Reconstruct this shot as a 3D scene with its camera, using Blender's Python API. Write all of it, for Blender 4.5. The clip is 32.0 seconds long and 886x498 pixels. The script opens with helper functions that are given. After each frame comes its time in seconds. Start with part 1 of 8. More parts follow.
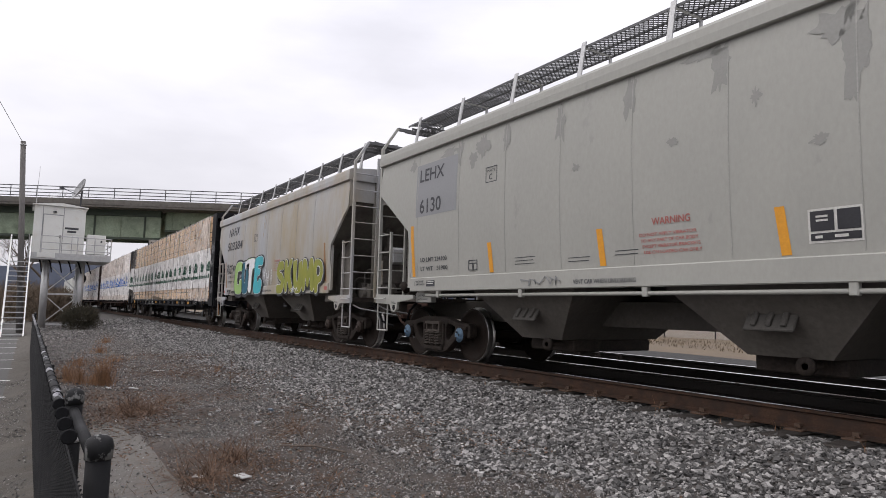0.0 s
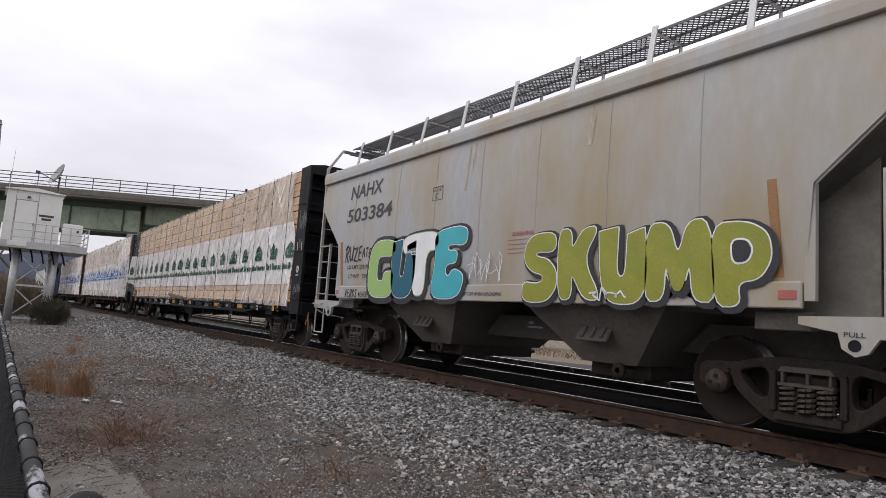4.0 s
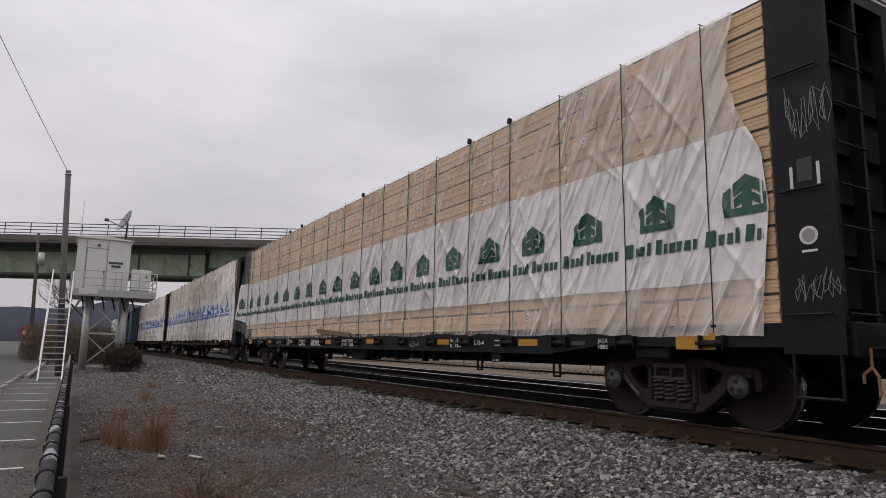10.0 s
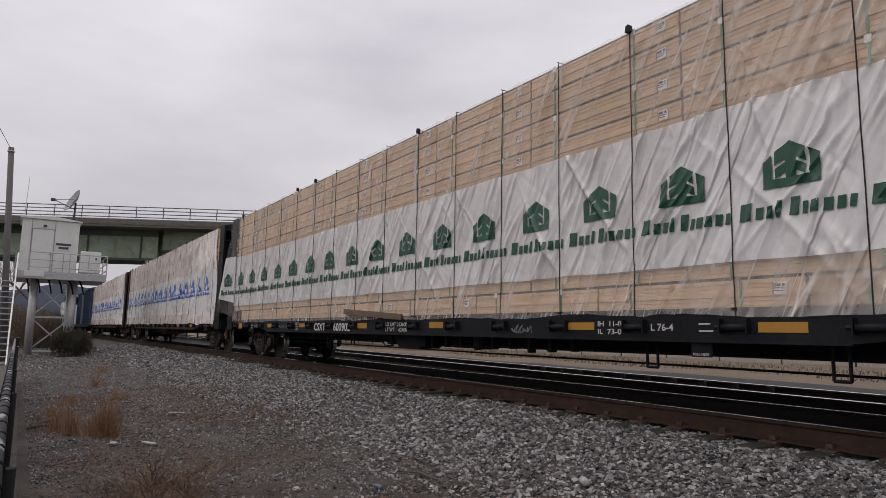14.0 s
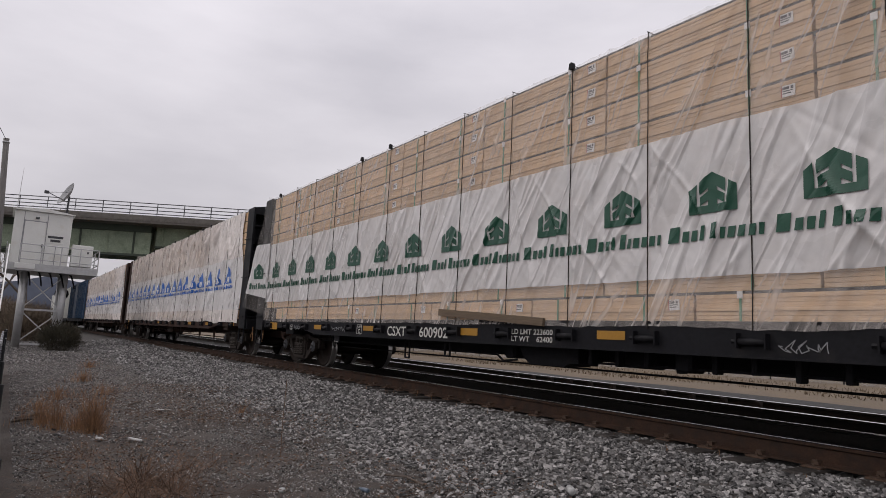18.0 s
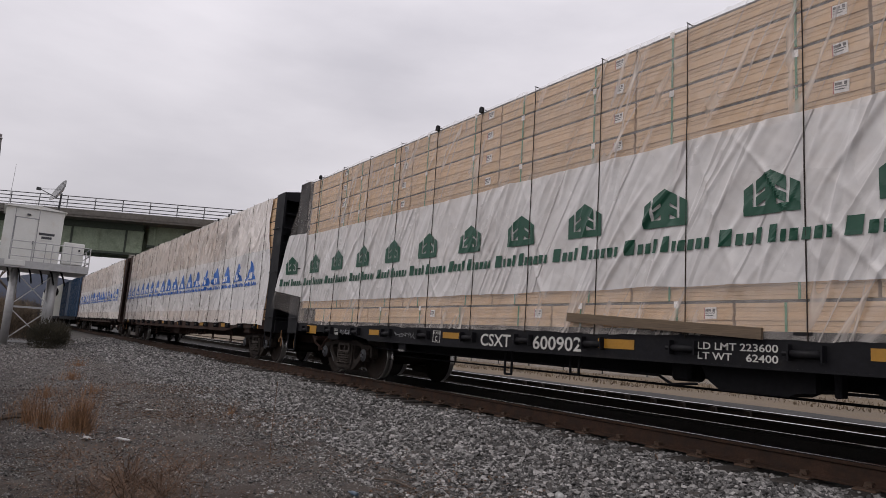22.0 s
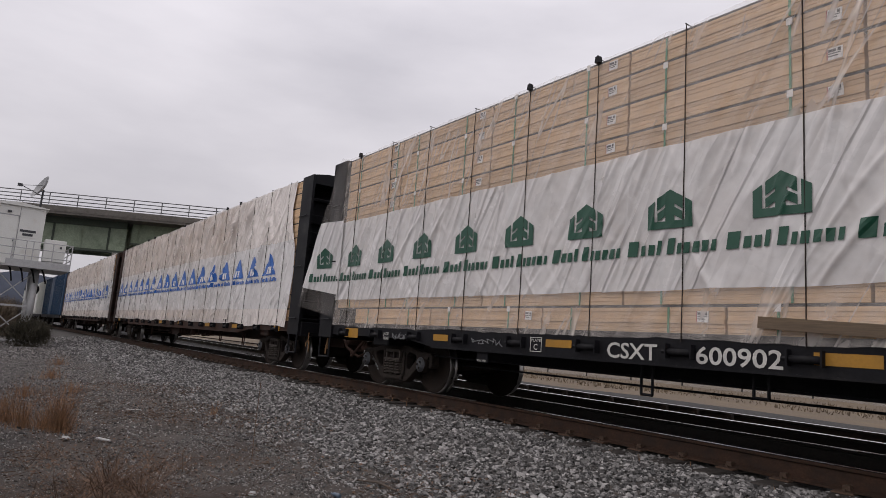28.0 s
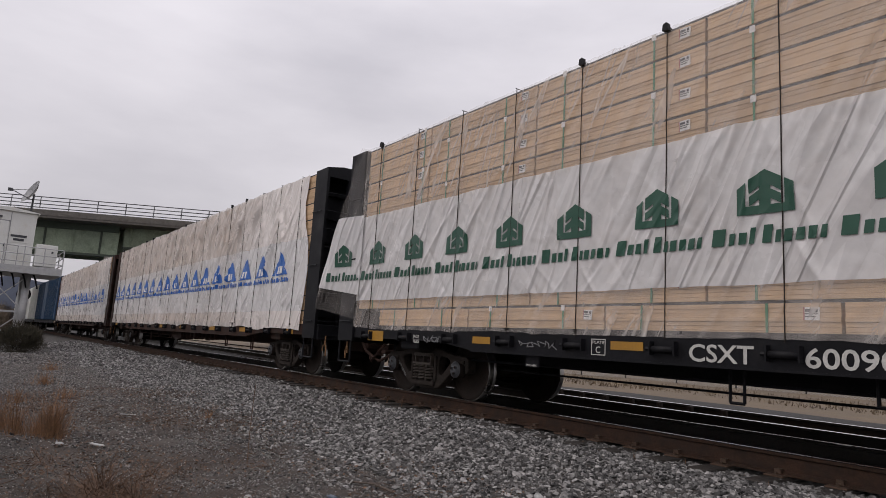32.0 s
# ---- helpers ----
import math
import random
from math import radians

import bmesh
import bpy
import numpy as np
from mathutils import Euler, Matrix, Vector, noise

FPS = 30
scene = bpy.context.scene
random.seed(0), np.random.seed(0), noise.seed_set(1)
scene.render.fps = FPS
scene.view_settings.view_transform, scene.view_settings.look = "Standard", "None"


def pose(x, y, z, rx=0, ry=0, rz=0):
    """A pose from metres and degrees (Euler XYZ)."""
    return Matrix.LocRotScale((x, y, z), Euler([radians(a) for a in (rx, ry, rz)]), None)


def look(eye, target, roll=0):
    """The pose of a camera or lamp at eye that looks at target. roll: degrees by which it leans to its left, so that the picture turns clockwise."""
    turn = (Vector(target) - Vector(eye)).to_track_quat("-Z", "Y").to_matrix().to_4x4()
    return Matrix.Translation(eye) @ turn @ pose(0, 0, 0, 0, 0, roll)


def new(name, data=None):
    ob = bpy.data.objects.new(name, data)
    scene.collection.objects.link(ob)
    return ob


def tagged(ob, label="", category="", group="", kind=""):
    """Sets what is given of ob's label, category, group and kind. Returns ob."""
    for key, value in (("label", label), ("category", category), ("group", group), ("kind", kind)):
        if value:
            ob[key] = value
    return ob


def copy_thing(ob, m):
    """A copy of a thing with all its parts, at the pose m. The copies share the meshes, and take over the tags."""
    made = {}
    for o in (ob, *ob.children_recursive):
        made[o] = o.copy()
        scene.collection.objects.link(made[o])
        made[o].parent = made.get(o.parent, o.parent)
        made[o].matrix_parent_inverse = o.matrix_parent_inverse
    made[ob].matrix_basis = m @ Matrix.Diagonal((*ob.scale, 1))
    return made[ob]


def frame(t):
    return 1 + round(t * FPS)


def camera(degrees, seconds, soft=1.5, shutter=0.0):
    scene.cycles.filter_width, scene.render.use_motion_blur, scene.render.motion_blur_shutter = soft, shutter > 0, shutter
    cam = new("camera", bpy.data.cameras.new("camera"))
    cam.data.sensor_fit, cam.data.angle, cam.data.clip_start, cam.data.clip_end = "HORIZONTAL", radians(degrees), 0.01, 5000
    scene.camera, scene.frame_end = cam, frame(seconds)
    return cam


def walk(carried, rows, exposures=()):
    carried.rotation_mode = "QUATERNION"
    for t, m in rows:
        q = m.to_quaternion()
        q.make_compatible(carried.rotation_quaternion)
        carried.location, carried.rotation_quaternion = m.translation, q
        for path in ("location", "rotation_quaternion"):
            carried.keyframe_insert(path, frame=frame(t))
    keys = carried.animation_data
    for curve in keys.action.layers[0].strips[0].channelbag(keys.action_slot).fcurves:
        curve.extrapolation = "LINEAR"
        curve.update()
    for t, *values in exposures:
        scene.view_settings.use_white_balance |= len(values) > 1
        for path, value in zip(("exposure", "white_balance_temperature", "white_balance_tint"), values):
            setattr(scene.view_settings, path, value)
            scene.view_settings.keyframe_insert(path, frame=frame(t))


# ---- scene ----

# camera and its way
cam = camera(69.48, 32.0, soft=0.75, shutter=0.0)
EYE = [
    (0, 3.154, -7.295, 0.891, 95.373, -1.364, 57.074),
    (0.5, 2.841, -7.332, 0.891, 95.798, -4.253, 58.347),
    (1, 2.544, -7.394, 0.871, 96.672, -1.995, 58.011),
    (1.5, 2.202, -7.383, 0.861, 96.860, -2.122, 55.779),
    (2, 1.845, -7.333, 0.872, 96.734, -3.875, 54.561),
    (2.5, 1.526, -7.359, 0.869, 96.841, -2.746, 52.557),
    (3, 1.307, -7.371, 0.866, 96.752, -3.593, 51.924),
    (3.5, 1.214, -7.312, 0.889, 96.417, -1.975, 54.323),
    (4, 1.184, -7.279, 0.876, 96.415, -3.917, 54.902),
    (4.5, 1.131, -7.277, 0.855, 95.030, -5.217, 59.016),
    (6.5, 0.512, -7.342, 0.830, 95.858, -1.526, 60.998),
    (7, 0.303, -7.301, 0.842, 96.814, -3.053, 59.900),
    (7.5, 0.137, -7.307, 0.852, 98.156, -1.996, 57.551),
    (8, -0.043, -7.270, 0.849, 100.083, 0.135, 54.669),
    (8.5, -0.295, -7.201, 0.813, 100.729, 0.818, 56.736),
    (9, -0.438, -7.145, 0.791, 99.231, -4.413, 59.086),
    (9.5, -0.469, -7.129, 0.782, 99.476, -3.795, 59.681),
    (10, -0.474, -7.112, 0.780, 98.910, -1.165, 60.164),
    (10.5, -0.480, -7.129, 0.793, 98.625, -1.492, 59.005),
    (11, -0.486, -7.118, 0.777, 98.295, -2.257, 58.761),
    (11.5, -0.481, -7.123, 0.788, 97.946, -3.079, 58.371),
    (12, -0.480, -7.126, 0.784, 97.742, -2.610, 58.064),
    (12.5, -0.487, -7.122, 0.787, 97.500, -2.302, 57.528),
    (13, -0.483, -7.120, 0.788, 97.395, -1.964, 56.942),
    (13.5, -0.484, -7.118, 0.786, 97.410, -0.866, 56.753),
    (14, -0.482, -7.120, 0.788, 97.516, -1.069, 56.518),
    (14.5, -0.486, -7.126, 0.783, 97.735, -1.473, 56.263),
    (16.5, -0.485, -7.119, 0.787, 98.237, -1.661, 55.769),
    (17, -0.479, -7.117, 0.785, 98.202, -2.072, 55.758),
    (17.5, -0.478, -7.123, 0.790, 98.085, -2.546, 55.740),
    (18, -0.478, -7.125, 0.784, 98.017, -2.815, 55.722),
    (18.5, -0.480, -7.128, 0.784, 97.915, -3.037, 55.686),
    (19, -0.486, -7.128, 0.782, 97.854, -3.074, 55.655),
    (19.5, -0.481, -7.125, 0.782, 97.874, -3.045, 55.650),
    (20, -0.482, -7.124, 0.784, 97.903, -3.060, 55.594),
    (20.5, -0.480, -7.122, 0.784, 97.983, -3.371, 55.488),
    (21, -0.481, -7.126, 0.785, 98.108, -3.689, 55.324),
    (21.5, -0.480, -7.127, 0.784, 98.259, -3.719, 55.165),
    (22, -0.477, -7.131, 0.784, 98.436, -3.754, 54.973),
    (22.5, -0.479, -7.128, 0.783, 98.548, -3.856, 54.780),
    (23, -0.477, -7.134, 0.785, 98.663, -4.086, 54.558),
    (23.5, -0.476, -7.130, 0.782, 98.776, -3.531, 54.509),
    (24, -0.475, -7.128, 0.785, 98.782, -3.466, 54.438),
    (24.5, -0.477, -7.124, 0.784, 98.816, -3.773, 54.327),
    (25, -0.477, -7.125, 0.786, 98.785, -3.747, 54.234),
    (25.5, -0.471, -7.130, 0.781, 98.801, -3.836, 54.154),
    (27.5, -0.472, -7.122, 0.789, 98.658, -3.876, 53.910),
    (28, -0.477, -7.123, 0.787, 98.631, -4.172, 53.682),
    (28.5, -0.476, -7.124, 0.793, 98.577, -3.976, 53.422),
    (29, -0.473, -7.125, 0.789, 98.634, -3.731, 53.213),
    (29.5, -0.470, -7.124, 0.786, 98.683, -3.498, 53.082),
    (30, -0.473, -7.120, 0.794, 98.689, -3.133, 53.090),
    (30.5, -0.470, -7.120, 0.788, 98.755, -3.207, 53.115),
    (31, -0.478, -7.120, 0.790, 98.745, -3.488, 53.092),
    (31.5, -0.470, -7.124, 0.787, 98.738, -3.481, 53.140),
    (32, -0.475, -7.121, 0.790, 98.686, -3.469, 53.230),
]
EXPOSURES = [(0, 0.50, 6500, 10), (1.5, 0.45, 6500, 10), (4.5, 0.47, 6500, 10), (6.5, 0.31, 6500, 11), (9.0, -0.02, 6650, 12), (12.0, -0.10, 6600, 12), (13.5, -0.07, 6600, 12), (17.0, -0.02, 6600, 12), (32, -0.02, 6600, 12)]
walk(cam, [(t, pose(x, y, z, a, b, c)) for t, x, y, z, a, b, c in EYE], EXPOSURES)

# how far the train has rolled (seconds, metres)
ROLL = [(0, 0.000), (1, 2.368), (2, 4.683), (3, 6.900), (4, 8.973), (4.5, 9.937), (6.5, 13.494), (7, 14.323), (8, 15.823), (9, 17.201), (10, 18.465), (11, 19.606), (12, 20.657), (13, 21.693), (14, 22.802), (14.5, 23.342), (16.5, 25.286), (17, 25.757), (18, 26.642), (19, 27.464), (20, 28.222), (21, 28.908), (22, 29.585), (23, 30.172), (24, 30.649), (25, 31.023), (25.5, 31.201), (27.5, 31.931), (28, 32.108), (29, 32.427), (30, 32.699), (31, 32.949), (32, 33.179)]

# overcast daylight
world = bpy.data.worlds.new("sky")
scene.world = world
world.use_nodes = True
wn, wl = world.node_tree.nodes, world.node_tree.links
wn.clear()


def node(kind, **kw):
    n = wn.new(kind)
    for k, val in kw.items():
        n.inputs[k].default_value = val
    return n


sky = wn.new("ShaderNodeTexSky")
sky.sky_type, sky.sun_disc = "NISHITA", False
sky.sun_elevation, sky.sun_rotation = radians(50), radians(195)
sky.dust_density = 4.0
coord = wn.new("ShaderNodeTexCoord")
squash = wn.new("ShaderNodeMapping")
squash.inputs["Scale"].default_value = (1.0, 1.0, 3.2)
cloud = node("ShaderNodeTexNoise", Scale=1.7, Detail=6.0, Roughness=0.5)
ramp = wn.new("ShaderNodeValToRGB")
ramp.color_ramp.elements[0].position, ramp.color_ramp.elements[0].color = 0.30, (0.60, 0.59, 0.64, 1)
ramp.color_ramp.elements[1].position, ramp.color_ramp.elements[1].color = 0.68, (0.88, 0.86, 0.91, 1)
blend = wn.new("ShaderNodeMixRGB")
blend.inputs[0].default_value = 0.08
out, back, sky_gain = wn.new("ShaderNodeOutputWorld"), node("ShaderNodeBackground", Strength=1.0), wn.new("ShaderNodeMixRGB")
sky_gain.blend_type = "MULTIPLY"
sky_gain.inputs[0].default_value, sky_gain.inputs[2].default_value = 1.0, (0.10, 0.10, 0.10, 1)
wl.new(coord.outputs["Generated"], squash.inputs["Vector"])
wl.new(squash.outputs["Vector"], cloud.inputs["Vector"])
wl.new(cloud.outputs["Fac"], ramp.inputs["Fac"])
wl.new(sky.outputs["Color"], sky_gain.inputs[1])
wl.new(ramp.outputs["Color"], blend.inputs[1])
wl.new(sky_gain.outputs["Color"], blend.inputs[2])
height, dome = wn.new("ShaderNodeSeparateXYZ"), wn.new("ShaderNodeMapRange")
dome.interpolation_type = "SMOOTHSTEP"
for i, val in enumerate((-0.05, 1.0, 0.80, 1.5)):
    dome.inputs[i + 1].default_value = val
overcast = wn.new("ShaderNodeMixRGB")
overcast.blend_type = "MULTIPLY"
overcast.inputs[0].default_value = 1.0
wl.new(coord.outputs["Generated"], height.inputs[0])
wl.new(height.outputs[2], dome.inputs[0])
wl.new(blend.outputs["Color"], overcast.inputs[1])
wl.new(dome.outputs[0], overcast.inputs[2])
wl.new(overcast.outputs["Color"], back.inputs["Color"])
wl.new(back.outputs["Background"], out.inputs["Surface"])

sun = new("sun", bpy.data.lights.new("sun", "SUN"))
sun.data.energy, sun.data.angle, sun.data.color = 0.6, radians(60), (1.0, 0.97, 0.93)
sun.matrix_world = look((0, 0, 0), (-math.sin(radians(195)) * 0.643, -math.cos(radians(195)) * 0.643, -0.766))


# ---- materials ----
def mat(name, base, rough=0.7, metal=0.0, vary=0.12, scale=3.0, fine=40.0, bump=0.15, dirt=None, dirt_at=0.6, spread=0.12, stretch=(1, 1, 1), per=0.0, island=0.0, spec=0.5, dirt_scale=0.0):
    """Base colour with two scales of variation, dirt patches, relief and roughness change."""
    m = bpy.data.materials.new(name)
    m.use_nodes = True
    n, l = m.node_tree.nodes, m.node_tree.links
    b = n["Principled BSDF"]
    b.inputs["Metallic"].default_value = metal
    b.inputs["Specular IOR Level"].default_value = spec
    co, mp = n.new("ShaderNodeTexCoord"), n.new("ShaderNodeMapping")
    mp.inputs["Scale"].default_value = stretch
    l.new(co.outputs["Object"], mp.inputs["Vector"])

    def noise_at(s, detail=4.0, rough_=0.55):
        t = n.new("ShaderNodeTexNoise")
        t.inputs["Scale"].default_value, t.inputs["Detail"].default_value, t.inputs["Roughness"].default_value = s, detail, rough_
        l.new(mp.outputs["Vector"], t.inputs["Vector"])
        return t.outputs["Fac"]

    def scaled(sock, lo, hi, a=0.3, z=0.7):
        r = n.new("ShaderNodeMapRange")
        for i, val in enumerate((a, z, lo, hi)):
            r.inputs[i + 1].default_value = val
        l.new(sock, r.inputs[0])
        return r.outputs[0]

    big, small = noise_at(scale), noise_at(fine, 5.0, 0.65)
    val = n.new("ShaderNodeMath")
    val.operation = "MULTIPLY"
    l.new(scaled(big, 1 - vary, 1 + vary), val.inputs[0])
    l.new(scaled(small, 1 - vary, 1 + vary), val.inputs[1])
    last = val.outputs[0]
    for amount, kind, sock in ((per, "ShaderNodeObjectInfo", "Random"), (island, "ShaderNodeNewGeometry", "Random Per Island")):
        if amount:
            o, k = n.new(kind), n.new("ShaderNodeMath")
            k.operation = "MULTIPLY"
            l.new(scaled(o.outputs[sock], 1 - amount, 1 + amount, 0, 1), k.inputs[0])
            l.new(last, k.inputs[1])
            last = k.outputs[0]
    col = n.new("ShaderNodeHueSaturation")
    col.inputs["Color"].default_value = (*base, 1)
    l.new(last, col.inputs["Value"])
    colour = col.outputs["Color"]
    if dirt:
        mix = n.new("ShaderNodeMixRGB")
        mix.inputs[2].default_value = (*dirt, 1)
        l.new(scaled(noise_at(dirt_scale or scale * 1.7, 7.0, 0.6), 0, 1, dirt_at - spread, dirt_at + spread), mix.inputs[0])
        l.new(colour, mix.inputs[1])
        colour = mix.outputs["Color"]
    l.new(colour, b.inputs["Base Color"])
    l.new(scaled(big, max(rough - 0.12, 0.02), min(rough + 0.12, 1)), b.inputs["Roughness"])
    if bump:
        bp = n.new("ShaderNodeBump")
        bp.inputs["Strength"].default_value, bp.inputs["Distance"].default_value = bump, 0.01
        l.new(small, bp.inputs["Height"])
        l.new(bp.outputs["Normal"], b.inputs["Normal"])
    return m


# ballast base kept dark so gaps between loose stones read as shaded
M_BALLAST = mat("ballast", (0.05, 0.046, 0.043), 0.9, vary=0.35, scale=9, fine=45, bump=1.0, dirt=(0.07, 0.055, 0.045), dirt_at=0.62)
M_DARKSTONE = mat("dark_stone", (0.085, 0.082, 0.080), 0.85, vary=0.25, scale=12, fine=60, bump=0.4, island=0.6)
M_STONE = mat("stone", (0.205, 0.197, 0.190), 0.85, vary=0.25, scale=12, fine=60, bump=0.4, island=0.8)
M_CHIP = mat("gravel_chip", (0.165, 0.154, 0.145), 0.85, vary=0.25, scale=12, fine=60, bump=0.3, island=0.85)
M_PALECHIP = mat("pale_chip", (0.36, 0.345, 0.33), 0.85, vary=0.2, scale=12, fine=60, bump=0.3, island=0.5)
M_DIRT = mat("gravel_dirt", (0.066, 0.055, 0.047), 0.95, vary=0.45, scale=2.2, fine=80, bump=1.0, dirt=(0.036, 0.024, 0.018), dirt_at=0.54, dirt_scale=0.9)
M_ASPHALT = mat("asphalt", (0.072, 0.070, 0.067), 0.9, vary=0.2, scale=1.2, fine=70, bump=0.6)
M_CONCRETE = mat("concrete", (0.30, 0.285, 0.26), 0.9, vary=0.15, scale=2.0, fine=40, bump=0.4, dirt=(0.16, 0.14, 0.12), dirt_at=0.58)
M_PAD = mat("old_concrete", (0.13, 0.12, 0.108), 0.9, vary=0.18, scale=2.0, fine=45, bump=0.5, dirt=(0.10, 0.088, 0.075), dirt_at=0.58)
M_DRYGRASS = mat("dry_grass", (0.13, 0.097, 0.061), 0.95, vary=0.25, scale=0.6, fine=25, bump=1.0, dirt=(0.12, 0.09, 0.065), dirt_at=0.58)
M_LINE = mat("line_paint", (0.62, 0.62, 0.60), 0.8, vary=0.1, scale=5, dirt=(0.2, 0.2, 0.19), dirt_at=0.66)
M_RAILSIDE = mat("rail_rust", (0.050, 0.0275, 0.018), 0.85, spec=0.25, vary=0.25, scale=4, fine=50, bump=0.4, dirt=(0.030, 0.020, 0.0155), dirt_at=0.55)
# near-black web for the farther main rail and the siding
M_BLACKRAIL = mat("black_rail", (0.016, 0.013, 0.011), 0.7, spec=0.3, vary=0.3, scale=4, bump=0.3)
M_RAILHEAD = mat("rail_head", (0.55, 0.54, 0.53), 0.22, 1.0, vary=0.08, stretch=(0.1, 1, 1), bump=0.02)
M_TIE = mat("tie", (0.035, 0.029, 0.025), 0.9, vary=0.3, scale=3, stretch=(1, 0.2, 1), bump=0.8)
M_BLACKSTEEL = mat("black_steel", (0.008, 0.008, 0.010), 0.6, spec=0.18, vary=0.3, scale=1.3, fine=22, bump=0.08, dirt=(0.024, 0.022, 0.021), dirt_at=0.68)
M_BROWNSTEEL = mat("brown_steel", (0.034, 0.017, 0.012), 0.75, spec=0.2, vary=0.3, scale=1.3, fine=22, bump=0.1, dirt=(0.03, 0.025, 0.022), dirt_at=0.6)
M_TRUCK = mat("truck_steel", (0.026, 0.0205, 0.0175), 0.8, spec=0.2, vary=0.35, scale=5, fine=40, bump=0.3, dirt=(0.042, 0.033, 0.026), dirt_at=0.62)
M_SPRING = mat("spring_steel", (0.06, 0.048, 0.04), 0.7, vary=0.25, scale=6, bump=0.1)
M_CAP = mat("bearing_cap", (0.07, 0.073, 0.08), 0.6, vary=0.3, scale=9, bump=0.1)
M_BLUECAP = mat("blue_bearing_cap", (0.10, 0.17, 0.25), 0.6, vary=0.25, scale=9, bump=0.1)
M_WORNCAP = mat("worn_black_cap", (0.012, 0.012, 0.013), 0.6, spec=0.2, vary=0.2, scale=8, bump=0.1, dirt=(0.17, 0.17, 0.165), dirt_at=0.56, spread=0.03, dirt_scale=22)
M_RUSTCAP = mat("rusty_bearing_cap", (0.05, 0.033, 0.026), 0.75, vary=0.3, scale=9, bump=0.15)
M_COUPLER = mat("coupler_rust", (0.058, 0.033, 0.026), 0.8, spec=0.25, vary=0.35, scale=5, fine=40, bump=0.3)
M_PEELED = mat("peeled_paint", (0.17, 0.155, 0.13), 0.7, vary=0.2, scale=3, bump=0.1, dirt=(0.34, 0.345, 0.36), dirt_at=0.62, spread=0.02, stretch=(1, 1, 0.5))
M_TOUCHUP = mat("touch_up_paint", (0.24, 0.238, 0.222), 0.6, vary=0.06, scale=2, bump=0.02)
M_WHEEL = mat("wheel_steel", (0.021, 0.015, 0.012), 0.8, spec=0.2, vary=0.25, scale=4, bump=0.15)
M_TREAD = mat("wheel_tread", (0.32, 0.31, 0.30), 0.3, 1.0, vary=0.1)
M_HOPPER1 = mat("hopper_grey", (0.315, 0.312, 0.284), 0.55, vary=0.05, scale=0.8, fine=14, bump=0.03, dirt=(0.275, 0.272, 0.25), dirt_at=0.66, spread=0.02, stretch=(1.5, 1, 0.8), dirt_scale=1.3)
M_HOPPER2 = mat("hopper_white", (0.345, 0.35, 0.362), 0.5, vary=0.08, scale=0.6, fine=12, bump=0.03, dirt=(0.31, 0.255, 0.165), dirt_at=0.55, spread=0.12, stretch=(1, 1, 0.35), dirt_scale=0.6)
# dusty underside colour, darkened further for the shade behind the trucks
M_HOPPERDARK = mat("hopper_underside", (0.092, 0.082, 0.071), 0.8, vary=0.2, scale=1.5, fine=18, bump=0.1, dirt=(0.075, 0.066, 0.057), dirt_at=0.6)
M_GALV = mat("galvanised", (0.42, 0.42, 0.42), 0.5, 0.5, vary=0.12, scale=6, bump=0.05)
M_WOOD = mat("lumber", (0.56, 0.385, 0.235), 0.75, vary=0.16, scale=2.0, fine=18, bump=0.25, stretch=(0.12, 1, 6), per=0.10, island=0.10, dirt=(0.40, 0.25, 0.13), dirt_at=0.66)
M_GREENPRINT = mat("green_print", (0.008, 0.066, 0.038), 0.4, vary=0.05, bump=0.03)
M_BLUEPRINT = mat("blue_print", (0.025, 0.12, 0.42), 0.4, vary=0.05, bump=0.03)
M_YELLOW = mat("yellow_mark", (0.36, 0.18, 0.018), 0.6, vary=0.1, scale=4, bump=0.05, dirt=(0.25, 0.14, 0.03), dirt_at=0.68)
M_WHITEPAINT = mat("white_paint", (0.78, 0.78, 0.76), 0.6, vary=0.06, bump=0.03)
M_SHED = mat("shed_white", (0.62, 0.62, 0.59), 0.55, vary=0.05, scale=1.2, fine=20, bump=0.04, dirt=(0.55, 0.52, 0.46), dirt_at=0.68)
# dark flange paint; on the upper flange it also holds the deck's shade
M_DARKGREENSHADE = mat("dark_green_steel_and_shade", (0.045, 0.06, 0.042), 0.7, vary=0.2, scale=0.6, fine=8, bump=0.1)
M_GREENSTEEL = mat("green_girder", (0.245, 0.295, 0.21), 0.7, vary=0.2, scale=0.5, fine=8, bump=0.1, dirt=(0.11, 0.14, 0.09), dirt_at=0.62)
M_BLACKVINYL = mat("black_vinyl", (0.007, 0.007, 0.008), 0.65, spec=0.15, vary=0.2, bump=0.1)
M_BLUEBOX = mat("blue_boxcar", (0.016, 0.048, 0.10), 0.55, vary=0.2, scale=0.8, bump=0.05)
M_BUSH = mat("bush_leaf", (0.05, 0.044, 0.028), 0.8, vary=0.3, scale=4, bump=0.1, island=0.4)
M_WEED = mat("dry_weed", (0.23, 0.125, 0.065), 0.9, vary=0.3, scale=6, bump=0.1, island=0.35)
M_BARK = mat("bark", (0.09, 0.07, 0.055), 0.9, vary=0.3, scale=8, bump=0.5, stretch=(1, 1, 0.2))
# distance haze is mixed into the hills' base colour
M_HILL = mat("hill_haze", (0.075, 0.086, 0.115), 1.0, vary=0.12, scale=0.01, fine=0.05, bump=0)


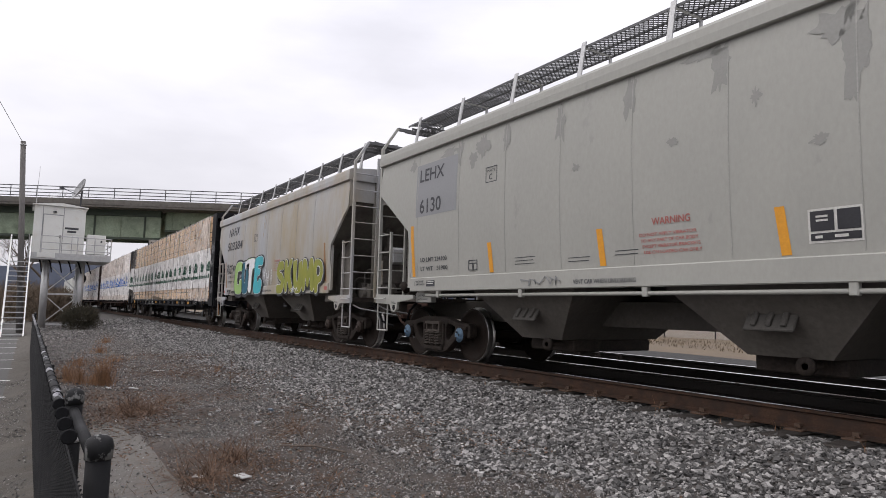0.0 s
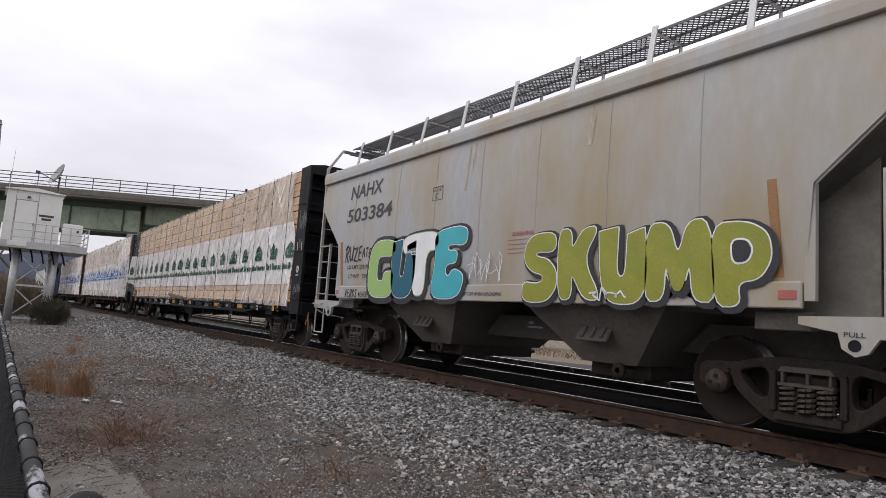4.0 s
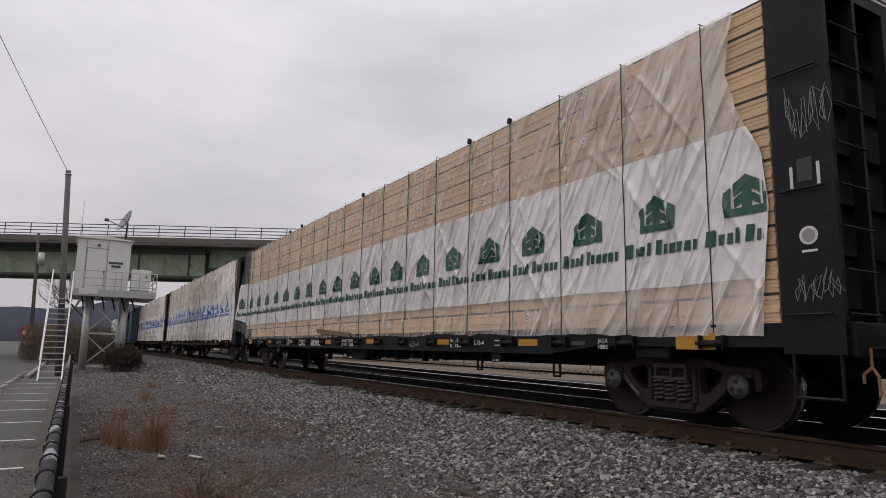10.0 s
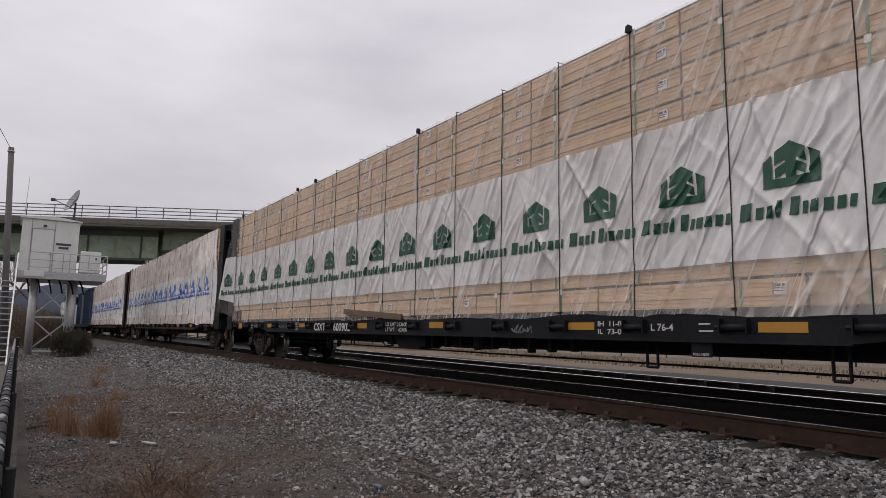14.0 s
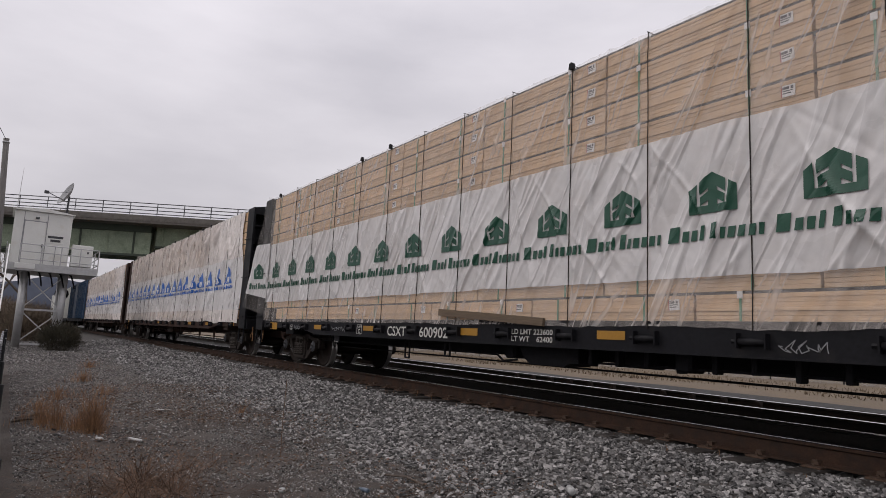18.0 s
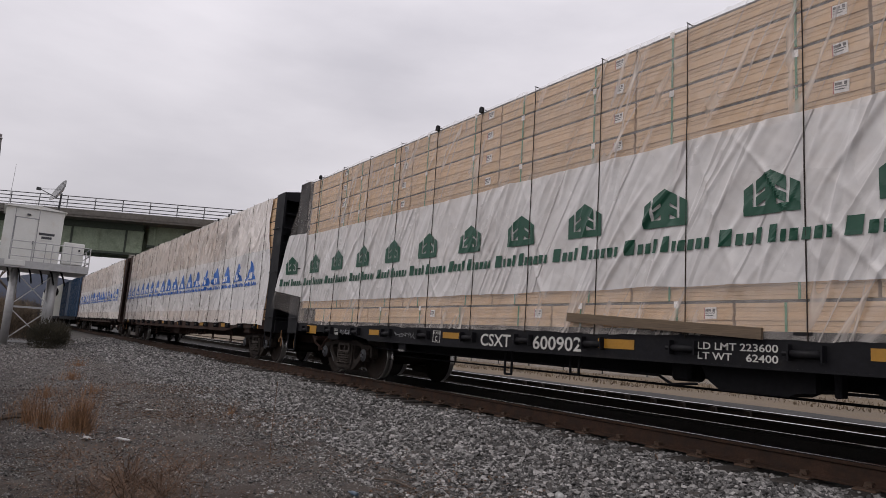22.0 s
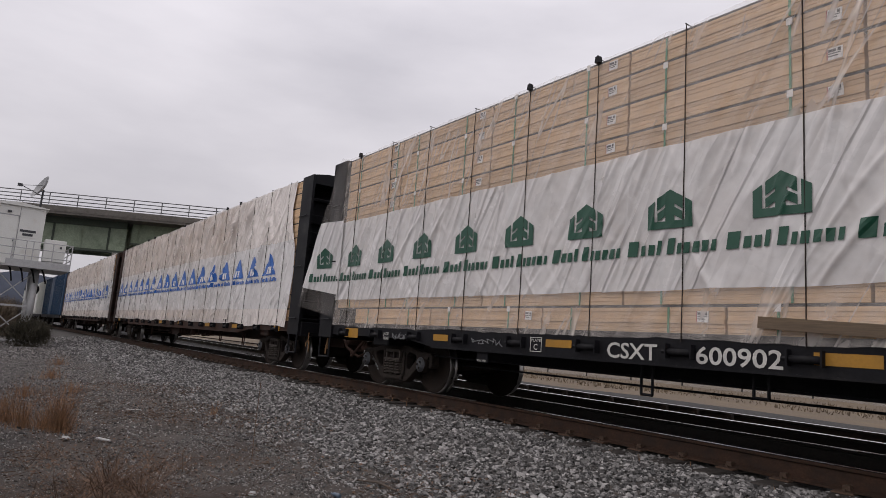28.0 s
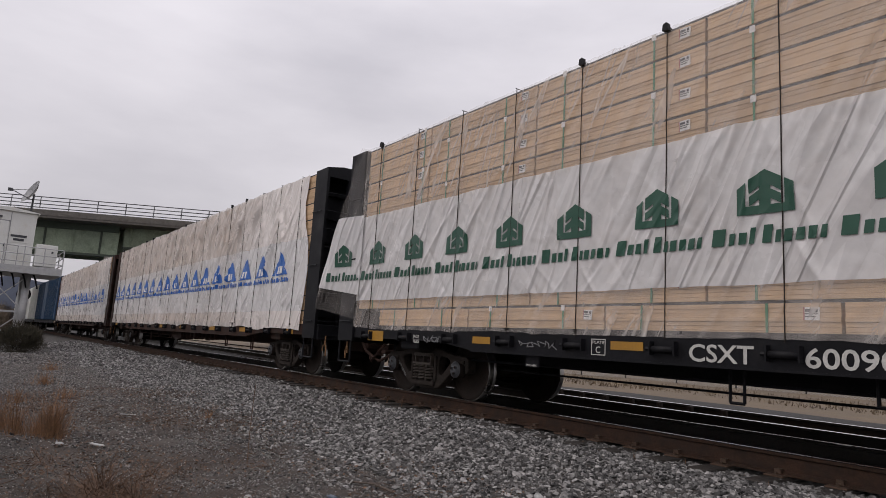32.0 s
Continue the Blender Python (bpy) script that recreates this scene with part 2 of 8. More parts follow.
# near-black bed from the near rail out past the siding
M_DARKBED = mat("dark_bed", (0.018, 0.0165, 0.015), 0.85, vary=0.35, scale=6, fine=40, bump=1.0)
M_VERGE = mat("verge_dirt", (0.082, 0.073, 0.062), 0.95, vary=0.25, scale=2.5, fine=50, bump=1.0, dirt=(0.06, 0.05, 0.04), dirt_at=0.55)
# galvanised grating whose shaded underside is put into a darker colour
M_WALK = mat("shaded_grating", (0.11, 0.11, 0.115), 0.6, 0.3, vary=0.15, bump=0.05)
# car-end inset: dust over a base darkened for the shade inside
M_SHADEDINSET = mat("dusty_shaded_inset", (0.15, 0.138, 0.12), 0.8, vary=0.15, scale=1.2, fine=15, bump=0.06, dirt=(0.08, 0.07, 0.06), dirt_at=0.56)
M_BRACKET = mat("bay_bracket", (0.05, 0.046, 0.041), 0.8, vary=0.25, scale=6, bump=0.1)
M_POLE = mat("grey_pole", (0.115, 0.108, 0.103), 0.9, vary=0.2, scale=6, bump=0.4, stretch=(1, 1, 0.15))
M_DARKRAIL = mat("bridge_rail", (0.085, 0.085, 0.09), 0.6, 0.2, vary=0.12, bump=0.05)
M_ANCHOR = mat("rail_anchor", (0.08, 0.047, 0.03), 0.85, vary=0.3, scale=6, bump=0.3)
M_RUSTSTREAK = mat("rust_streak", (0.31, 0.24, 0.15), 0.7, vary=0.2, scale=5, bump=0.05, dirt=(0.40, 0.38, 0.34), dirt_at=0.5, stretch=(3, 1, 0.6))
M_ORANGE = mat("orange_mark", (0.62, 0.27, 0.015), 0.5, vary=0.08, scale=4, bump=0.03)
M_RUSTMARK = mat("rusty_mark", (0.27, 0.14, 0.06), 0.7, vary=0.15, scale=5, bump=0.05)
M_STENCIL = mat("dark_stencil", (0.042, 0.043, 0.049), 0.6, vary=0.15, scale=6, bump=0.02)
M_REDSTENCIL = mat("red_stencil", (0.36, 0.10, 0.085), 0.6, vary=0.12, scale=6, bump=0.02)
M_SEAM = mat("weld_seam", (0.30, 0.297, 0.275), 0.6, vary=0.1, bump=0.03)
M_GREYPATCH = mat("grey_patch", (0.235, 0.238, 0.245), 0.55, vary=0.06, scale=2, bump=0.02)
M_LETTERWHITE = mat("white_stencil", (0.52, 0.51, 0.48), 0.6, vary=0.15, scale=9, fine=60, bump=0.02)
M_SPRAYBLACK = mat("spray_black", (0.018, 0.018, 0.022), 0.5, vary=0.2, scale=4, bump=0.02)
M_SPRAYWHITE = mat("spray_white", (0.70, 0.71, 0.72), 0.5, vary=0.07, scale=4, bump=0.02)
M_SPRAYLIME = mat("spray_lime", (0.25, 0.25, 0.03), 0.5, vary=0.15, scale=2.5, bump=0.02, dirt=(0.20, 0.24, 0.02), dirt_at=0.56)
M_SPRAYGREEN = mat("spray_green", (0.28, 0.44, 0.14), 0.5, vary=0.08, scale=3, bump=0.02)
M_SPRAYTEAL = mat("spray_teal", (0.008, 0.10, 0.155), 0.5, vary=0.12, scale=3, bump=0.02)
M_SPRAYCYAN = mat("spray_cyan", (0.04, 0.36, 0.42), 0.5, vary=0.12, scale=3, bump=0.02)
M_LABEL = mat("paper_label", (0.72, 0.70, 0.68), 0.6, vary=0.1, scale=20, bump=0.02)
M_GREENSTRAP = mat("green_strap", (0.05, 0.20, 0.10), 0.4, vary=0.1, bump=0.02)
M_SPACER = mat("dark_spacer", (0.045, 0.042, 0.042), 0.85, vary=0.25, scale=4, bump=0.1)
M_WORNRAIL = mat("worn_rail", (0.30, 0.30, 0.32), 0.6, vary=0.1, scale=5, fine=40, bump=0.1, dirt=(0.015, 0.015, 0.016), dirt_at=0.44, spread=0.03, stretch=(1.0, 3, 3), dirt_scale=3.5)
M_OLDPLANK = mat("old_plank", (0.14, 0.10, 0.065), 0.9, vary=0.25, scale=3, bump=0.3, stretch=(0.15, 1, 3))
M_TWIG = mat("twig", (0.115, 0.069, 0.044), 0.9, vary=0.3, scale=9, bump=0.1, island=0.4)
M_PLASTIC = mat("litter_plastic", (0.36, 0.36, 0.35), 0.35, vary=0.1, scale=9, bump=0.05)
M_BLUEPLASTIC = mat("litter_blue", (0.08, 0.11, 0.15), 0.35, vary=0.15, scale=9, bump=0.05)
M_SIDING = mat("white_siding", (0.66, 0.67, 0.68), 0.6, vary=0.05, scale=1, bump=0.04)
M_BRICKFAR = mat("far_brick", (0.16, 0.085, 0.065), 0.9, vary=0.2, scale=3, bump=0.2)
M_SHINGLE = mat("roof_shingle", (0.07, 0.068, 0.068), 0.9, vary=0.2, scale=3, bump=0.3)
M_DARKGLASS = mat("dark_window", (0.02, 0.022, 0.025), 0.1, vary=0.1, bump=0)
M_BRUSH = mat("brown_brush", (0.13, 0.098, 0.068), 0.95, vary=0.3, scale=2, bump=0.1, island=0.4)
M_SIGNRED = mat("sign_red", (0.40, 0.12, 0.07), 0.6, vary=0.1, bump=0.02)


def creased(m, strength=0.6):
    """Crisp slanting creases in a plastic sheet, as relief."""
    n, l = m.node_tree.nodes, m.node_tree.links
    b = n["Principled BSDF"]
    co, add = n.new("ShaderNodeTexCoord"), n.new("ShaderNodeMath")
    for i, (turn, scale, stretch) in enumerate(((0.5, 1.5, 3.2), (-0.7, 2.2, 3.0))):
        mp, t = n.new("ShaderNodeMapping"), n.new("ShaderNodeTexNoise")
        mp.vector_type = "TEXTURE"
        mp.inputs["Rotation"].default_value, mp.inputs["Scale"].default_value = (0, turn, 0), (1 / stretch, 5.0, 2.5)
        t.noise_type = "RIDGED_MULTIFRACTAL"
        t.inputs["Scale"].default_value, t.inputs["Detail"].default_value = scale, 3.0
        l.new(co.outputs["Object"], mp.inputs["Vector"])
        l.new(mp.outputs["Vector"], t.inputs["Vector"])
        l.new(t.outputs["Fac"], add.inputs[i])
    bp = n.new("ShaderNodeBump")
    bp.inputs["Strength"].default_value, bp.inputs["Distance"].default_value = strength, 0.02
    l.new(add.outputs[0], bp.inputs["Height"])
    # fine crinkles over the long creases
    fine, mp, top = n.new("ShaderNodeTexNoise"), n.new("ShaderNodeMapping"), n.new("ShaderNodeBump")
    mp.vector_type = "TEXTURE"
    mp.inputs["Rotation"].default_value, mp.inputs["Scale"].default_value = (0, 0.35, 0), (1.0, 1.0, 0.45)
    fine.noise_type = "RIDGED_MULTIFRACTAL"
    fine.inputs["Scale"].default_value, fine.inputs["Detail"].default_value, fine.inputs["Roughness"].default_value = 3.2, 4.0, 0.6
    top.inputs["Strength"].default_value, top.inputs["Distance"].default_value = 0.6, 0.012
    l.new(co.outputs["Object"], mp.inputs["Vector"])
    l.new(mp.outputs["Vector"], fine.inputs["Vector"])
    l.new(fine.outputs["Fac"], top.inputs["Height"])
    l.new(bp.outputs["Normal"], top.inputs["Normal"])
    l.new(top.outputs["Normal"], b.inputs["Normal"])


def film_material(name="clear_film", least=0.15, most=0.37, base=(0.80, 0.74, 0.69), loose=2.0):
    """Thin plastic wrap: see-through, milkier along its creases and where it hangs loose."""
    m = mat(name, base, 0.3, vary=0.05, scale=1.5, fine=9, bump=0.12)
    n, l = m.node_tree.nodes, m.node_tree.links
    creased(m, 0.34)
    co = n.new("ShaderNodeTexCoord")

    def noise_of(turn, stretch, scale, detail):
        mp, t = n.new("ShaderNodeMapping"), n.new("ShaderNodeTexNoise")
        mp.vector_type = "TEXTURE"
        mp.inputs["Rotation"].default_value, mp.inputs["Scale"].default_value = (0, turn, 0), [1 / q for q in stretch]
        t.inputs["Scale"].default_value, t.inputs["Detail"].default_value = scale, detail
        l.new(co.outputs["Object"], mp.inputs["Vector"])
        l.new(mp.outputs["Vector"], t.inputs["Vector"])
        return t.outputs["Fac"]

    def ranged(sock, a, z, lo, hi):
        r = n.new("ShaderNodeMapRange")
        for i, val in enumerate((a, z, lo, hi)):
            r.inputs[i + 1].default_value = val
        l.new(sock, r.inputs[0])
        return r.outputs[0]

    def maths(op, a, z):
        k = n.new("ShaderNodeMath")
        k.operation = op
        for i, q in enumerate((a, z)):
            if isinstance(q, float):
                k.inputs[i].default_value = q
            else:
                l.new(q, k.inputs[i])
        return k.outputs[0]

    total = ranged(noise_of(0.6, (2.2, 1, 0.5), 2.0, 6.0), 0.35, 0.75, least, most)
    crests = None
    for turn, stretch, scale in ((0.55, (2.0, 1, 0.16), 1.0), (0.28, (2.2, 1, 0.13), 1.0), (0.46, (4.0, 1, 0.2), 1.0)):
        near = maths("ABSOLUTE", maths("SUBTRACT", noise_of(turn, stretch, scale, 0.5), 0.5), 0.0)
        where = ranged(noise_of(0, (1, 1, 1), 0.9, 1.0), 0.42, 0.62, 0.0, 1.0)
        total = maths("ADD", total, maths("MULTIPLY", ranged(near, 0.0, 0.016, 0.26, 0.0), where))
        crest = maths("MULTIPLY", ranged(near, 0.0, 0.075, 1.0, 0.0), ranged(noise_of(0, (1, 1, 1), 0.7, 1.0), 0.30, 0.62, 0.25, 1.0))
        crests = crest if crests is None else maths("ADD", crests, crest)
    pleats = n.new("ShaderNodeBump")
    pleats.inputs["Strength"].default_value, pleats.inputs["Distance"].default_value = 1.0, 0.024
    l.new(crests, pleats.inputs["Height"])
    shade = n["Principled BSDF"].inputs["Normal"]
    l.new(shade.links[0].from_socket, pleats.inputs["Normal"])
    l.new(pleats.outputs["Normal"], shade)
    xyz = n.new("ShaderNodeSeparateXYZ")
    l.new(co.outputs["Object"], xyz.inputs[0])
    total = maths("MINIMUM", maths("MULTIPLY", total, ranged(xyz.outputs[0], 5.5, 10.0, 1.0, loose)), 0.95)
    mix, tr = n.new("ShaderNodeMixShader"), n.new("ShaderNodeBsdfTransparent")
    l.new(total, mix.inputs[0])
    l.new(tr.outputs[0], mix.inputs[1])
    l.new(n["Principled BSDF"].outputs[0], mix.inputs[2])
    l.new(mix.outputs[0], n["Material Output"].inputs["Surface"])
    return m


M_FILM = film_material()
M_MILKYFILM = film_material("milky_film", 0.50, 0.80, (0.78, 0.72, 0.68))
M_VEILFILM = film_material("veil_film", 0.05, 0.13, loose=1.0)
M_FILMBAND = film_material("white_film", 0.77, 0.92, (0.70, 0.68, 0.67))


# ---- building blocks ----
def empty(name, x=0, y=0, z=0):
    ob = new(name)
    ob.empty_display_size = 0.2
    ob.location = (x, y, z)
    return ob


def part(name, bm, material, parent=None, label=""):
    """Links a bmesh as one mesh object under a thing or part, whose space the mesh is in."""
    me = bpy.data.meshes.new(name)
    bm.normal_update()
    bm.to_mesh(me)
    bm.free()
    me.materials.append(material)
    ob = new(name, me)
    ob.parent = parent
    return tagged(ob, label)


def meshed(name, verts, faces, material, parent=None, label="", smooth=False):
    me = bpy.data.meshes.new(name)
    me.from_pydata(verts, [], faces)
    me.materials.append(material)
    if smooth:
        me.shade_smooth()
    ob = new(name, me)
    ob.parent = parent
    return tagged(ob, label)


def again(ob, name, parent, m):
    """The same mesh once more, at another pose under a parent."""
    o = new(name, ob.data)
    o.parent = parent
    o.matrix_basis = m
    return o


def box(bm, x0, x1, y0, y1, z0, z1, bevel=0.0):
    v = [bm.verts.new((x, y, z)) for x in (x0, x1) for y in (y0, y1) for z in (z0, z1)]
    fs = [bm.faces.new([v[i] for i in q]) for q in ((0, 1, 3, 2), (4, 6, 7, 5), (0, 4, 5, 1), (2, 3, 7, 6), (0, 2, 6, 4), (1, 5, 7, 3))]
    if bevel:
        es = list({e for q in fs for e in q.edges})
        bmesh.ops.bevel(bm, geom=es, offset=bevel, segments=1, affect="EDGES", profile=0.5)
    return bm


def boxed(*a, **k):
    return box(bmesh.new(), *a, **k)


def rod(bm, a, b, r, seg=8, r2=None):
    """A round bar from a to b."""
    a, b = Vector(a), Vector(b)
    q = (b - a).to_track_quat("Z", "Y")
    rings = []
    for p, rad in ((a, r), (b, r if r2 is None else r2)):
        rings.append([bm.verts.new(p + q @ Vector((rad * math.cos(2 * math.pi * i / seg), rad * math.sin(2 * math.pi * i / seg), 0))) for i in range(seg)])
    for i in range(seg):
        f = bm.faces.new((rings[0][i], rings[0][(i + 1) % seg], rings[1][(i + 1) % seg], rings[1][i]))
        f.smooth = seg > 6
    bm.faces.new(rings[0][::-1])
    bm.faces.new(rings[1])
    return bm


def pipe(bm, pts, r, seg=6):
    for a, b in zip(pts, pts[1:]):
        rod(bm, a, b, r, seg)
    return bm


def bar(bm, a, b, w, h):
    """A rectangular bar from a to b; w level, h upright."""
    a, b = Vector(a), Vector(b)
    d = (b - a).normalized()
    side = d.cross(Vector((0, 0, 1)))
    side = side.normalized() if side.length > 1e-4 else Vector((0, 1, 0))
    up = side.cross(d)
    v = [bm.verts.new(p + side * (w / 2 * i) + up * (h / 2 * j)) for p in (a, b) for i, j in ((-1, -1), (1, -1), (1, 1), (-1, 1))]
    for q in ((3, 2, 1, 0), (4, 5, 6, 7), (0, 1, 5, 4), (1, 2, 6, 5), (2, 3, 7, 6), (3, 0, 4, 7)):
        bm.faces.new([v[i] for i in q])
    return bm


def slab(bm, outline, y0, y1):
    """A polygon in x and z, made thick from y0 to y1."""
    a = [bm.verts.new((x, y0, z)) for x, z in outline]
    b = [bm.verts.new((x, y1, z)) for x, z in outline]
    bm.faces.new(a)
    bm.faces.new(b[::-1])
    k = len(a)
    for i in range(k):
        bm.faces.new((a[(i + 1) % k], a[i], b[i], b[(i + 1) % k]))
    bmesh.ops.recalc_face_normals(bm, faces=bm.faces)
    return bm


def lathe(bm, profile, seg=32, axis="y"):
    """Turns (radius, height) pairs round an axis through the origin."""
    rings = []
    for r, h in profile:
        ring = []
        for i in range(seg):
            a = 2 * math.pi * i / seg
            c, s = r * math.cos(a), r * math.sin(a)
            ring.append(bm.verts.new((c, h, s) if axis == "y" else (c, s, h)))
        rings.append(ring)
    for p, q in zip(rings, rings[1:]):
        for i in range(seg):
            f = bm.faces.new((p[i], p[(i + 1) % seg], q[(i + 1) % seg], q[i]))
            f.smooth = True
    for ring in (rings[0], rings[-1]):
        if (ring[0].co - ring[seg // 2].co).length > 1e-3:
            bm.faces.new(ring)
    bmesh.ops.recalc_face_normals(bm, faces=bm.faces)
    return bm


# ---- ground ----
def ground_z(x, y):
    ys = (-400, -9, -7.45, -7.0, -6.6, -3.6, -2.9, -1.75, 8.5, 11.5, 23, 48, 400)
    zs = (-1.3, -0.82, -0.80, -0.68, -0.62, -0.54, -0.44, -0.245, -0.26, -0.36, -0.36, 2.4, 6)
    return float(np.interp(y, ys, zs))


def cut(lo, hi, near0, near1, fine, grow=1.35):
    """Grid lines: fine between near0 and near1, wider and wider beyond."""
    v = list(np.arange(near0, near1 + 1e-6, fine))
    d = fine
    while v[-1] < hi:
        d *= grow
        v.append(min(v[-1] + d, hi))
    d = fine
    while v[0] > lo:
        d *= grow
        v.insert(0, max(v[0] - d, lo))
    return v


gx, gy = cut(-1500, 900, -40, 5, 0.16), cut(-900, 1200, -9.2, -1.4, 0.11)
gverts, gfaces, gslots = [], [], []
for x in gx:
    for y in gy:
        z = ground_z(x, y)
        if -48 < x < 8 and -7.3 < y < -1.6:
            p = Vector((x * 1.1, y * 1.1, 0))
            z += 0.05 * noise.noise(p * 0.55) + 0.02 * noise.noise(p * 2.3) + 0.012 * noise.noise(p * 6)
        elif y > 8.5:
            z += 0.10 * noise.noise(Vector((x * 0.2, y * 0.2, 3)))
        gverts.append((x, y, z))
for i in range(len(gx) - 1):
    for j in range(len(gy) - 1):
        k = i * len(gy) + j
        gfaces.append((k, k + len(gy), k + len(gy) + 1, k + 1))
        x, y = (gx[i] + gx[i + 1]) / 2, (gy[j] + gy[j + 1]) / 2
        edge = -3.55 + 0.5 * noise.noise(Vector((x * 0.7, 0, 5)))
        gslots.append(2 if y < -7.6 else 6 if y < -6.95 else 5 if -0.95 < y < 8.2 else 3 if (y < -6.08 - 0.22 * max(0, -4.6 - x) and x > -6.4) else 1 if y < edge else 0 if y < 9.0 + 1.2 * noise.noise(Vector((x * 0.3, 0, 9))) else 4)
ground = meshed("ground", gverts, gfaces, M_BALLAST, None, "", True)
for extra in (M_DIRT, M_ASPHALT, M_PAD, M_DRYGRASS, M_DARKBED, M_VERGE):
    ground.data.materials.append(extra)
ground.data.polygons.foreach_set("material_index", gslots)
tagged(ground, "gravel, dirt and asphalt ground beside a railway track", "ground", kind="structure")


def scatter(name, points, sizes, material, template, flat=0.75, label="", category="", seed=1):
    """Many small stones in one mesh."""
    rng = np.random.default_rng(seed)
    tv, tf = template
    n, k = len(points), len(tv)
    rot = rng.normal(size=(n, 4))
    rot /= np.linalg.norm(rot, axis=1)[:, None]
    w, x, y, z = rot.T
    R = np.stack([np.stack([1 - 2 * (y * y + z * z), 2 * (x * y - w * z), 2 * (x * z + w * y)], -1), np.stack([2 * (x * y + w * z), 1 - 2 * (x * x + z * z), 2 * (y * z - w * x)], -1), np.stack([2 * (x * z - w * y), 2 * (y * z + w * x), 1 - 2 * (x * x + y * y)], -1)], 1)
    shape = tv[None] * rng.uniform(0.6, 1.3, (n, k, 1)) * rng.uniform(0.45, 1.3, (n, 1, 3))
    v = np.einsum("nij,nkj->nki", R, shape) * sizes[:, None, None]
    v[:, :, 2] *= flat
    v += points[:, None]
    f = (tf[None] + (np.arange(n) * k)[:, None, None]).reshape(-1, 3)
    me = bpy.data.meshes.new(name)
    me.vertices.add(n * k)
    me.vertices.foreach_set("co", v.astype(np.float32).ravel())
    me.loops.add(f.size)
    me.loops.foreach_set("vertex_index", f.astype(np.int32).ravel())
    me.polygons.add(len(f))
    me.polygons.foreach_set("loop_start", np.arange(0, f.size, 3, dtype=np.int32))
    me.polygons.foreach_set("loop_total", np.full(len(f), 3, dtype=np.int32))
    me.update(calc_edges=True)
    me.shade_flat()
    me.materials.append(material)
    return tagged(new(name, me), label, category, kind="stuff")


BLOCK = (np.array([(x, y, z) for x in (-0.42, 0.42) for y in (-0.38, 0.38) for z in (-0.36, 0.36)]), np.array([(0, 1, 3), (0, 3, 2), (4, 6, 7), (4, 7, 5), (0, 4, 5), (0, 5, 1), (2, 3, 7), (2, 7, 6), (0, 2, 6), (0, 6, 4), (1, 5, 7), (1, 7, 3)]))
CHIP = (np.array([(0.5, 0, 0), (-0.5, 0, 0), (0, 0.5, 0), (0, -0.5, 0), (0, 0, 0.5), (0, 0, -0.5)]), np.array([(0, 2, 4), (2, 1, 4), (1, 3, 4), (3, 0, 4), (2, 0, 5), (1, 2, 5), (3, 1, 5), (0, 3, 5)]))


def stones(n, x0, x1, y0, y1, lo, hi, seed, keep=None):
    rng = np.random.default_rng(seed)
    p = np.stack([rng.uniform(x0, x1, n), rng.uniform(y0, y1, n), np.zeros(n)], 1)
    if keep:
        p = p[[keep(a, b, c) for (a, b, _), c in zip(p, rng.random(n))]]
    p[:, 2] = [ground_z(a, b) + 0.05 * noise.noise(Vector((a * 1.1, b * 1.1, 0)) * 0.55) for a, b, _ in p]
    size = lo + (hi - lo) * rng.random(len(p)) ** 1.4
    p[:, 2] += rng.uniform(-0.15, 0.45, len(p)) * size
    return p, size


def shoulder(a, b, c):
    return b > -3.6 + 0.5 * noise.noise(Vector((a * 0.7, 0, 5))) or c < 0.16


def off_pad(a, b, c):
    if b < -6.1 and a > -5.5:
        return c < 0.12
    return c < 0.62 + 1.4 * (noise.noise(Vector((a * 0.9, b * 0.9, 7))) + 0.12) + 0.35 * max(0.0, b + 5.0)


def join_points(*sets):
    return np.concatenate([q[0] for q in sets]), np.concatenate([q[1] for q in sets])


pts, siz = join_points(stones(66000, -9, 4.5, -4.2, -0.9, 0.018, 0.058, 3, shoulder), stones(30000, -22, -9, -4.1, -1.0, 0.028, 0.062, 4, shoulder), stones(13000, -46, -22, -4.0, -1.0, 0.05, 0.10, 5, shoulder))
dark = np.random.default_rng(61).random(len(pts)) < 0.42
scatter("ballast_stones", pts[~dark], siz[~dark], M_STONE, BLOCK, label="loose grey crushed ballast stones along the rail", category="ballast", seed=6)
scatter("dark_ballast_stones", pts[dark], siz[dark] * 1.1, M_DARKSTONE, CHIP, label="darker crushed ballast stones along the rail", category="ballast", seed=62)
pts, siz = join_points(stones(90000, -9, 3, -6.9, -3.2, 0.006, 0.022, 7, off_pad), stones(38000, -25, -9, -6.9, -3.2, 0.014, 0.038, 8), stones(18000, -48, -25, -7.0, -3.2, 0.035, 0.075, 19), stones(34000, -9, 3, -6.9, -3.2, 0.012, 0.032, 17, off_pad), stones(1500, -12, 4, -6.9, -3.2, 0.028, 0.055, 27, off_pad), stones(5000, -14, 2, -7.9, -7.2, 0.008, 0.03, 18))
tone = np.random.default_rng(63).random(len(pts))
scatter("gravel_chips", pts[tone < 0.5], siz[tone < 0.5], M_CHIP, CHIP, label="small brownish gravel chips scattered on packed dirt", category="gravel", seed=9)
scatter("grey_gravel_chips", pts[tone > 0.72], siz[tone > 0.72] * 1.1, M_STONE, CHIP, label="small pale grey gravel chips on packed dirt", category="gravel", seed=91)
tone = (tone > 0.5) & (tone < 0.72)
scatter("dark_gravel_chips", pts[tone], siz[tone] * 1.2, M_DARKSTONE, CHIP, label="small dark gravel chips on packed dirt", category="gravel", seed=92)
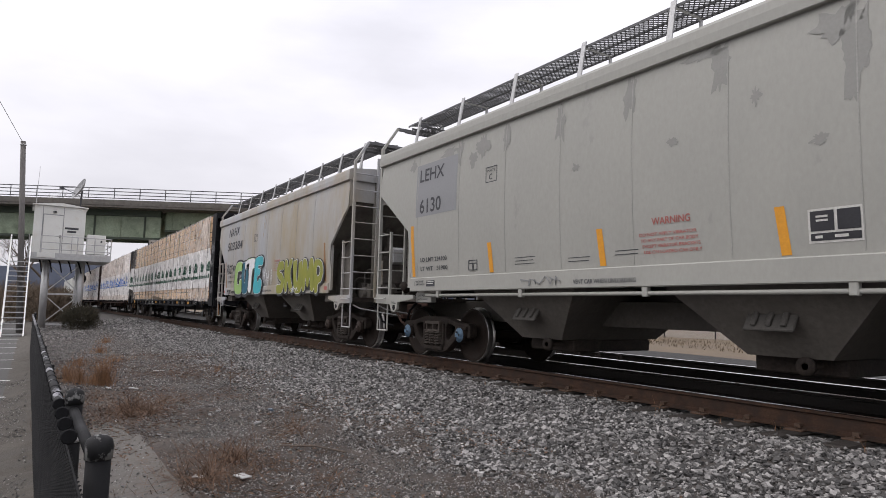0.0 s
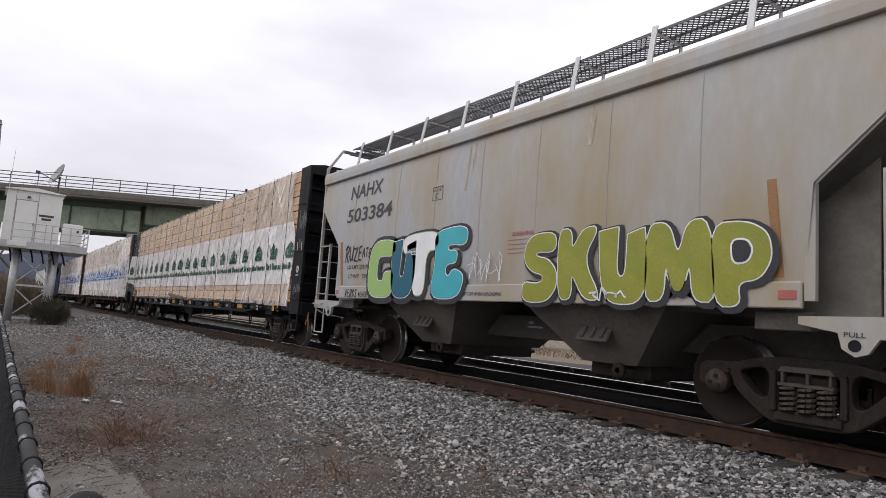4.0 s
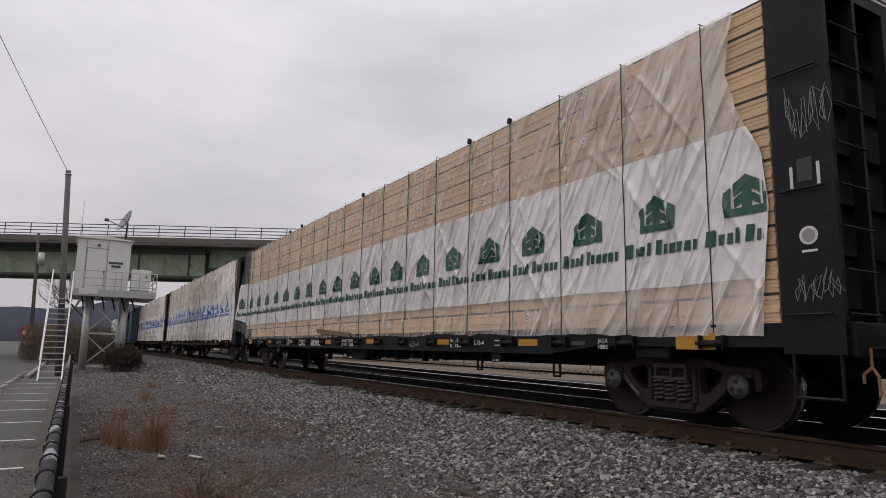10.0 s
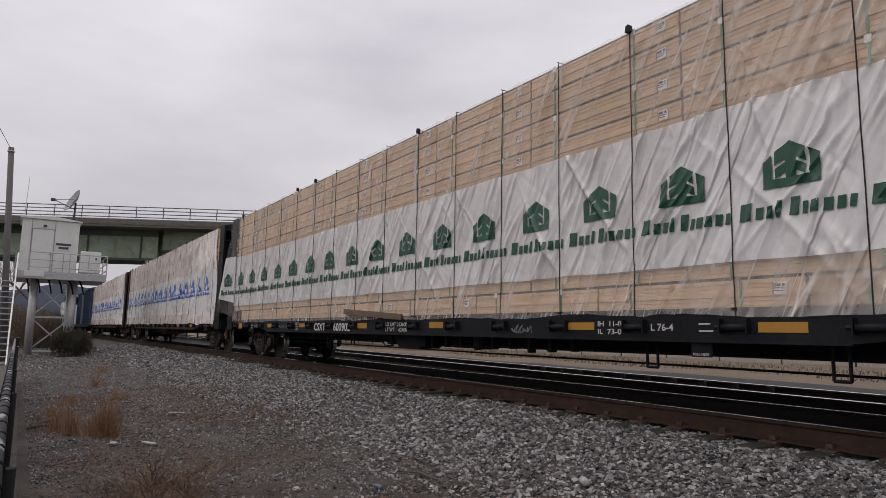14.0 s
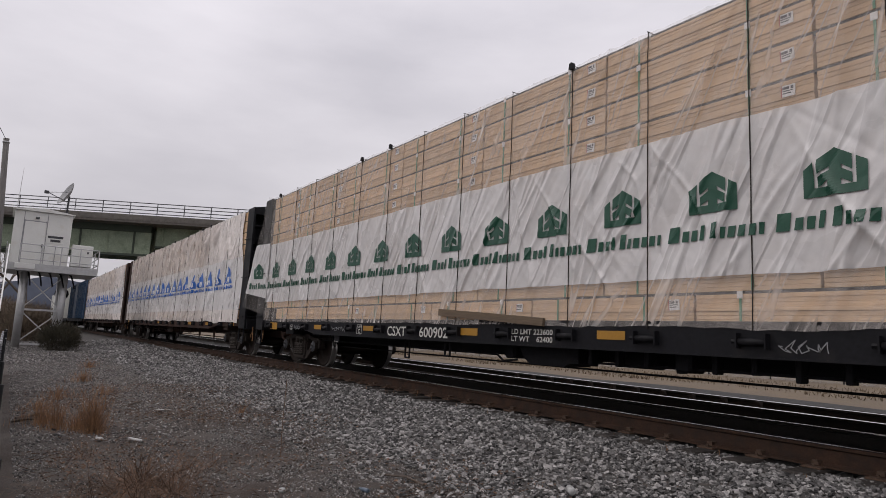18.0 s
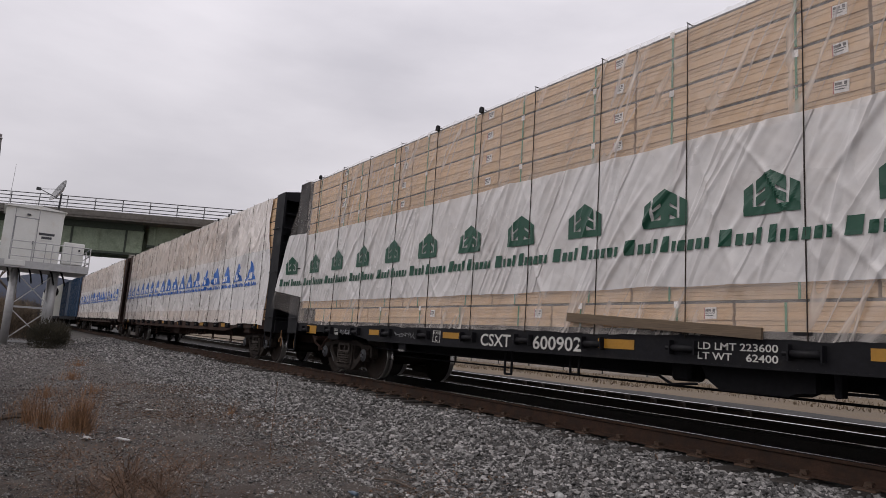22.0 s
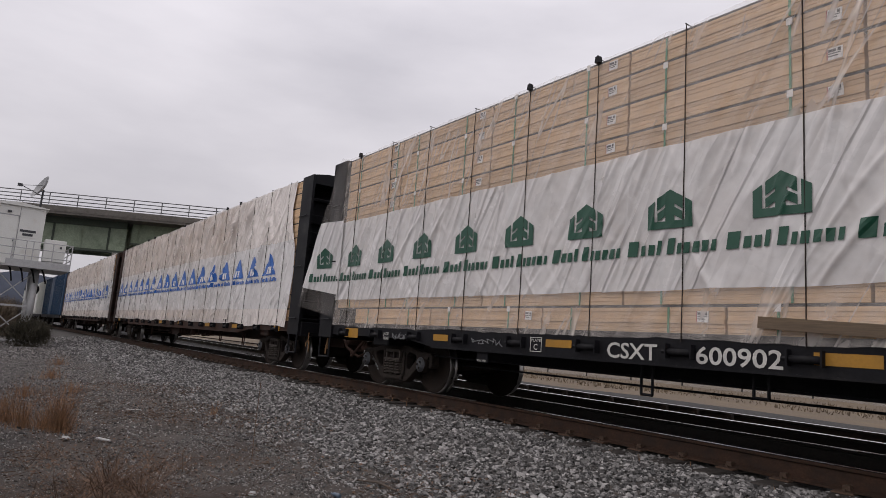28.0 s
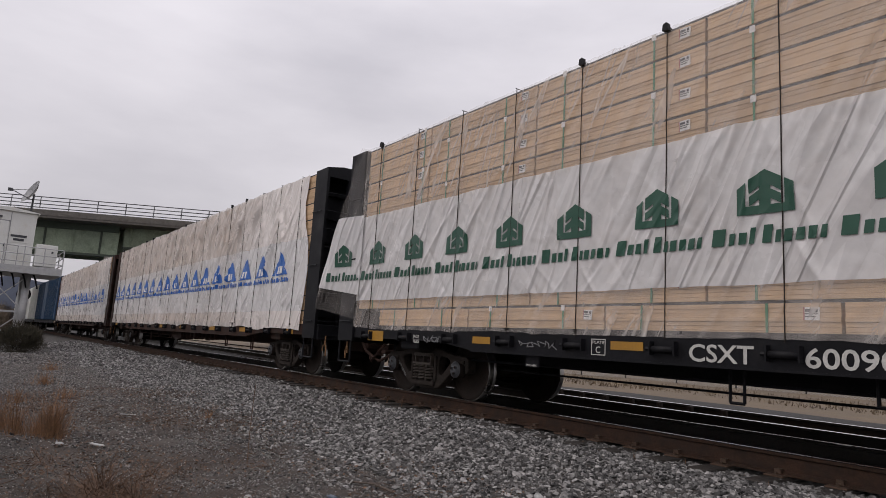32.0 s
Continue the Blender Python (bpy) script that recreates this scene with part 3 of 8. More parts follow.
pts, siz = join_points(stones(9000, -9, 3, -6.9, -3.0, 0.006, 0.017, 71), stones(5000, -25, -9, -6.9, -3.0, 0.012, 0.03, 72), stones(900, -9, 4, -4.0, -1.0, 0.02, 0.045, 73))
scatter("pale_gravel_chips", pts, siz, M_PALECHIP, CHIP, label="tiny pale chips dotted over the gravel", category="gravel", seed=74)
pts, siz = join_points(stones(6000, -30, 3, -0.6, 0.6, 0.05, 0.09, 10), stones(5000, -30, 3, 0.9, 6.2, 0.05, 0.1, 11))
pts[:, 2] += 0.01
scatter("ballast_between_rails", pts, siz, M_TRUCK, CHIP, label="dark ballast stones between the rails", category="ballast", seed=12)

# ---- tracks ----
def rail_profile():
    return [(-0.076, -0.205), (0.076, -0.205), (0.076, -0.188), (0.012, -0.165), (0.010, -0.045), (0.036, -0.035), (0.036, -0.006), (0.026, 0.0), (-0.026, 0.0), (-0.036, -0.006), (-0.036, -0.035), (-0.010, -0.045), (-0.012, -0.165), (-0.076, -0.188)]


def rail(name, a, b, parent, web=None):
    """A rail from a to b (x, y): rusty web with a bright head."""
    bm = bmesh.new()
    a, b = Vector((*a, 0)), Vector((*b, 0))
    d = (b - a).normalized()
    side = Vector((d.y, -d.x, 0))
    ends = [[bm.verts.new(p + side * u + Vector((0, 0, w))) for u, w in rail_profile()] for p in (a, b)]
    k = len(ends[0])
    for i in range(k):
        f = bm.faces.new((ends[0][i], ends[0][(i + 1) % k], ends[1][(i + 1) % k], ends[1][i]))
        f.material_index = 1 if i in (6, 7, 8) else 0
    bm.faces.new(ends[0])
    bm.faces.new(ends[1][::-1])
    bmesh.ops.recalc_face_normals(bm, faces=bm.faces)
    ob = part(name, bm, web or M_RAILSIDE, parent)
    ob.data.materials.append(M_RAILHEAD)
    return ob


track = tagged(empty("railway_track"), "rusty steel railway track on dark timber ties", "track", kind="structure")
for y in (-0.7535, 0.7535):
    rail("rail", (-400, y), (60, y), track, M_BLACKRAIL if y > 0 else None)

tie_mesh = boxed(-0.115, 0.115, -1.30, 1.30, -0.37, -0.217, 0.015)
anchor = bmesh.new()
box(anchor, -0.09, 0.09, -0.17, -0.07, -0.217, -0.198, 0.004)
slab(anchor, [(-0.035, -0.19), (0.035, -0.19), (0.028, -0.15), (-0.028, -0.15)], -0.085, -0.013)
rod(anchor, (0.0, -0.11, -0.20), (0.0, -0.11, -0.178), 0.014, 6)
ties = []
for i in range(86):
    m = pose(-41.0 + 0.535 * i, random.Random(i).uniform(-0.05, 0.05), 0, 0, 0, random.Random(i + 200).uniform(-1, 1))
    if not ties:
        ties = [part("tie", tie_mesh, M_TIE, track), part("rail_anchor", anchor, M_ANCHOR, track)]
        ties[0].matrix_basis, ties[1].matrix_basis = m, pose(-41.0, -0.7535, 0)
    else:
        again(ties[0], "tie", track, m)
        again(ties[1], "rail_anchor", track, pose(-41.0 + 0.535 * i, -0.7535, 0))


def second_y(x):
    return 3.21 - 0.06 * (x + 8)


siding = tagged(empty("siding_track"), "second steel track converging beyond the train", "track", kind="structure")
for off in (-0.7535, 0.7535):
    rail("rail", (-200, second_y(-200) + off), (25, second_y(25) + off), siding, M_BLACKRAIL)

# rail braces beside the siding's farther rail
brace = bmesh.new()
box(brace, -0.10, 0.10, -0.16, 0.0, -0.17, -0.145)
slab(brace, [(-0.06, -0.15), (0.06, -0.15), (0.05, -0.04), (-0.05, -0.04)], -0.10, -0.02)
rod(brace, (0, -0.13, -0.15), (0, -0.13, -0.10), 0.018, 6)
first = None
for i in range(11):
    x = -13.5 + 0.68 * i
    m = pose(x, second_y(x) + 0.68, 0.02)
    if first is None:
        first = part("rail_brace", brace, M_TRUCK, siding)
        first.matrix_basis = m
    else:
        again(first, "rail_brace", siding, m)


# ---- railway trucks (bogies) ----
WHEEL_R = 0.457


def wheelset_mesh():
    bm = bmesh.new()
    for s in (-1, 1):
        prof = [(0.07, 0.86), (0.07, 0.83), (0.16, 0.81), (0.36, 0.77), (0.385, 0.805), (0.45, 0.805), (WHEEL_R, 0.795), (WHEEL_R + 0.002, 0.72), (WHEEL_R + 0.006, 0.705), (WHEEL_R + 0.026, 0.695), (WHEEL_R + 0.026, 0.675), (0.385, 0.67), (0.34, 0.70), (0.14, 0.66), (0.10, 0.62)]
        n0 = len(bm.faces)
        lathe(bm, [(r, s * h) for r, h in prof], 36)
        bm.faces.ensure_lookup_table()
        for f in list(bm.faces)[n0:]:
            r = max(math.hypot(v.co.x, v.co.z) for v in f.verts)
            if min(math.hypot(v.co.x, v.co.z) for v in f.verts) > 0.44 and r > 0.45:
                f.material_index = 1
        # bearing cap with three bolts
        n0 = len(bm.faces)
        lathe(bm, [(0.075, s * 0.86), (0.085, s * 0.95), (0.125, s * 0.96), (0.125, s * 1.09), (0.10, s * 1.10), (0.10, s * 1.112), (0.0, s * 1.112)], 20)
        for k in range(3):
            a = 2 * math.pi * k / 3
            rod(bm, (0.055 * math.cos(a), s * 1.11, 0.055 * math.sin(a)), (0.055 * math.cos(a), s * 1.135, 0.055 * math.sin(a)), 0.022, 6)
        bm.faces.ensure_lookup_table()
        for f in list(bm.faces)[n0:]:
            f.material_index = 2 if max(abs(v.co.y) for v in f.verts) > 1.095 and len(f.verts) < 6 else 0
    rod(bm, (0, -0.86, 0), (0, 0.86, 0), 0.085, 12)
    me = bpy.data.meshes.new("wheelset")
    bm.to_mesh(me)
    bm.free()
    me.materials.append(M_WHEEL)
    me.materials.append(M_TREAD)
    me.materials.append(M_CAP)
    return me


WHEELSET = wheelset_mesh()
BLUE_WHEELSET = WHEELSET.copy()
BLUE_WHEELSET.materials[2] = M_BLUECAP
RUSTY_WHEELSET = WHEELSET.copy()
RUSTY_WHEELSET.materials[2] = M_RUSTCAP


def side_frame_mesh():
    bm = bmesh.new()
    def eased(loop, k=0.2):
        o = []
        for (xa, za), (xb, zb) in zip(loop, loop[1:] + loop[:1]):
            o += [(xa * (1 - k) + xb * k, za * (1 - k) + zb * k), (xa * k + xb * (1 - k), za * k + zb * (1 - k))]
        return o
    outer = [(-1.12, 0.42), (-1.12, 0.60), (-1.05, 0.66), (-0.75, 0.66), (-0.35, 0.76), (0.35, 0.76), (0.75, 0.66), (1.05, 0.66), (1.12, 0.60), (1.12, 0.42), (1.03, 0.40), (1.03, 0.54), (0.76, 0.54), (0.72, 0.40), (0.42, 0.16), (0.28, 0.12), (-0.28, 0.12), (-0.42, 0.16), (-0.72, 0.40), (-0.76, 0.54), (-1.03, 0.54), (-1.03, 0.40)]
    holes = ([(-0.27, 0.26), (0.27, 0.26), (0.27, 0.62), (-0.27, 0.62)], [(-0.70, 0.56), (-0.38, 0.27), (-0.36, 0.65), (-0.58, 0.62)], [(0.70, 0.56), (0.38, 0.27), (0.36, 0.65), (0.58, 0.62)])
    edges = []
    for loop in (eased(outer), eased(holes[0], 0.1), *[eased(eased(h, 0.25), 0.25) for h in holes[1:]]):
        vs = [bm.verts.new((x, 0, z)) for x, z in loop]
        edges += [bm.edges.new((vs[i], vs[(i + 1) % len(vs)])) for i in range(len(vs))]
    bmesh.ops.triangle_fill(bm, use_beauty=True, edges=edges)
    faces = list(bm.faces)
    ex = bmesh.ops.extrude_face_region(bm, geom=faces)
    for v in ex["geom"]:
        if isinstance(v, bmesh.types.BMVert):
            v.co.y += 0.15
    bmesh.ops.recalc_face_normals(bm, faces=bm.faces)
    sharp = [e for e in bm.edges if e.is_manifold and e.calc_face_angle(0) > 0.6]
    bmesh.ops.bevel(bm, geom=sharp, offset=0.018, segments=2, affect="EDGES", profile=0.5)
    # window rims, pedestal pads and the spring seat
    box(bm, -0.30, 0.30, -0.04, 0.19, 0.16, 0.235, 0.01)
    for s in (-1, 1):
        box(bm, s * 0.90 - 0.14, s * 0.90 + 0.14, -0.03, 0.17, 0.545, 0.60, 0.01)
        box(bm, s * 0.315 - 0.03, s * 0.315 + 0.03, -0.035, 0.02, 0.24, 0.63, 0.01)
    me = bpy.data.meshes.new("side_frame")
    bm.to_mesh(me)
    bm.free()
    me.materials.append(M_TRUCK)
    return me


def spring_mesh():
    bm = bmesh.new()
    turns, per = 5, 10
    for cx, cy in ((-0.17, -0.05), (0.0, -0.06), (0.17, -0.05), (-0.09, 0.08), (0.09, 0.08)):
        last = None
        for i in range(turns * per + 1):
            a = 2 * math.pi * i / per
            p = Vector((cx + 0.068 * math.cos(a), cy + 0.068 * math.sin(a), 0.24 + 0.24 * i / (turns * per)))
            if last is not None:
                rod(bm, last, p, 0.017, 5)
            last = p
    me = bpy.data.meshes.new("spring_nest")
    bm.to_mesh(me)
    bm.free()
    me.materials.append(M_SPRING)
    return me


SIDE_FRAME, SPRINGS = side_frame_mesh(), spring_mesh()
ROLLING = []


def truck(car, x, axles=None):
    bm = bmesh.new()
    box(bm, -0.20, 0.20, -1.0, 1.0, 0.50, 0.68, 0.03)
    box(bm, -0.24, 0.24, -1.02, -0.86, 0.47, 0.60, 0.02)
    box(bm, -0.24, 0.24, 0.86, 1.10, 0.47, 0.60, 0.02)
    rod(bm, (0, 0, 0.66), (0, 0, 0.80), 0.20, 14)
    for s in (-1, 1):
        bar(bm, (s * 0.36, -0.8, 0.36), (s * 0.36, 0.8, 0.36), 0.07, 0.12)
        for y in (-0.755, 0.755):
            slab(bm, [(s * 0.39, 0.28), (s * 0.43, 0.28), (s * 0.46, 0.52), (s * 0.41, 0.52)], y - 0.05, y + 0.05)
    t = part("truck", bm, M_TRUCK, car, "cast steel railway truck, dark and dusty")
    t.location = (x, 0, 0)
    end = bmesh.new()
    slab(end, [(-0.25, 0.49), (0.25, 0.49), (0.25, 0.52), (-0.25, 0.52)], -1.10, -0.90)
    slab(end, [(-0.25, 0.62), (0.25, 0.62), (0.22, 0.67), (-0.22, 0.67)], -1.09, -0.90)
    for u in (-0.23, 0.0, 0.20):
        box(end, u, u + 0.03, -1.08, -0.90, 0.52, 0.62, 0.005)
    part("bolster_end", end, M_SPRING, t)
    for y in (-1.03, 0.88):
        o = new("side_frame", SIDE_FRAME)
        o.parent, o.location = t, (0, y, 0)
    for y in (-0.99, 0.99):
        o = new("spring_nest", SPRINGS)
        o.parent, o.location = t, (0, y, 0)
    for dx in (-0.885, 0.885):
        o = new("wheelset", axles or WHEELSET)
        o.parent, o.location = t, (dx, 0, WHEEL_R)
        ROLLING.append((o, dx))
    return t


def coupler(car, x, s):
    bm = bmesh.new()
    box(bm, min(x, x + s * 0.9), max(x, x + s * 0.9), -0.09, 0.09, 0.78, 0.98, 0.02)
    box(bm, min(x + s * 0.75, x + s * 1.02), max(x + s * 0.75, x + s * 1.02), -0.17, 0.15, 0.74, 1.02, 0.05)
    pipe(bm, [(x, -0.35, 0.85), (x + s * 0.3, -0.38, 0.6), (x + s * 0.7, -0.3, 0.42), (x + s * 0.95, -0.2, 0.55)], 0.028, 6)
    box(bm, min(x + s * 0.05, x + s * 0.25), max(x + s * 0.05, x + s * 0.25), -0.32, 0.32, 0.66, 0.76, 0.01)
    box(bm, min(x + s * 0.80, x + s * 0.92), max(x + s * 0.80, x + s * 0.92), -0.06, 0.06, 0.52, 0.76, 0.01)
    rod(bm, (x + s * 0.5, -0.12, 0.62), (x + s * 0.5, 0.4, 0.60), 0.05, 8)
    return part("coupler", bm, M_COUPLER, car, "rusty knuckle coupler with air hose")


def text_mesh(body, size, material, parent, m, name="lettering", offset=0.0, width=1.0, spacing=1.0, label="", lean=0.0):
    """Lettering in the built-in font, flat, upright in x and z and facing -y, from its lower left corner."""
    cu = bpy.data.curves.new("lettering", "FONT")
    cu.body, cu.size, cu.offset, cu.space_character, cu.shear = body, size, offset, spacing, lean
    cu.resolution_u = 3
    tmp = new("lettering", cu)
    dg = bpy.context.evaluated_depsgraph_get()
    me = bpy.data.meshes.new_from_object(tmp.evaluated_get(dg))
    bpy.data.objects.remove(tmp)
    bpy.data.curves.remove(cu)
    me.materials.clear()
    me.materials.append(material)
    ob = new(name, me)
    ob.parent = parent
    ob.matrix_basis = m @ pose(0, 0, 0, 90) @ Matrix.Diagonal((width, 1, 1, 1))
    return tagged(ob, label)


MOVING = []


def rolling_thing(name, x, label, category, group=""):
    ob = tagged(empty(name, x, 0, 0), label, category, group)
    MOVING.append((ob, x))
    return ob


# ---- covered hopper cars ----
def shell_y(z):
    """Half width of a hopper's side at a height."""
    return float(np.interp(z, (1.2, 1.45, 2.1, 2.8, 3.4, 3.75), (1.52, 1.545, 1.58, 1.585, 1.565, 1.53)))


def brake_gear(car, half, sill, e):
    """Hand brake, air valves and pipes on a car's open end."""
    x = e * (half - 0.20)
    part("brake_wheel_housing", boxed(x - 0.12, x + 0.08, -0.46, -0.10, 1.88, 2.26, 0.05), M_GALV, car)
    part("housing_bracket", boxed(x - 0.22, x - 0.10, -0.62, 0.05, 1.45, 2.05, 0.01), M_HOPPERDARK, car)
    bm = pipe(bmesh.new(), [(0.27 * math.cos(a), 0, 0.27 * math.sin(a)) for a in np.linspace(0, 2 * math.pi, 25)], 0.016, 6)
    rod(bm, (0, -0.03, 0), (0, 0.03, 0), 0.05, 12)
    for k in range(6):
        a = 2 * math.pi * k / 6
        rod(bm, (0, 0, 0), (0.27 * math.cos(a), 0, 0.27 * math.sin(a)), 0.012, 5)
    w = part("brake_wheel", bm, M_TRUCK, car, "spoked black hand brake wheel")
    w.matrix_basis = pose(x + e * 0.14, 0.12, 2.12, 0, 0, 90)
    part("brake_chain", rod(bmesh.new(), (x, 0.05, 1.95), (x, 0.0, 1.05), 0.02, 6), M_TRUCK, car)
    part("brake_lever", bar(bmesh.new(), (x - e * 0.1, -0.62, 1.1), (x - e * 0.1, -0.62, 1.95), 0.03, 0.07), M_RUSTSTREAK, car)
    part("air_reservoir", rod(bmesh.new(), (e * (sill + 0.25), -0.9, 1.28), (e * (sill + 0.25), 0.0, 1.28), 0.17, 14), M_HOPPERDARK, car)
    part("brake_valve", rod(bmesh.new(), (e * (sill + 0.55), -1.0, 1.22), (e * (sill + 0.55), -0.6, 1.22), 0.12, 12), M_HOPPERDARK, car)
    part("brake_valve", boxed(min(e * (sill + 0.62), e * (sill + 0.85)), max(e * (sill + 0.62), e * (sill + 0.85)), -0.9, -0.55, 1.08, 1.42, 0.03), M_HOPPERDARK, car)
    for k, (dx, y0, z0) in enumerate(((0.30, -1.05, 1.55), (0.42, -0.85, 1.75), (0.60, -0.3, 1.6), (0.2, -0.4, 1.9))):
        part("air_pipe", pipe(bmesh.new(), [(e * (sill + dx), y0, 1.1), (e * (sill + dx), y0, z0 - 0.1), (e * (sill + dx + 0.05), y0 + 0.06, z0), (e * (sill + dx + 0.3), y0 + 0.25, z0)], 0.016, 6), M_HOPPERDARK, car)
    for k in range(7):
        rnd = random.Random(int(half * 100) + 17 * k + e)
        px, py, pz = e * (sill + rnd.uniform(0.15, half - sill - 0.2)), rnd.uniform(-1.1, 0.7), rnd.uniform(1.12, 1.5)
        if k % 2:
            part("brake_fitting", rod(bmesh.new(), (px, py, pz), (px + e * rnd.uniform(0.08, 0.2), py + rnd.uniform(-0.1, 0.1), pz + rnd.uniform(0, 0.12)), rnd.uniform(0.05, 0.09), 10), M_TRUCK, car)
        else:
            part("air_pipe", pipe(bmesh.new(), [(px, py, 1.08), (px, py, pz), (px + 0.12 * e, py + 0.3, pz + 0.05), (px + 0.15 * e, py + 0.6, pz - 0.1), (px + 0.15 * e, py + 0.62, 1.08)], 0.018, 6), M_TRUCK, car)
    part("cable", pipe(bmesh.new(), [(e * (half - 0.3), -0.3 + 0.9 * f, 2.3 - 1.6 * f * (1 - f) - 0.3 * f) for f in np.linspace(0, 1, 9)], 0.012, 5), M_BLACKVINYL, car)
    part("brake_hose", pipe(bmesh.new(), [(e * (half - 0.3), -0.75, 1.05), (e * (half - 0.05), -0.8, 0.85), (e * (half + 0.12), -0.78, 0.6), (e * (half + 0.3), -0.6, 0.5)], 0.024, 6), M_BLACKVINYL, car)
    part("cut_lever", pipe(bmesh.new(), [(e * (half + 0.05), -1.46, 0.93), (e * (half + 0.07), -1.3, 0.86), (e * (half + 0.10), -0.2, 0.70)], 0.014, 6), M_GALV, car)
    part("draft_bracket", boxed(min(e * (half - 0.2), e * (half - 0.05)), max(e * (half - 0.2), e * (half - 0.05)), -0.75, -0.62, 0.62, 0.98, 0.01), M_HOPPERDARK, car)


def hopper_car(cx, half, sill, bay_x, wheels_x, paint, label, seams, line_low=True):
    car = rolling_thing("covered_hopper_car", cx, label, "railcar", "cars of the train")
    # side sheets, curved, with the cut-away ends
    for s, nm in ((-1, "side_sheet"), (1, "side_sheet")):
        bm = bmesh.new()

        def low(x):
            a = abs(x)
            if a <= sill:
                return 1.24
            if a <= sill + 0.10:
                return 1.24 + (a - sill) / 0.10 * 1.05
            return min(2.29 + (a - sill - 0.10) / (half - 0.12 - sill - 0.10) * 0.80, 3.09)
        line = sorted(set([round(float(q), 4) for q in np.linspace(-half + 0.12, half - 0.12, 41)] + [-sill, sill, -sill - 0.03, sill + 0.03, -sill - 0.10, sill + 0.10]))
        rows_ = []
        for x in line:
            z0 = low(x)
            zs = [z0 + (3.74 - z0) * k / 10 for k in range(11)]
            rows_.append([bm.verts.new((x, s * shell_y(z), z)) for z in zs])
        for p, q in zip(rows_, rows_[1:]):
            for i in range(10):
                f = bm.faces.new((p[i], q[i], q[i + 1], p[i + 1]))
                f.smooth = True
        if s > 0:
            bmesh.ops.reverse_faces(bm, faces=list(bm.faces))
        part(nm, bm, paint, car)
        for e in (-1, 1):
            edge = [(e * (half - 0.12), 3.72), (e * (half - 0.12), 3.09), (e * (sill + 0.10), 2.29), (e * (sill + 0.02), 1.26)]
            bm = bmesh.new()
            for (xa, za), (xb, zb) in zip(edge, edge[1:]):
                bar(bm, (xa, s * (shell_y(za) - 0.022), za), (xb, s * (shell_y(zb) - 0.022), zb), 0.012, 0.045) if abs(xa - xb) > 0.2 else box(bm, min(xa, xb) - 0.006, max(xa, xb) + 0.006, min(s * 1.50, s * 1.555), max(s * 1.50, s * 1.555), zb, za)
            part("side_edge_flange", bm, paint, car)
    # roof with rounded eaves
    bm = bmesh.new()
    half_prof = [(1.50, 3.66), (1.588, 3.665), (1.598, 3.675), (1.600, 3.78), (1.592, 3.87), (1.575, 3.905), (1.53, 3.92), (1.0, 3.97), (0.5, 4.0)]
    prof = [(-y, z) for y, z in half_prof] + [(0, 4.01)] + half_prof[::-1]
    rings = [[bm.verts.new((x, y, z)) for y, z in prof] for x in (-half + 0.08, -half / 3, half / 3, half - 0.08)]
    for p, q in zip(rings, rings[1:]):
        for i in range(len(prof) - 1):
            bm.faces.new((p[i], q[i], q[i + 1], p[i + 1])).smooth = 5 < i < 13
    for r in (rings[0], rings[-1]):
        bm.faces.new(r)
    bmesh.ops.recalc_face_normals(bm, faces=bm.faces)
    part("roof", bm, paint, car)
    for e in (-1, 1):
        # end wall and slope sheet
        x = e * (half - 0.13)
        bm = boxed(min(x, x - e * 0.03), max(x, x - e * 0.03), -1.52, 1.52, 3.20, 3.90)
        part("end_wall", bm, paint, car)
        bm = bmesh.new()
        a = [bm.verts.new(p) for p in ((x, -1.52, 3.22), (x, 1.52, 3.22), (e * (sill - 1.3), 1.45, 1.15), (e * (sill - 1.3), -1.45, 1.15))]
        bm.faces.new(a)
        part("slope_sheet", bm, M_SHADEDINSET, car, "dusty sloping end sheet, darkened with its shade")
        for y in (-1.22, 1.22):
            if half > 6 and e < 0:
                continue
            part("shear_plate", slab(bmesh.new(), [(e * (sill - 0.3), 1.08), (e * (half - 0.62), 1.08), (e * (half - 0.62), 2.52), (e * (sill + 0.05), 2.20), (e * (sill - 0.3), 2.1)], y - 0.012, y + 0.012), M_SHADEDINSET, car, "dusty recessed end plate, darkened with its shade")
        # end posts, platform and centre sill
        for y in (-0.88, 0.88):
            part("end_post", rod(bmesh.new(), (e * (half - 0.16), y, 1.1), (e * (half - 0.16), y, 3.75), 0.07, 12), M_SHADEDINSET, car, "dusty round end post, darkened with its shade")
        for y in (-0.35, 0.35):
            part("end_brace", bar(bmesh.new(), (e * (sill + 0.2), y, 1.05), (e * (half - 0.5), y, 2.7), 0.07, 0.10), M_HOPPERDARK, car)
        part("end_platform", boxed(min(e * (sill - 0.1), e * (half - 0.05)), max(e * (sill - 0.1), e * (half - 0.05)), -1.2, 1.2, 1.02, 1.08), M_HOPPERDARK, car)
        part("end_sill", boxed(min(e * (half - 0.12), e * (half + 0.02)), max(e * (half - 0.12), e * (half + 0.02)), -1.47, 1.47, 1.0, 1.10, 0.01), M_TRUCK, car, "rusty dark end sill")
        coupler(car, e * (half - 0.05), e)
        for y in (-1.5, 1.5):
            o = -1 if y < 0 else 1
            # corner ladders with grab irons and a stirrup
            bm = bmesh.new()
            bar(bm, (e * half, y, 1.0), (e * half, y, 4.08), 0.055, 0.06)
            bar(bm, (e * half, y, 4.06), (e * (half - 0.02), y * 0.79, 4.54), 0.055, 0.05)
            bar(bm, (e * (half - 0.465), y, 1.0), (e * (half - 0.465), y, 2.35), 0.045, 0.05)
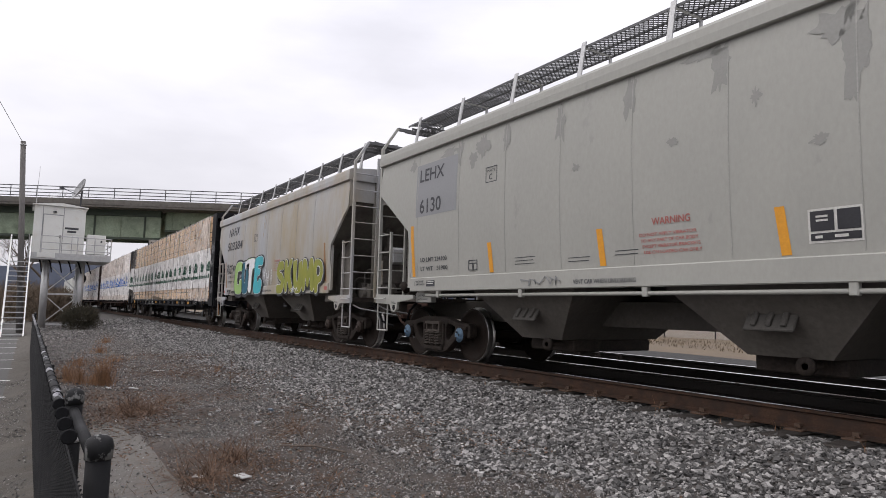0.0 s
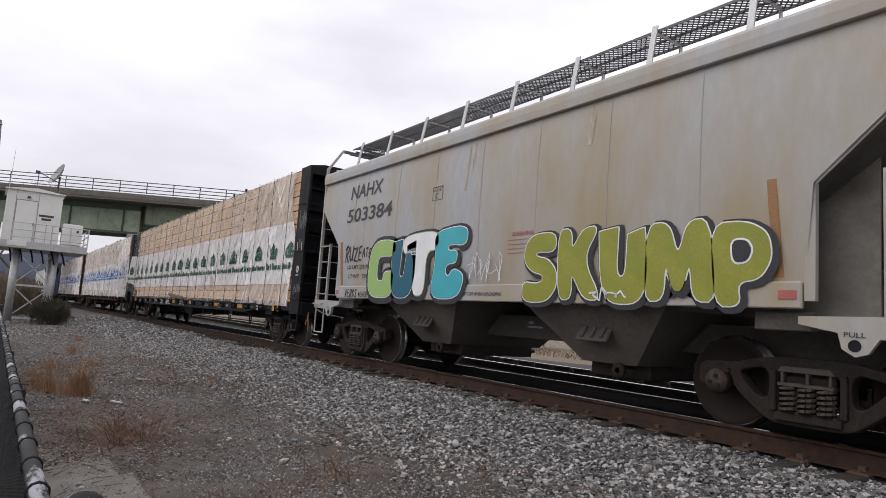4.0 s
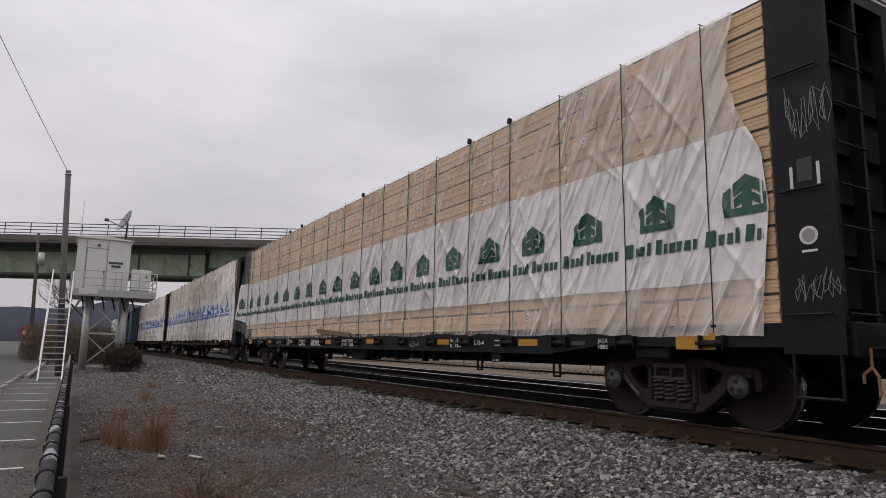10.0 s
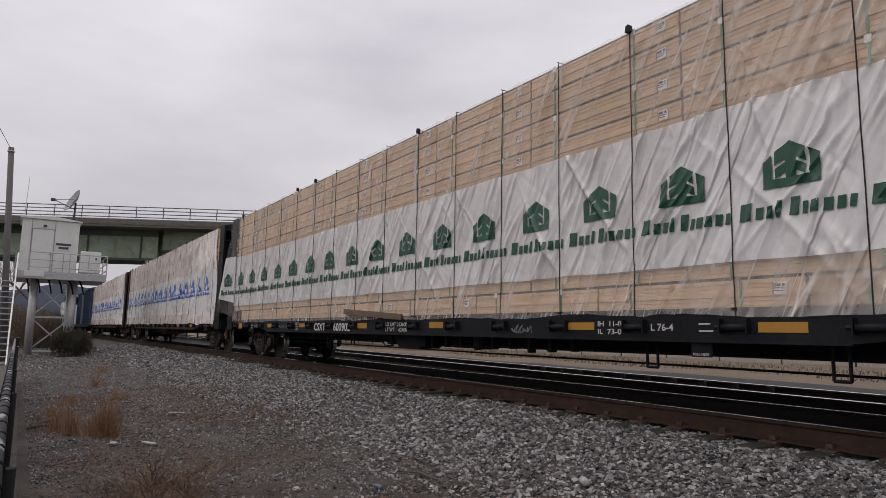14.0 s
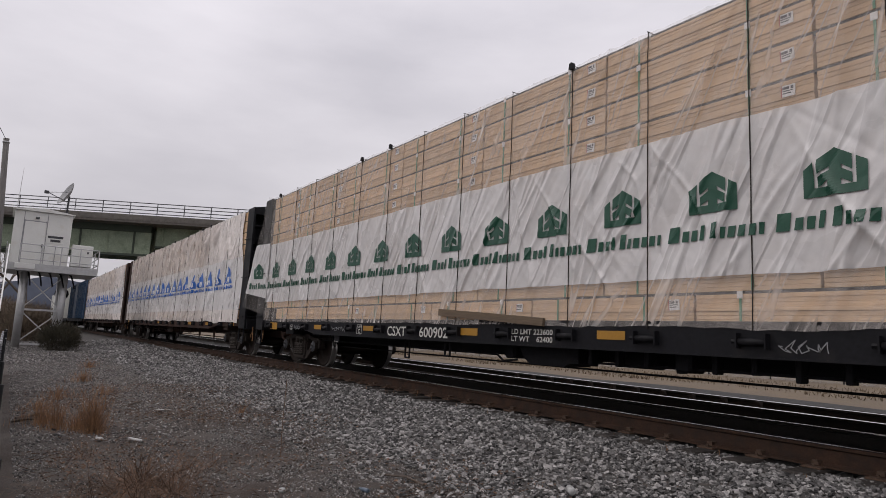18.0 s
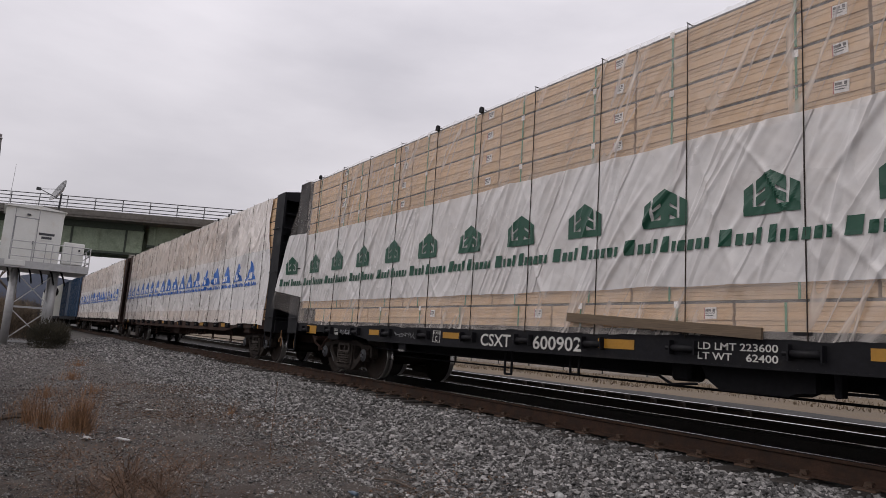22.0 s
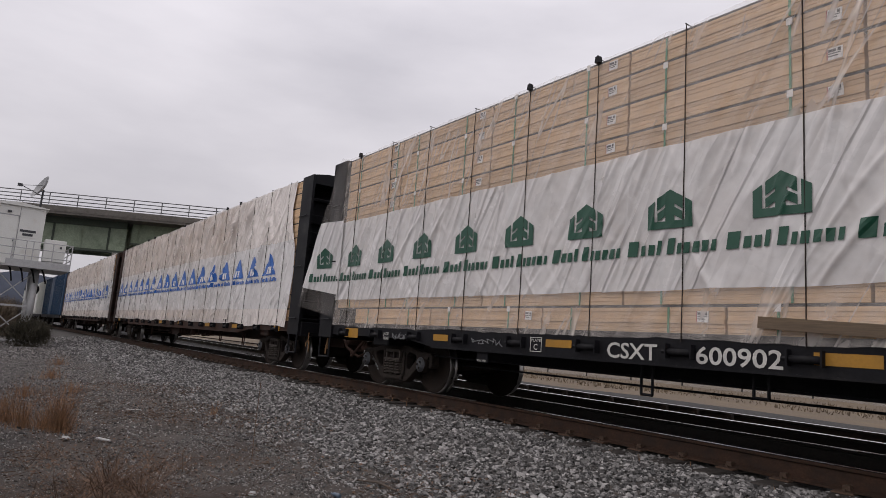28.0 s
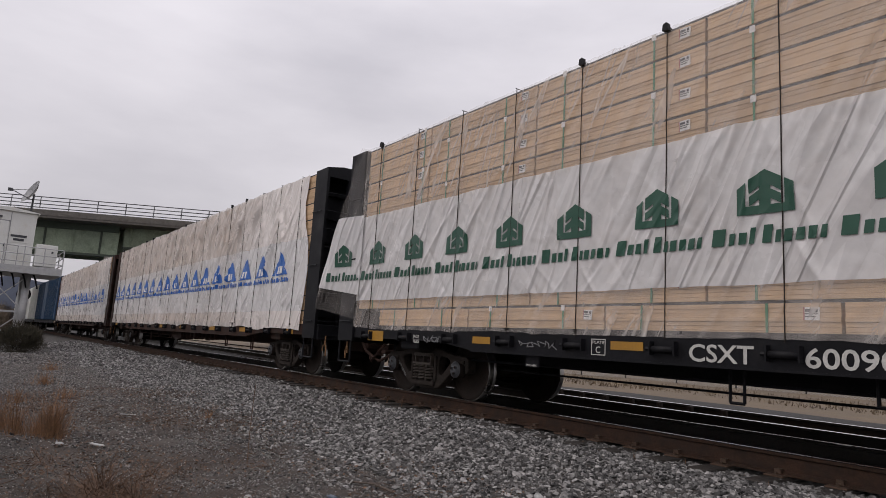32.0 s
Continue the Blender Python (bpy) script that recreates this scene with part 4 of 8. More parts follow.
            part("ladder_post", bm, paint, car)
            for k in range(4):
                z = 1.28 + 0.34 * k
                part("rung", rod(bmesh.new(), (e * half, y + o * 0.03, z), (e * (half - 0.465), y + o * 0.03, z), 0.013, 6), paint, car)
            for k in range(8):
                z = 1.28 + 0.36 * k
                part("rung", rod(bmesh.new(), (e * (half + 0.03), y, z), (e * (half + 0.03), y * 0.62, z), 0.013, 6), paint, car)
            part("ladder_post", bar(bmesh.new(), (e * half, y * 0.62, 1.0), (e * half, y * 0.62, 4.2), 0.05, 0.05), paint, car)
            part("stirrup", pipe(bmesh.new(), [(e * half, y, 1.0), (e * half, y, 0.46), (e * (half - 0.40), y, 0.46), (e * (half - 0.40), y, 1.0)], 0.016, 6), paint, car)
            part("grab_iron", pipe(bmesh.new(), [(e * (half + 0.02), y, 1.10), (e * (half + 0.02), y + o * 0.08, 1.06), (e * (half - 0.36), y + o * 0.08, 1.06), (e * (half - 0.36), y, 1.10)], 0.012, 6), paint, car)
            # jacking bracket; a black disc stands for its shaded hole
            part("side_bracket", slab(bmesh.new(), [(e * (half + 0.05), 0.98), (e * (half - 0.52), 0.96), (e * (half - 0.60), 0.84), (e * (half - 0.70), 0.81), (e * (half - 0.80), 0.87), (e * (half - 0.83), 1.0), (e * (sill - 0.05), 1.06), (e * (sill - 0.05), 1.13), (e * (half + 0.05), 1.15)], y - 0.02 * o, y + 0.03 * o), paint, car, "pale steel pull bracket")
            part("pull_hole", rod(bmesh.new(), (e * (half - 0.70), y + o * 0.030, 0.90), (e * (half - 0.70), y + o * 0.036, 0.90), 0.05, 14), M_BLACKSTEEL, car, "black disc for the shaded pull hole")
            part("sill_end_block", boxed(min(e * (sill - 0.5), e * (sill + 0.02)), max(e * (sill - 0.5), e * (sill + 0.02)), min(y * 0.95, y * 0.88), max(y * 0.95, y * 0.88), 1.0, 1.17, 0.01), paint if half > 6 else M_HOPPERDARK, car, "lifting block under the sill")
    # side sills
    for s in (-1, 1):
        part("side_sill", boxed(-sill, sill, min(s * 1.52, s * 1.575), max(s * 1.52, s * 1.575), 1.19, 1.43, 0.012), paint, car)
        if not line_low:
            continue
        bm = bmesh.new()
        rod(bm, (-sill + 0.5, s * 1.53, 1.12), (sill - 0.5, s * 1.53, 1.12), 0.024, 8)
        part("air_line", bm, paint, car)
        for k in range(5):
            x = -sill + 0.9 + k * (2 * sill - 1.8) / 4
            part("pipe_clamp", boxed(x - 0.04, x + 0.04, s * 1.53 - 0.035, s * 1.53 + 0.035, 1.08, 1.20, 0.01), paint, car)
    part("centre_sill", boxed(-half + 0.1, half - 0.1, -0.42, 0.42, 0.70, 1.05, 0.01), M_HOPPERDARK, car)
    # discharge bays
    for b in bay_x:
        bm = bmesh.new()
        top = [(b - 1.14, -1.46), (b + 1.14, -1.46), (b + 1.14, 1.46), (b - 1.14, 1.46)]
        bot = [(b - 0.42, -1.0), (b + 0.42, -1.0), (b + 0.42, 1.0), (b - 0.42, 1.0)]
        va = [bm.verts.new((x, y, 1.22)) for x, y in top]
        vb = [bm.verts.new((x, y, 0.50)) for x, y in bot]
        for i in range(4):
            bm.faces.new((va[i], va[(i + 1) % 4], vb[(i + 1) % 4], vb[i]))
        bm.faces.new(vb)
        bmesh.ops.recalc_face_normals(bm, faces=bm.faces)
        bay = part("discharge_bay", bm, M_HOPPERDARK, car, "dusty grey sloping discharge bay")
        part("outlet_frame", boxed(b - 0.46, b + 0.46, -0.80, 0.80, 0.33, 0.50, 0.015), M_TRUCK, bay)
        part("gate_shaft", rod(bmesh.new(), (b + 0.2, -1.08, 0.43), (b + 0.2, 1.08, 0.43), 0.035, 8), M_TRUCK, bay)
        part("gate_handwheel", lathe(bmesh.new(), [(0.02, 0), (0.09, 0.0), (0.09, 0.05), (0.02, 0.05)], 14), M_TRUCK, bay).location = (b + 0.2, -1.08, 0.43)
        # vibrator bracket on the bay's face
        br = bmesh.new()
        box(br, -0.25, 0.25, -0.025, 0.01, -0.13, 0.13, 0.01)
        for u in (-0.15, 0, 0.15):
            box(br, u - 0.03, u + 0.03, -0.05, -0.025, -0.09, 0.09, 0.01)
        v = part("vibrator_bracket", br, M_BRACKET, bay, "dark slotted vibrator bracket")
        v.matrix_basis = pose(b, -1.275, 0.86, -32.6)
    # weld seams and stiffeners down the sides
    for x in seams:
        for s in (-1, 1):
            bm = bmesh.new()
            zs = np.linspace(1.45, 3.66, 9)
            for z0, z1 in zip(zs, zs[1:]):
                bar(bm, (x, s * (shell_y(z0) - 0.001), z0), (x, s * (shell_y(z1) - 0.001), z1), 0.012, 0.010)
            part("weld_seam", bm, M_SEAM, car)
    # running board: two grating walks on brackets
    for s in (-1, 1):
        bm = bmesh.new()
        y0, y1 = s * 0.42, s * 0.98
        n = int((2 * half - 0.3) / 0.075)
        for k in range(n):
            x = -half + 0.15 + k * 0.075
            bar(bm, (x, y0, 4.60), (min(x + 0.46, half - 0.1), y1, 4.60), 0.012, 0.014)
            bar(bm, (min(x + 0.46, half - 0.1), y0, 4.60), (x, y1, 4.60), 0.012, 0.014)
        for y in (y0, (y0 + y1) / 2, y1):
            bar(bm, (-half + 0.1, y, 4.60), (half - 0.1, y, 4.60), 0.012, 0.035)
        tagged(part("running_board", bm, M_WALK, car, "galvanised grating roof walk"), kind="stuff")
        nb = 9
        for k in range(nb):
            x = -half + 0.6 + k * (2 * half - 1.2) / (nb - 1)
            bm = bmesh.new()
            bar(bm, (x, s * 1.12, 4.0), (x, s * 0.99, 4.67), 0.08, 0.02)
            bar(bm, (x, s * 0.99, 4.60), (x, s * 0.45, 4.60), 0.05, 0.03)
            bar(bm, (x, s * 0.47, 4.15), (x, s * 0.47, 4.57), 0.05, 0.02)
            part("walk_bracket", bm, M_GALV, car)
    for e in (-1, 1):
        bm = bmesh.new()
        bar(bm, (e * (half - 0.02), -1.19, 4.53), (e * (half - 0.02), 1.19, 4.53), 0.05, 0.06)
        for k in range(30):
            y = -1.02 + 0.07 * k
            bar(bm, (e * (half - 0.62), y, 4.49), (e * (half - 0.06), min(y + 0.3, 1.05), 4.49), 0.012, 0.014)
            bar(bm, (e * (half - 0.62), min(y + 0.3, 1.05), 4.49), (e * (half - 0.06), y, 4.49), 0.012, 0.014)
        for x in (half - 0.62, half - 0.34, half - 0.06):
            bar(bm, (e * x, -1.04, 4.49), (e * x, 1.06, 4.49), 0.012, 0.045)
        tagged(part("end_walk", bm, M_WALK, car, "grating walk across the car's end"), kind="stuff")
        bm = bmesh.new()
        for k in range(4):
            bar(bm, (e * (half - 0.1 + 0.06 * k), 0.42, 4.56), (e * (half + 0.02 + 0.06 * k), 0.98, 4.56), 0.012, 0.014)
            bar(bm, (e * (half + 0.02 + 0.06 * k), 0.42, 4.56), (e * (half - 0.1 + 0.06 * k), 0.98, 4.56), 0.012, 0.014)
        for y in (0.40, 1.0):
            bar(bm, (e * (half - 0.1), y, 4.55), (e * (half + 0.2), y, 4.55), 0.02, 0.07)
        bar(bm, (e * (half + 0.2), 0.39, 4.55), (e * (half + 0.2), 1.01, 4.55), 0.02, 0.07)
        tagged(part("walk_extension", bm, M_WALK, car, "grating step past the car's end"), kind="stuff")
    for k in range(4):
        x = -half * 0.72 + k * half * 0.48
        part("hatch_cover", boxed(x - 0.9, x + 0.9, -0.33, 0.33, 3.99, 4.18, 0.04), paint, car)
    # hand brake and air brake gear at the end
    for e in (1, -1):
        brake_gear(car, half, sill, e)
    for x in wheels_x:
        truck(car, x, BLUE_WHEELSET if half > 6 else RUSTY_WHEELSET)
    return car


hopper_a = hopper_car(-1.60, 6.55, 5.20, (-2.32, 1.28, 4.4), (-5.19, 5.33), M_HOPPER1, "pale grey covered hopper car with darker paint patches", (-4.98, -3.68, -2.49, -1.34, -0.15, 1.06, 2.25, 3.45, 4.65))
hopper_b = hopper_car(-15.15, 5.70, 4.60, (-1.73, 2.03), (-4.55, 4.40), M_HOPPER2, "off-white covered hopper car with rust streaks and graffiti", (-3.6, -2.4, -1.2, 0.0, 1.2, 2.4, 3.6), False)


# ---- centre-beam flat cars with wrapped lumber ----
def bulkhead(car, x0, x1, steel):
    """The end frame of a centre-beam car between x0 (inside) and x1 (outside)."""
    e = 1 if x1 > x0 else -1
    lo, hi = min(x0, x1), max(x0, x1)
    bm = boxed(min(x0, x0 + e * 0.06), max(x0, x0 + e * 0.06), -1.42, 1.42, 1.05, 4.34)
    b = part("bulkhead", bm, steel, car)
    for y in (-1.46, 1.40):
        part("corner_post", slab(bmesh.new(), [(lo, 0.80), (hi, 0.80), (hi, 4.36), (lo, 4.36)], y, y + 0.06), steel, b)
    bm = bmesh.new()
    v = [(-1.396, 4.365), (-1.1, 4.42), (1.1, 4.42), (1.396, 4.365), (1.396, 4.16), (-1.396, 4.16)]
    a = [bm.verts.new((lo, y, z)) for y, z in v]
    c = [bm.verts.new((hi, y, z)) for y, z in v]
    bm.faces.new(a)
    bm.faces.new(c[::-1])
    for i in range(6):
        bm.faces.new((a[i], a[(i + 1) % 6], c[(i + 1) % 6], c[i]))
    bmesh.ops.recalc_face_normals(bm, faces=bm.faces)
    part("top_beam", bm, steel, b)
    for y, w in ((-0.95, 0.05), (-0.41, 0.12), (0.30, 0.12), (0.90, 0.05)):
        part("end_stake", boxed(min(x1 - e * 0.12, x1), max(x1 - e * 0.12, x1), y, y + w, 0.85, 4.16), steel, b)
    for k in range(6):
        z = 1.25 + 0.52 * k
        part("cross_rib", boxed(min(x0 + e * 0.06, x0 + e * 0.16), max(x0 + e * 0.06, x0 + e * 0.16), -1.36, 1.36, z, z + 0.07), steel, b)
    for k in range(8):
        z = 1.15 + 0.38 * k
        part("rung", rod(bmesh.new(), (x1 + e * 0.02, -1.40, z), (x1 + e * 0.02, -0.92, z), 0.012, 6), steel, b)
        part("rung", rod(bmesh.new(), (x1 - e * 0.50, -1.50, z), (x1 - e * 0.08, -1.50, z), 0.012, 6), steel, b) if k % 3 == 0 else None
    part("end_sill", boxed(min(x1 - e * 0.25, x1 + e * 0.05), max(x1 - e * 0.25, x1 + e * 0.05), -1.4, 1.4, 0.78, 1.08, 0.01), steel, car)
    part("stirrup", pipe(bmesh.new(), [(x1 - e * 0.06, -1.44, 0.80), (x1 - e * 0.06, -1.44, 0.42), (x1 - e * 0.48, -1.44, 0.42), (x1 - e * 0.48, -1.44, 0.80)], 0.018, 6), steel, car)
    coupler(car, x1 - e * 0.02, e)
    # uncoupling lever
    bm = pipe(bmesh.new(), [(x1 + e * 0.06, -0.3, 0.88), (x1 + e * 0.06, -1.2, 0.86)], 0.012, 6)
    part("lever_bar", bm, steel, car)
    bm = pipe(bmesh.new(), [(x1 + e * 0.06, -1.22, 0.86), (x1 + e * 0.06, -1.22, 0.70), (x1 + e * 0.00, -1.24, 0.64), (x1 + e * 0.00, -1.24, 0.56)], 0.014, 6)
    pipe(bm, [(x1 + e * 0.06, -1.22, 0.70), (x1 + e * 0.11, -1.22, 0.62), (x1 + e * 0.11, -1.22, 0.46)], 0.014, 6)
    part("uncoupling_lever", bm, M_RUSTMARK, car, "rusty bent uncoupling lever")


LOAD0, LOAD1 = -10.72, 10.72


def centerbeam(cx, steel, label, truck_x=(-9.05, 9.05), ends=None):
    car = rolling_thing("centerbeam_flatcar", cx, label, "railcar", "cars of the train")
    bulkhead(car, 10.70, 11.26, ends or steel)
    bulkhead(car, -10.78, -11.32, steel)
    for s in (-1, 1):
        bm = slab(bmesh.new(), [(-11.0, 1.06), (-11.0, 0.86), (-8.2, 0.86), (-7.4, 0.76), (7.4, 0.76), (8.2, 0.86), (11.0, 0.86), (11.0, 1.06)], s * 1.36, s * 1.42)
        part("side_sill", bm, steel, car)
        part("sill_flange", boxed(-11.0, 11.0, min(s * 1.30, s * 1.424), max(s * 1.30, s * 1.424), 1.055, 1.085), steel, car)
        part("sill_flange", boxed(-7.4, 7.4, min(s * 1.30, s * 1.45), max(s * 1.30, s * 1.45), 0.745, 0.765), steel, car)
    part("deck", boxed(-10.95, 10.95, -1.34, 1.34, 0.98, 1.05), steel, car)
    part("centre_sill", boxed(-11.2, 11.2, -0.28, 0.28, 0.58, 0.98), steel, car)
    part("centre_beam", boxed(-10.7, 10.7, -0.10, 0.10, 1.05, 4.24), steel, car)
    # winches along the near sill
    wm = bmesh.new()
    rod(wm, (-0.13, -1.455, 0.97), (0.13, -1.455, 0.97), 0.034, 8)
    for u in (-0.15, 0.13):
        slab(wm, [(u, 0.91), (u + 0.015, 0.91), (u + 0.015, 1.05), (u, 1.05)], -1.495, -1.42)
    rod(wm, (-0.15, -1.455, 0.97), (-0.20, -1.455, 0.97), 0.024, 6)
    w0 = None
    for x in STRAPS:
        if w0 is None:
            w0 = part("winch", wm, M_BLACKSTEEL, car)
            w0.location = (x, 0, -0.075)
        else:
            again(w0, "winch", car, pose(x, 0, -0.075))
    # brake rigging under the floor
    bm = bmesh.new()
    slab(bm, [(-0.80, 0.80), (0.36, 0.80), (0.36, 0.56), (0.20, 0.55), (0.12, 0.51), (-0.55, 0.51), (-0.68, 0.60)], -1.15, -0.70)
    part("air_reservoir", bm, steel, car)
    part("brake_cylinder", rod(bmesh.new(), (0.75, -0.8, 0.66), (1.35, -0.8, 0.66), 0.11, 12), steel, car)
    part("brake_valve", boxed(-1.15, -0.92, -1.1, -0.8, 0.56, 0.78, 0.03), steel, car)
    part("brake_valve", boxed(1.75, 1.95, -1.15, -0.85, 0.55, 0.78, 0.03), steel, car)
    part("train_pipe", pipe(bmesh.new(), [(-8.0, -0.95, 0.62), (-1.3, -1.1, 0.60), (-1.1, -1.15, 0.52), (-0.8, -1.15, 0.55)], 0.016, 6), steel, car)
    part("train_pipe", pipe(bmesh.new(), [(0.30, -1.0, 0.58), (2.6, -1.1, 0.60), (8.0, -0.95, 0.62)], 0.016, 6), steel, car)
    part("brake_rod", rod(bmesh.new(), (-8.0, -0.6, 0.50), (8.0, -0.6, 0.46), 0.015, 6), steel, car)
    for x, low_ in ((-3.76, 0.43), (-2.52, 0.52), (5.15, 0.46), (7.12, 0.44)):
        part("rod_hanger", pipe(bmesh.new(), [(x, -1.2, 0.80), (x, -1.2, low_), (x + 0.14, -1.2, low_), (x + 0.14, -1.2, 0.80)], 0.017, 6), steel, car)
    for k in range(9):
        x = 0.5 + 0.42 * k
        part("pipe_clamp", boxed(x, x + 0.06, -1.13, -1.0, 0.54 + 0.02 * (k % 3), 0.78, 0.01), steel, car)
    for x in truck_x:
        truck(car, x)
        part("body_bolster", boxed(x - 0.25, x + 0.25, -1.36, 1.36, 0.72, 0.98, 0.02), steel, car)
    return car


STRAPS = [-10.26 + 1.188 * i for i in range(18)]


def ridge(x, y, z, wide=0.16):
    """A crisp crest wherever the noise passes nought."""
    return max(0.0, 1.0 - abs(noise.noise(Vector((x, y, z)))) / wide)


def crease_set(seed, count, steep, strong):
    """Long straight pleats (x, z, lean, reach, width, depth), sorted into cells a metre wide."""
    rnd = random.Random(int(seed * 10))
    cells = {}
    for _ in range(count):
        x, z = rnd.uniform(-10.8, 10.7), rnd.uniform(0.9, 4.4)
        lean = rnd.choice((-1, 1, 1, 1, 1, 1)) * abs(rnd.gauss(*steep))
        reach = rnd.uniform(0.3, 1.25)
        one = (x, z, lean, reach, rnd.uniform(0.014, 0.045), strong * rnd.uniform(0.25, 1.0) ** 1.5 * rnd.choice((1, 1, -0.5)))
        for c in range(int(math.floor(x - reach * abs(lean) - 0.3)), int(math.floor(x + reach * abs(lean) + 0.3)) + 1):
            cells.setdefault(c, []).append(one)
    # pleats gathered at the tie-downs' heads, fanning out downwards
    for sx in STRAPS:
        for _ in range(rnd.randrange(2, 6)):
            lean, reach = rnd.uniform(-0.3, 0.8), rnd.uniform(0.4, 1.1)
            one = (sx - lean * reach * 0.9, 4.35 - reach * 0.9, lean, reach, rnd.uniform(0.02, 0.045), strong * rnd.uniform(0.4, 1.0))
            for c in range(int(math.floor(one[0] - reach)), int(math.floor(one[0] + reach)) + 1):
                cells.setdefault(c, []).append(one)
    return cells


CREASES = {}


def fold(x, z, seed=0.0):
    """How far the wrap stands off the lumber: taut pleats between the straps."""
    if not CREASES:
        CREASES[1.0] = crease_set(1.0, 520, (0.50, 0.26), 0.05)
        CREASES[7.0] = crease_set(7.0, 260, (0.10, 0.12), 0.11)
        CREASES[13.0] = crease_set(13.0, 260, (0.10, 0.12), 0.11)
    gap = min(abs(x - s) for s in STRAPS)
    v = 0.0
    for cx, cz, lean, reach, wide, deep in CREASES[seed].get(math.floor(x), ()):
        up = (z - cz) / reach
        if -1 < up < 1:
            d = abs(x - cx - lean * (z - cz) - 0.05 * math.sin(up * 3 + cx)) / wide
            if d < 4:
                v += deep * (1 - up * up) * (math.exp(-d) if d > 0.5 else 0.7365 - 0.52 * d * d)
    v *= 0.75 + 0.45 * min(max((x + 2) / 8, 0), 1)
    v += 0.016 * noise.noise(Vector((x * 1.3 + seed, z * 0.9, 0))) + 0.004 * noise.noise(Vector((x * 6 + z * 4, z * 5 + seed, 9)))
    return max(v, -0.018) * (0.25 + 0.75 * min(gap / 0.16, 1.0)) + 0.018 * min(gap / 0.3, 1.0)


SIDE_Y = -1.40


def film_y(x, z, seed=0.0):
    return SIDE_Y - 0.022 - fold(x, z, seed) - 0.05 * max(0.0, 1 - (z - 1.0) / 0.5) * max(0.0, noise.noise(Vector((x * 0.9 + seed, 0, 2))))


def front_edge(z):
    """Where the wrap ends towards the front: torn back at the top."""
    return float(np.interp(z, (1.0, 1.5, 2.2, 2.8, 3.2, 3.7, 4.3), (10.50, 10.54, 10.62, 10.56, 10.36, 10.22, 10.34)))


def sheet(name, x0, x1, low, high, nx, nz, seed, material, parent, label=""):
    verts, faces = [], []
    for i in range(nx + 1):
        x = x0 + (x1 - x0) * i / nx
        a, b = low(x), high(x)
        for j in range(nz + 1):
            z = a + (b - a) * j / nz
            if x1 > 5:
                x = x0 + (min(x1, front_edge(z)) - x0) * i / nx
            verts.append((x, film_y(x, z, seed), z))
    for i in range(nx):
        for j in range(nz):
            k = i * (nz + 1) + j
            faces.append((k, k + nz + 1, k + nz + 2, k + 1))
    return meshed(name, verts, faces, material, parent, label, True)


def cut_shape(polys, step=0.05):
    """Flat shapes in x and z, cut into small pieces so that they follow the folds."""
    bm = bmesh.new()
    for poly in polys:
        bm.faces.new([bm.verts.new((x, 0, z)) for x, z in poly])
    xs, zs = [v.co.x for v in bm.verts], [v.co.z for v in bm.verts]
    for axis, lo, hi in ((0, min(xs), max(xs)), (2, min(zs), max(zs))):
        q = lo + step
        while q < hi:
            co, no = [0, 0, 0], [0, 0, 0]
            co[axis], no[axis] = q, 1
            bmesh.ops.bisect_plane(bm, geom=list(bm.verts) + list(bm.edges) + list(bm.faces), plane_co=co, plane_no=no)
            q += step
    bmesh.ops.triangulate(bm, faces=[f for f in bm.faces if len(f.verts) > 4])
    bm.verts.index_update()
    v = [(p.co.x, p.co.z) for p in bm.verts]
    f = [[p.index for p in q.verts] for q in bm.faces]
    bm.free()
    return v, f


def house_mark():
    """A gable shape with a stepped fir left open in it."""
    side = [
        [(0.17, -0.12), (0.26, -0.12), (0.26, 0.055), (0.17, 0.11)],
        [(0.05, -0.065), (0.14, -0.12), (0.14, -0.03), (0.05, 0.025)],
        [(0.05, 0.06), (0.14, -0.005), (0.14, 0.129), (0.05, 0.184)]]
    polys = [[(-0.26, -0.20), (0.26, -0.20), (0.26, -0.12), (-0.26, -0.12)], [(-0.05, -0.12), (0.05, -0.12), (0.05, 0.184), (0.0, 0.215), (-0.05, 0.184)]]
    polys += side + [[(-x, z) for x, z in p[::-1]] for p in side]
    return cut_shape(polys, 0.022)


def word_bars(widths, heights, gap, z0):
    polys, x = [], 0.0
    total = sum(widths) + gap * (len(widths) - 1)
    for w, h in zip(widths, heights):
        if h > 0:
            a = -total / 2 + x
            lean = 0.14
            polys.append([(a + u + lean * q, z0 + q) for u, q in ((0, 0), (w * 0.84, 0), (w * 0.84, h), (0, h))])
        x += w + gap
    return cut_shape(polys, 0.04)


HOUSE = house_mark()
BARS_A = word_bars([0.15, 0.085, 0.08, 0.055, 0.025, 0.095, 0.055, 0.09, 0.085, 0.085, 0.055], [0.165, 0.11, 0.11, 0.15, 0, 0.165, 0.11, 0.11, 0.11, 0.11, 0.11], 0.018, -0.44)
LETTER_BAR = cut_shape([[(-0.06, -0.08), (0.06, -0.08), (0.08, 0.09), (-0.04, 0.09)]], 0.07)
TRIANGLE = cut_shape([[(-0.45, -0.25), (0.45, -0.25), (0.06, 0.28), (-0.02, 0.28)]], 0.07)
BARS_B = word_bars([0.09, 0.06, 0.07, 0.06, 0.07, 0.03, 0.07, 0.03, 0.08, 0.06, 0.06, 0.04, 0.05, 0.05], [0.12, 0.08, 0.08, 0.08, 0.11, 0.1, 0.08, 0, 0.12, 0.08, 0.08, 0.1, 0.1, 0.08], 0.016, -0.40)


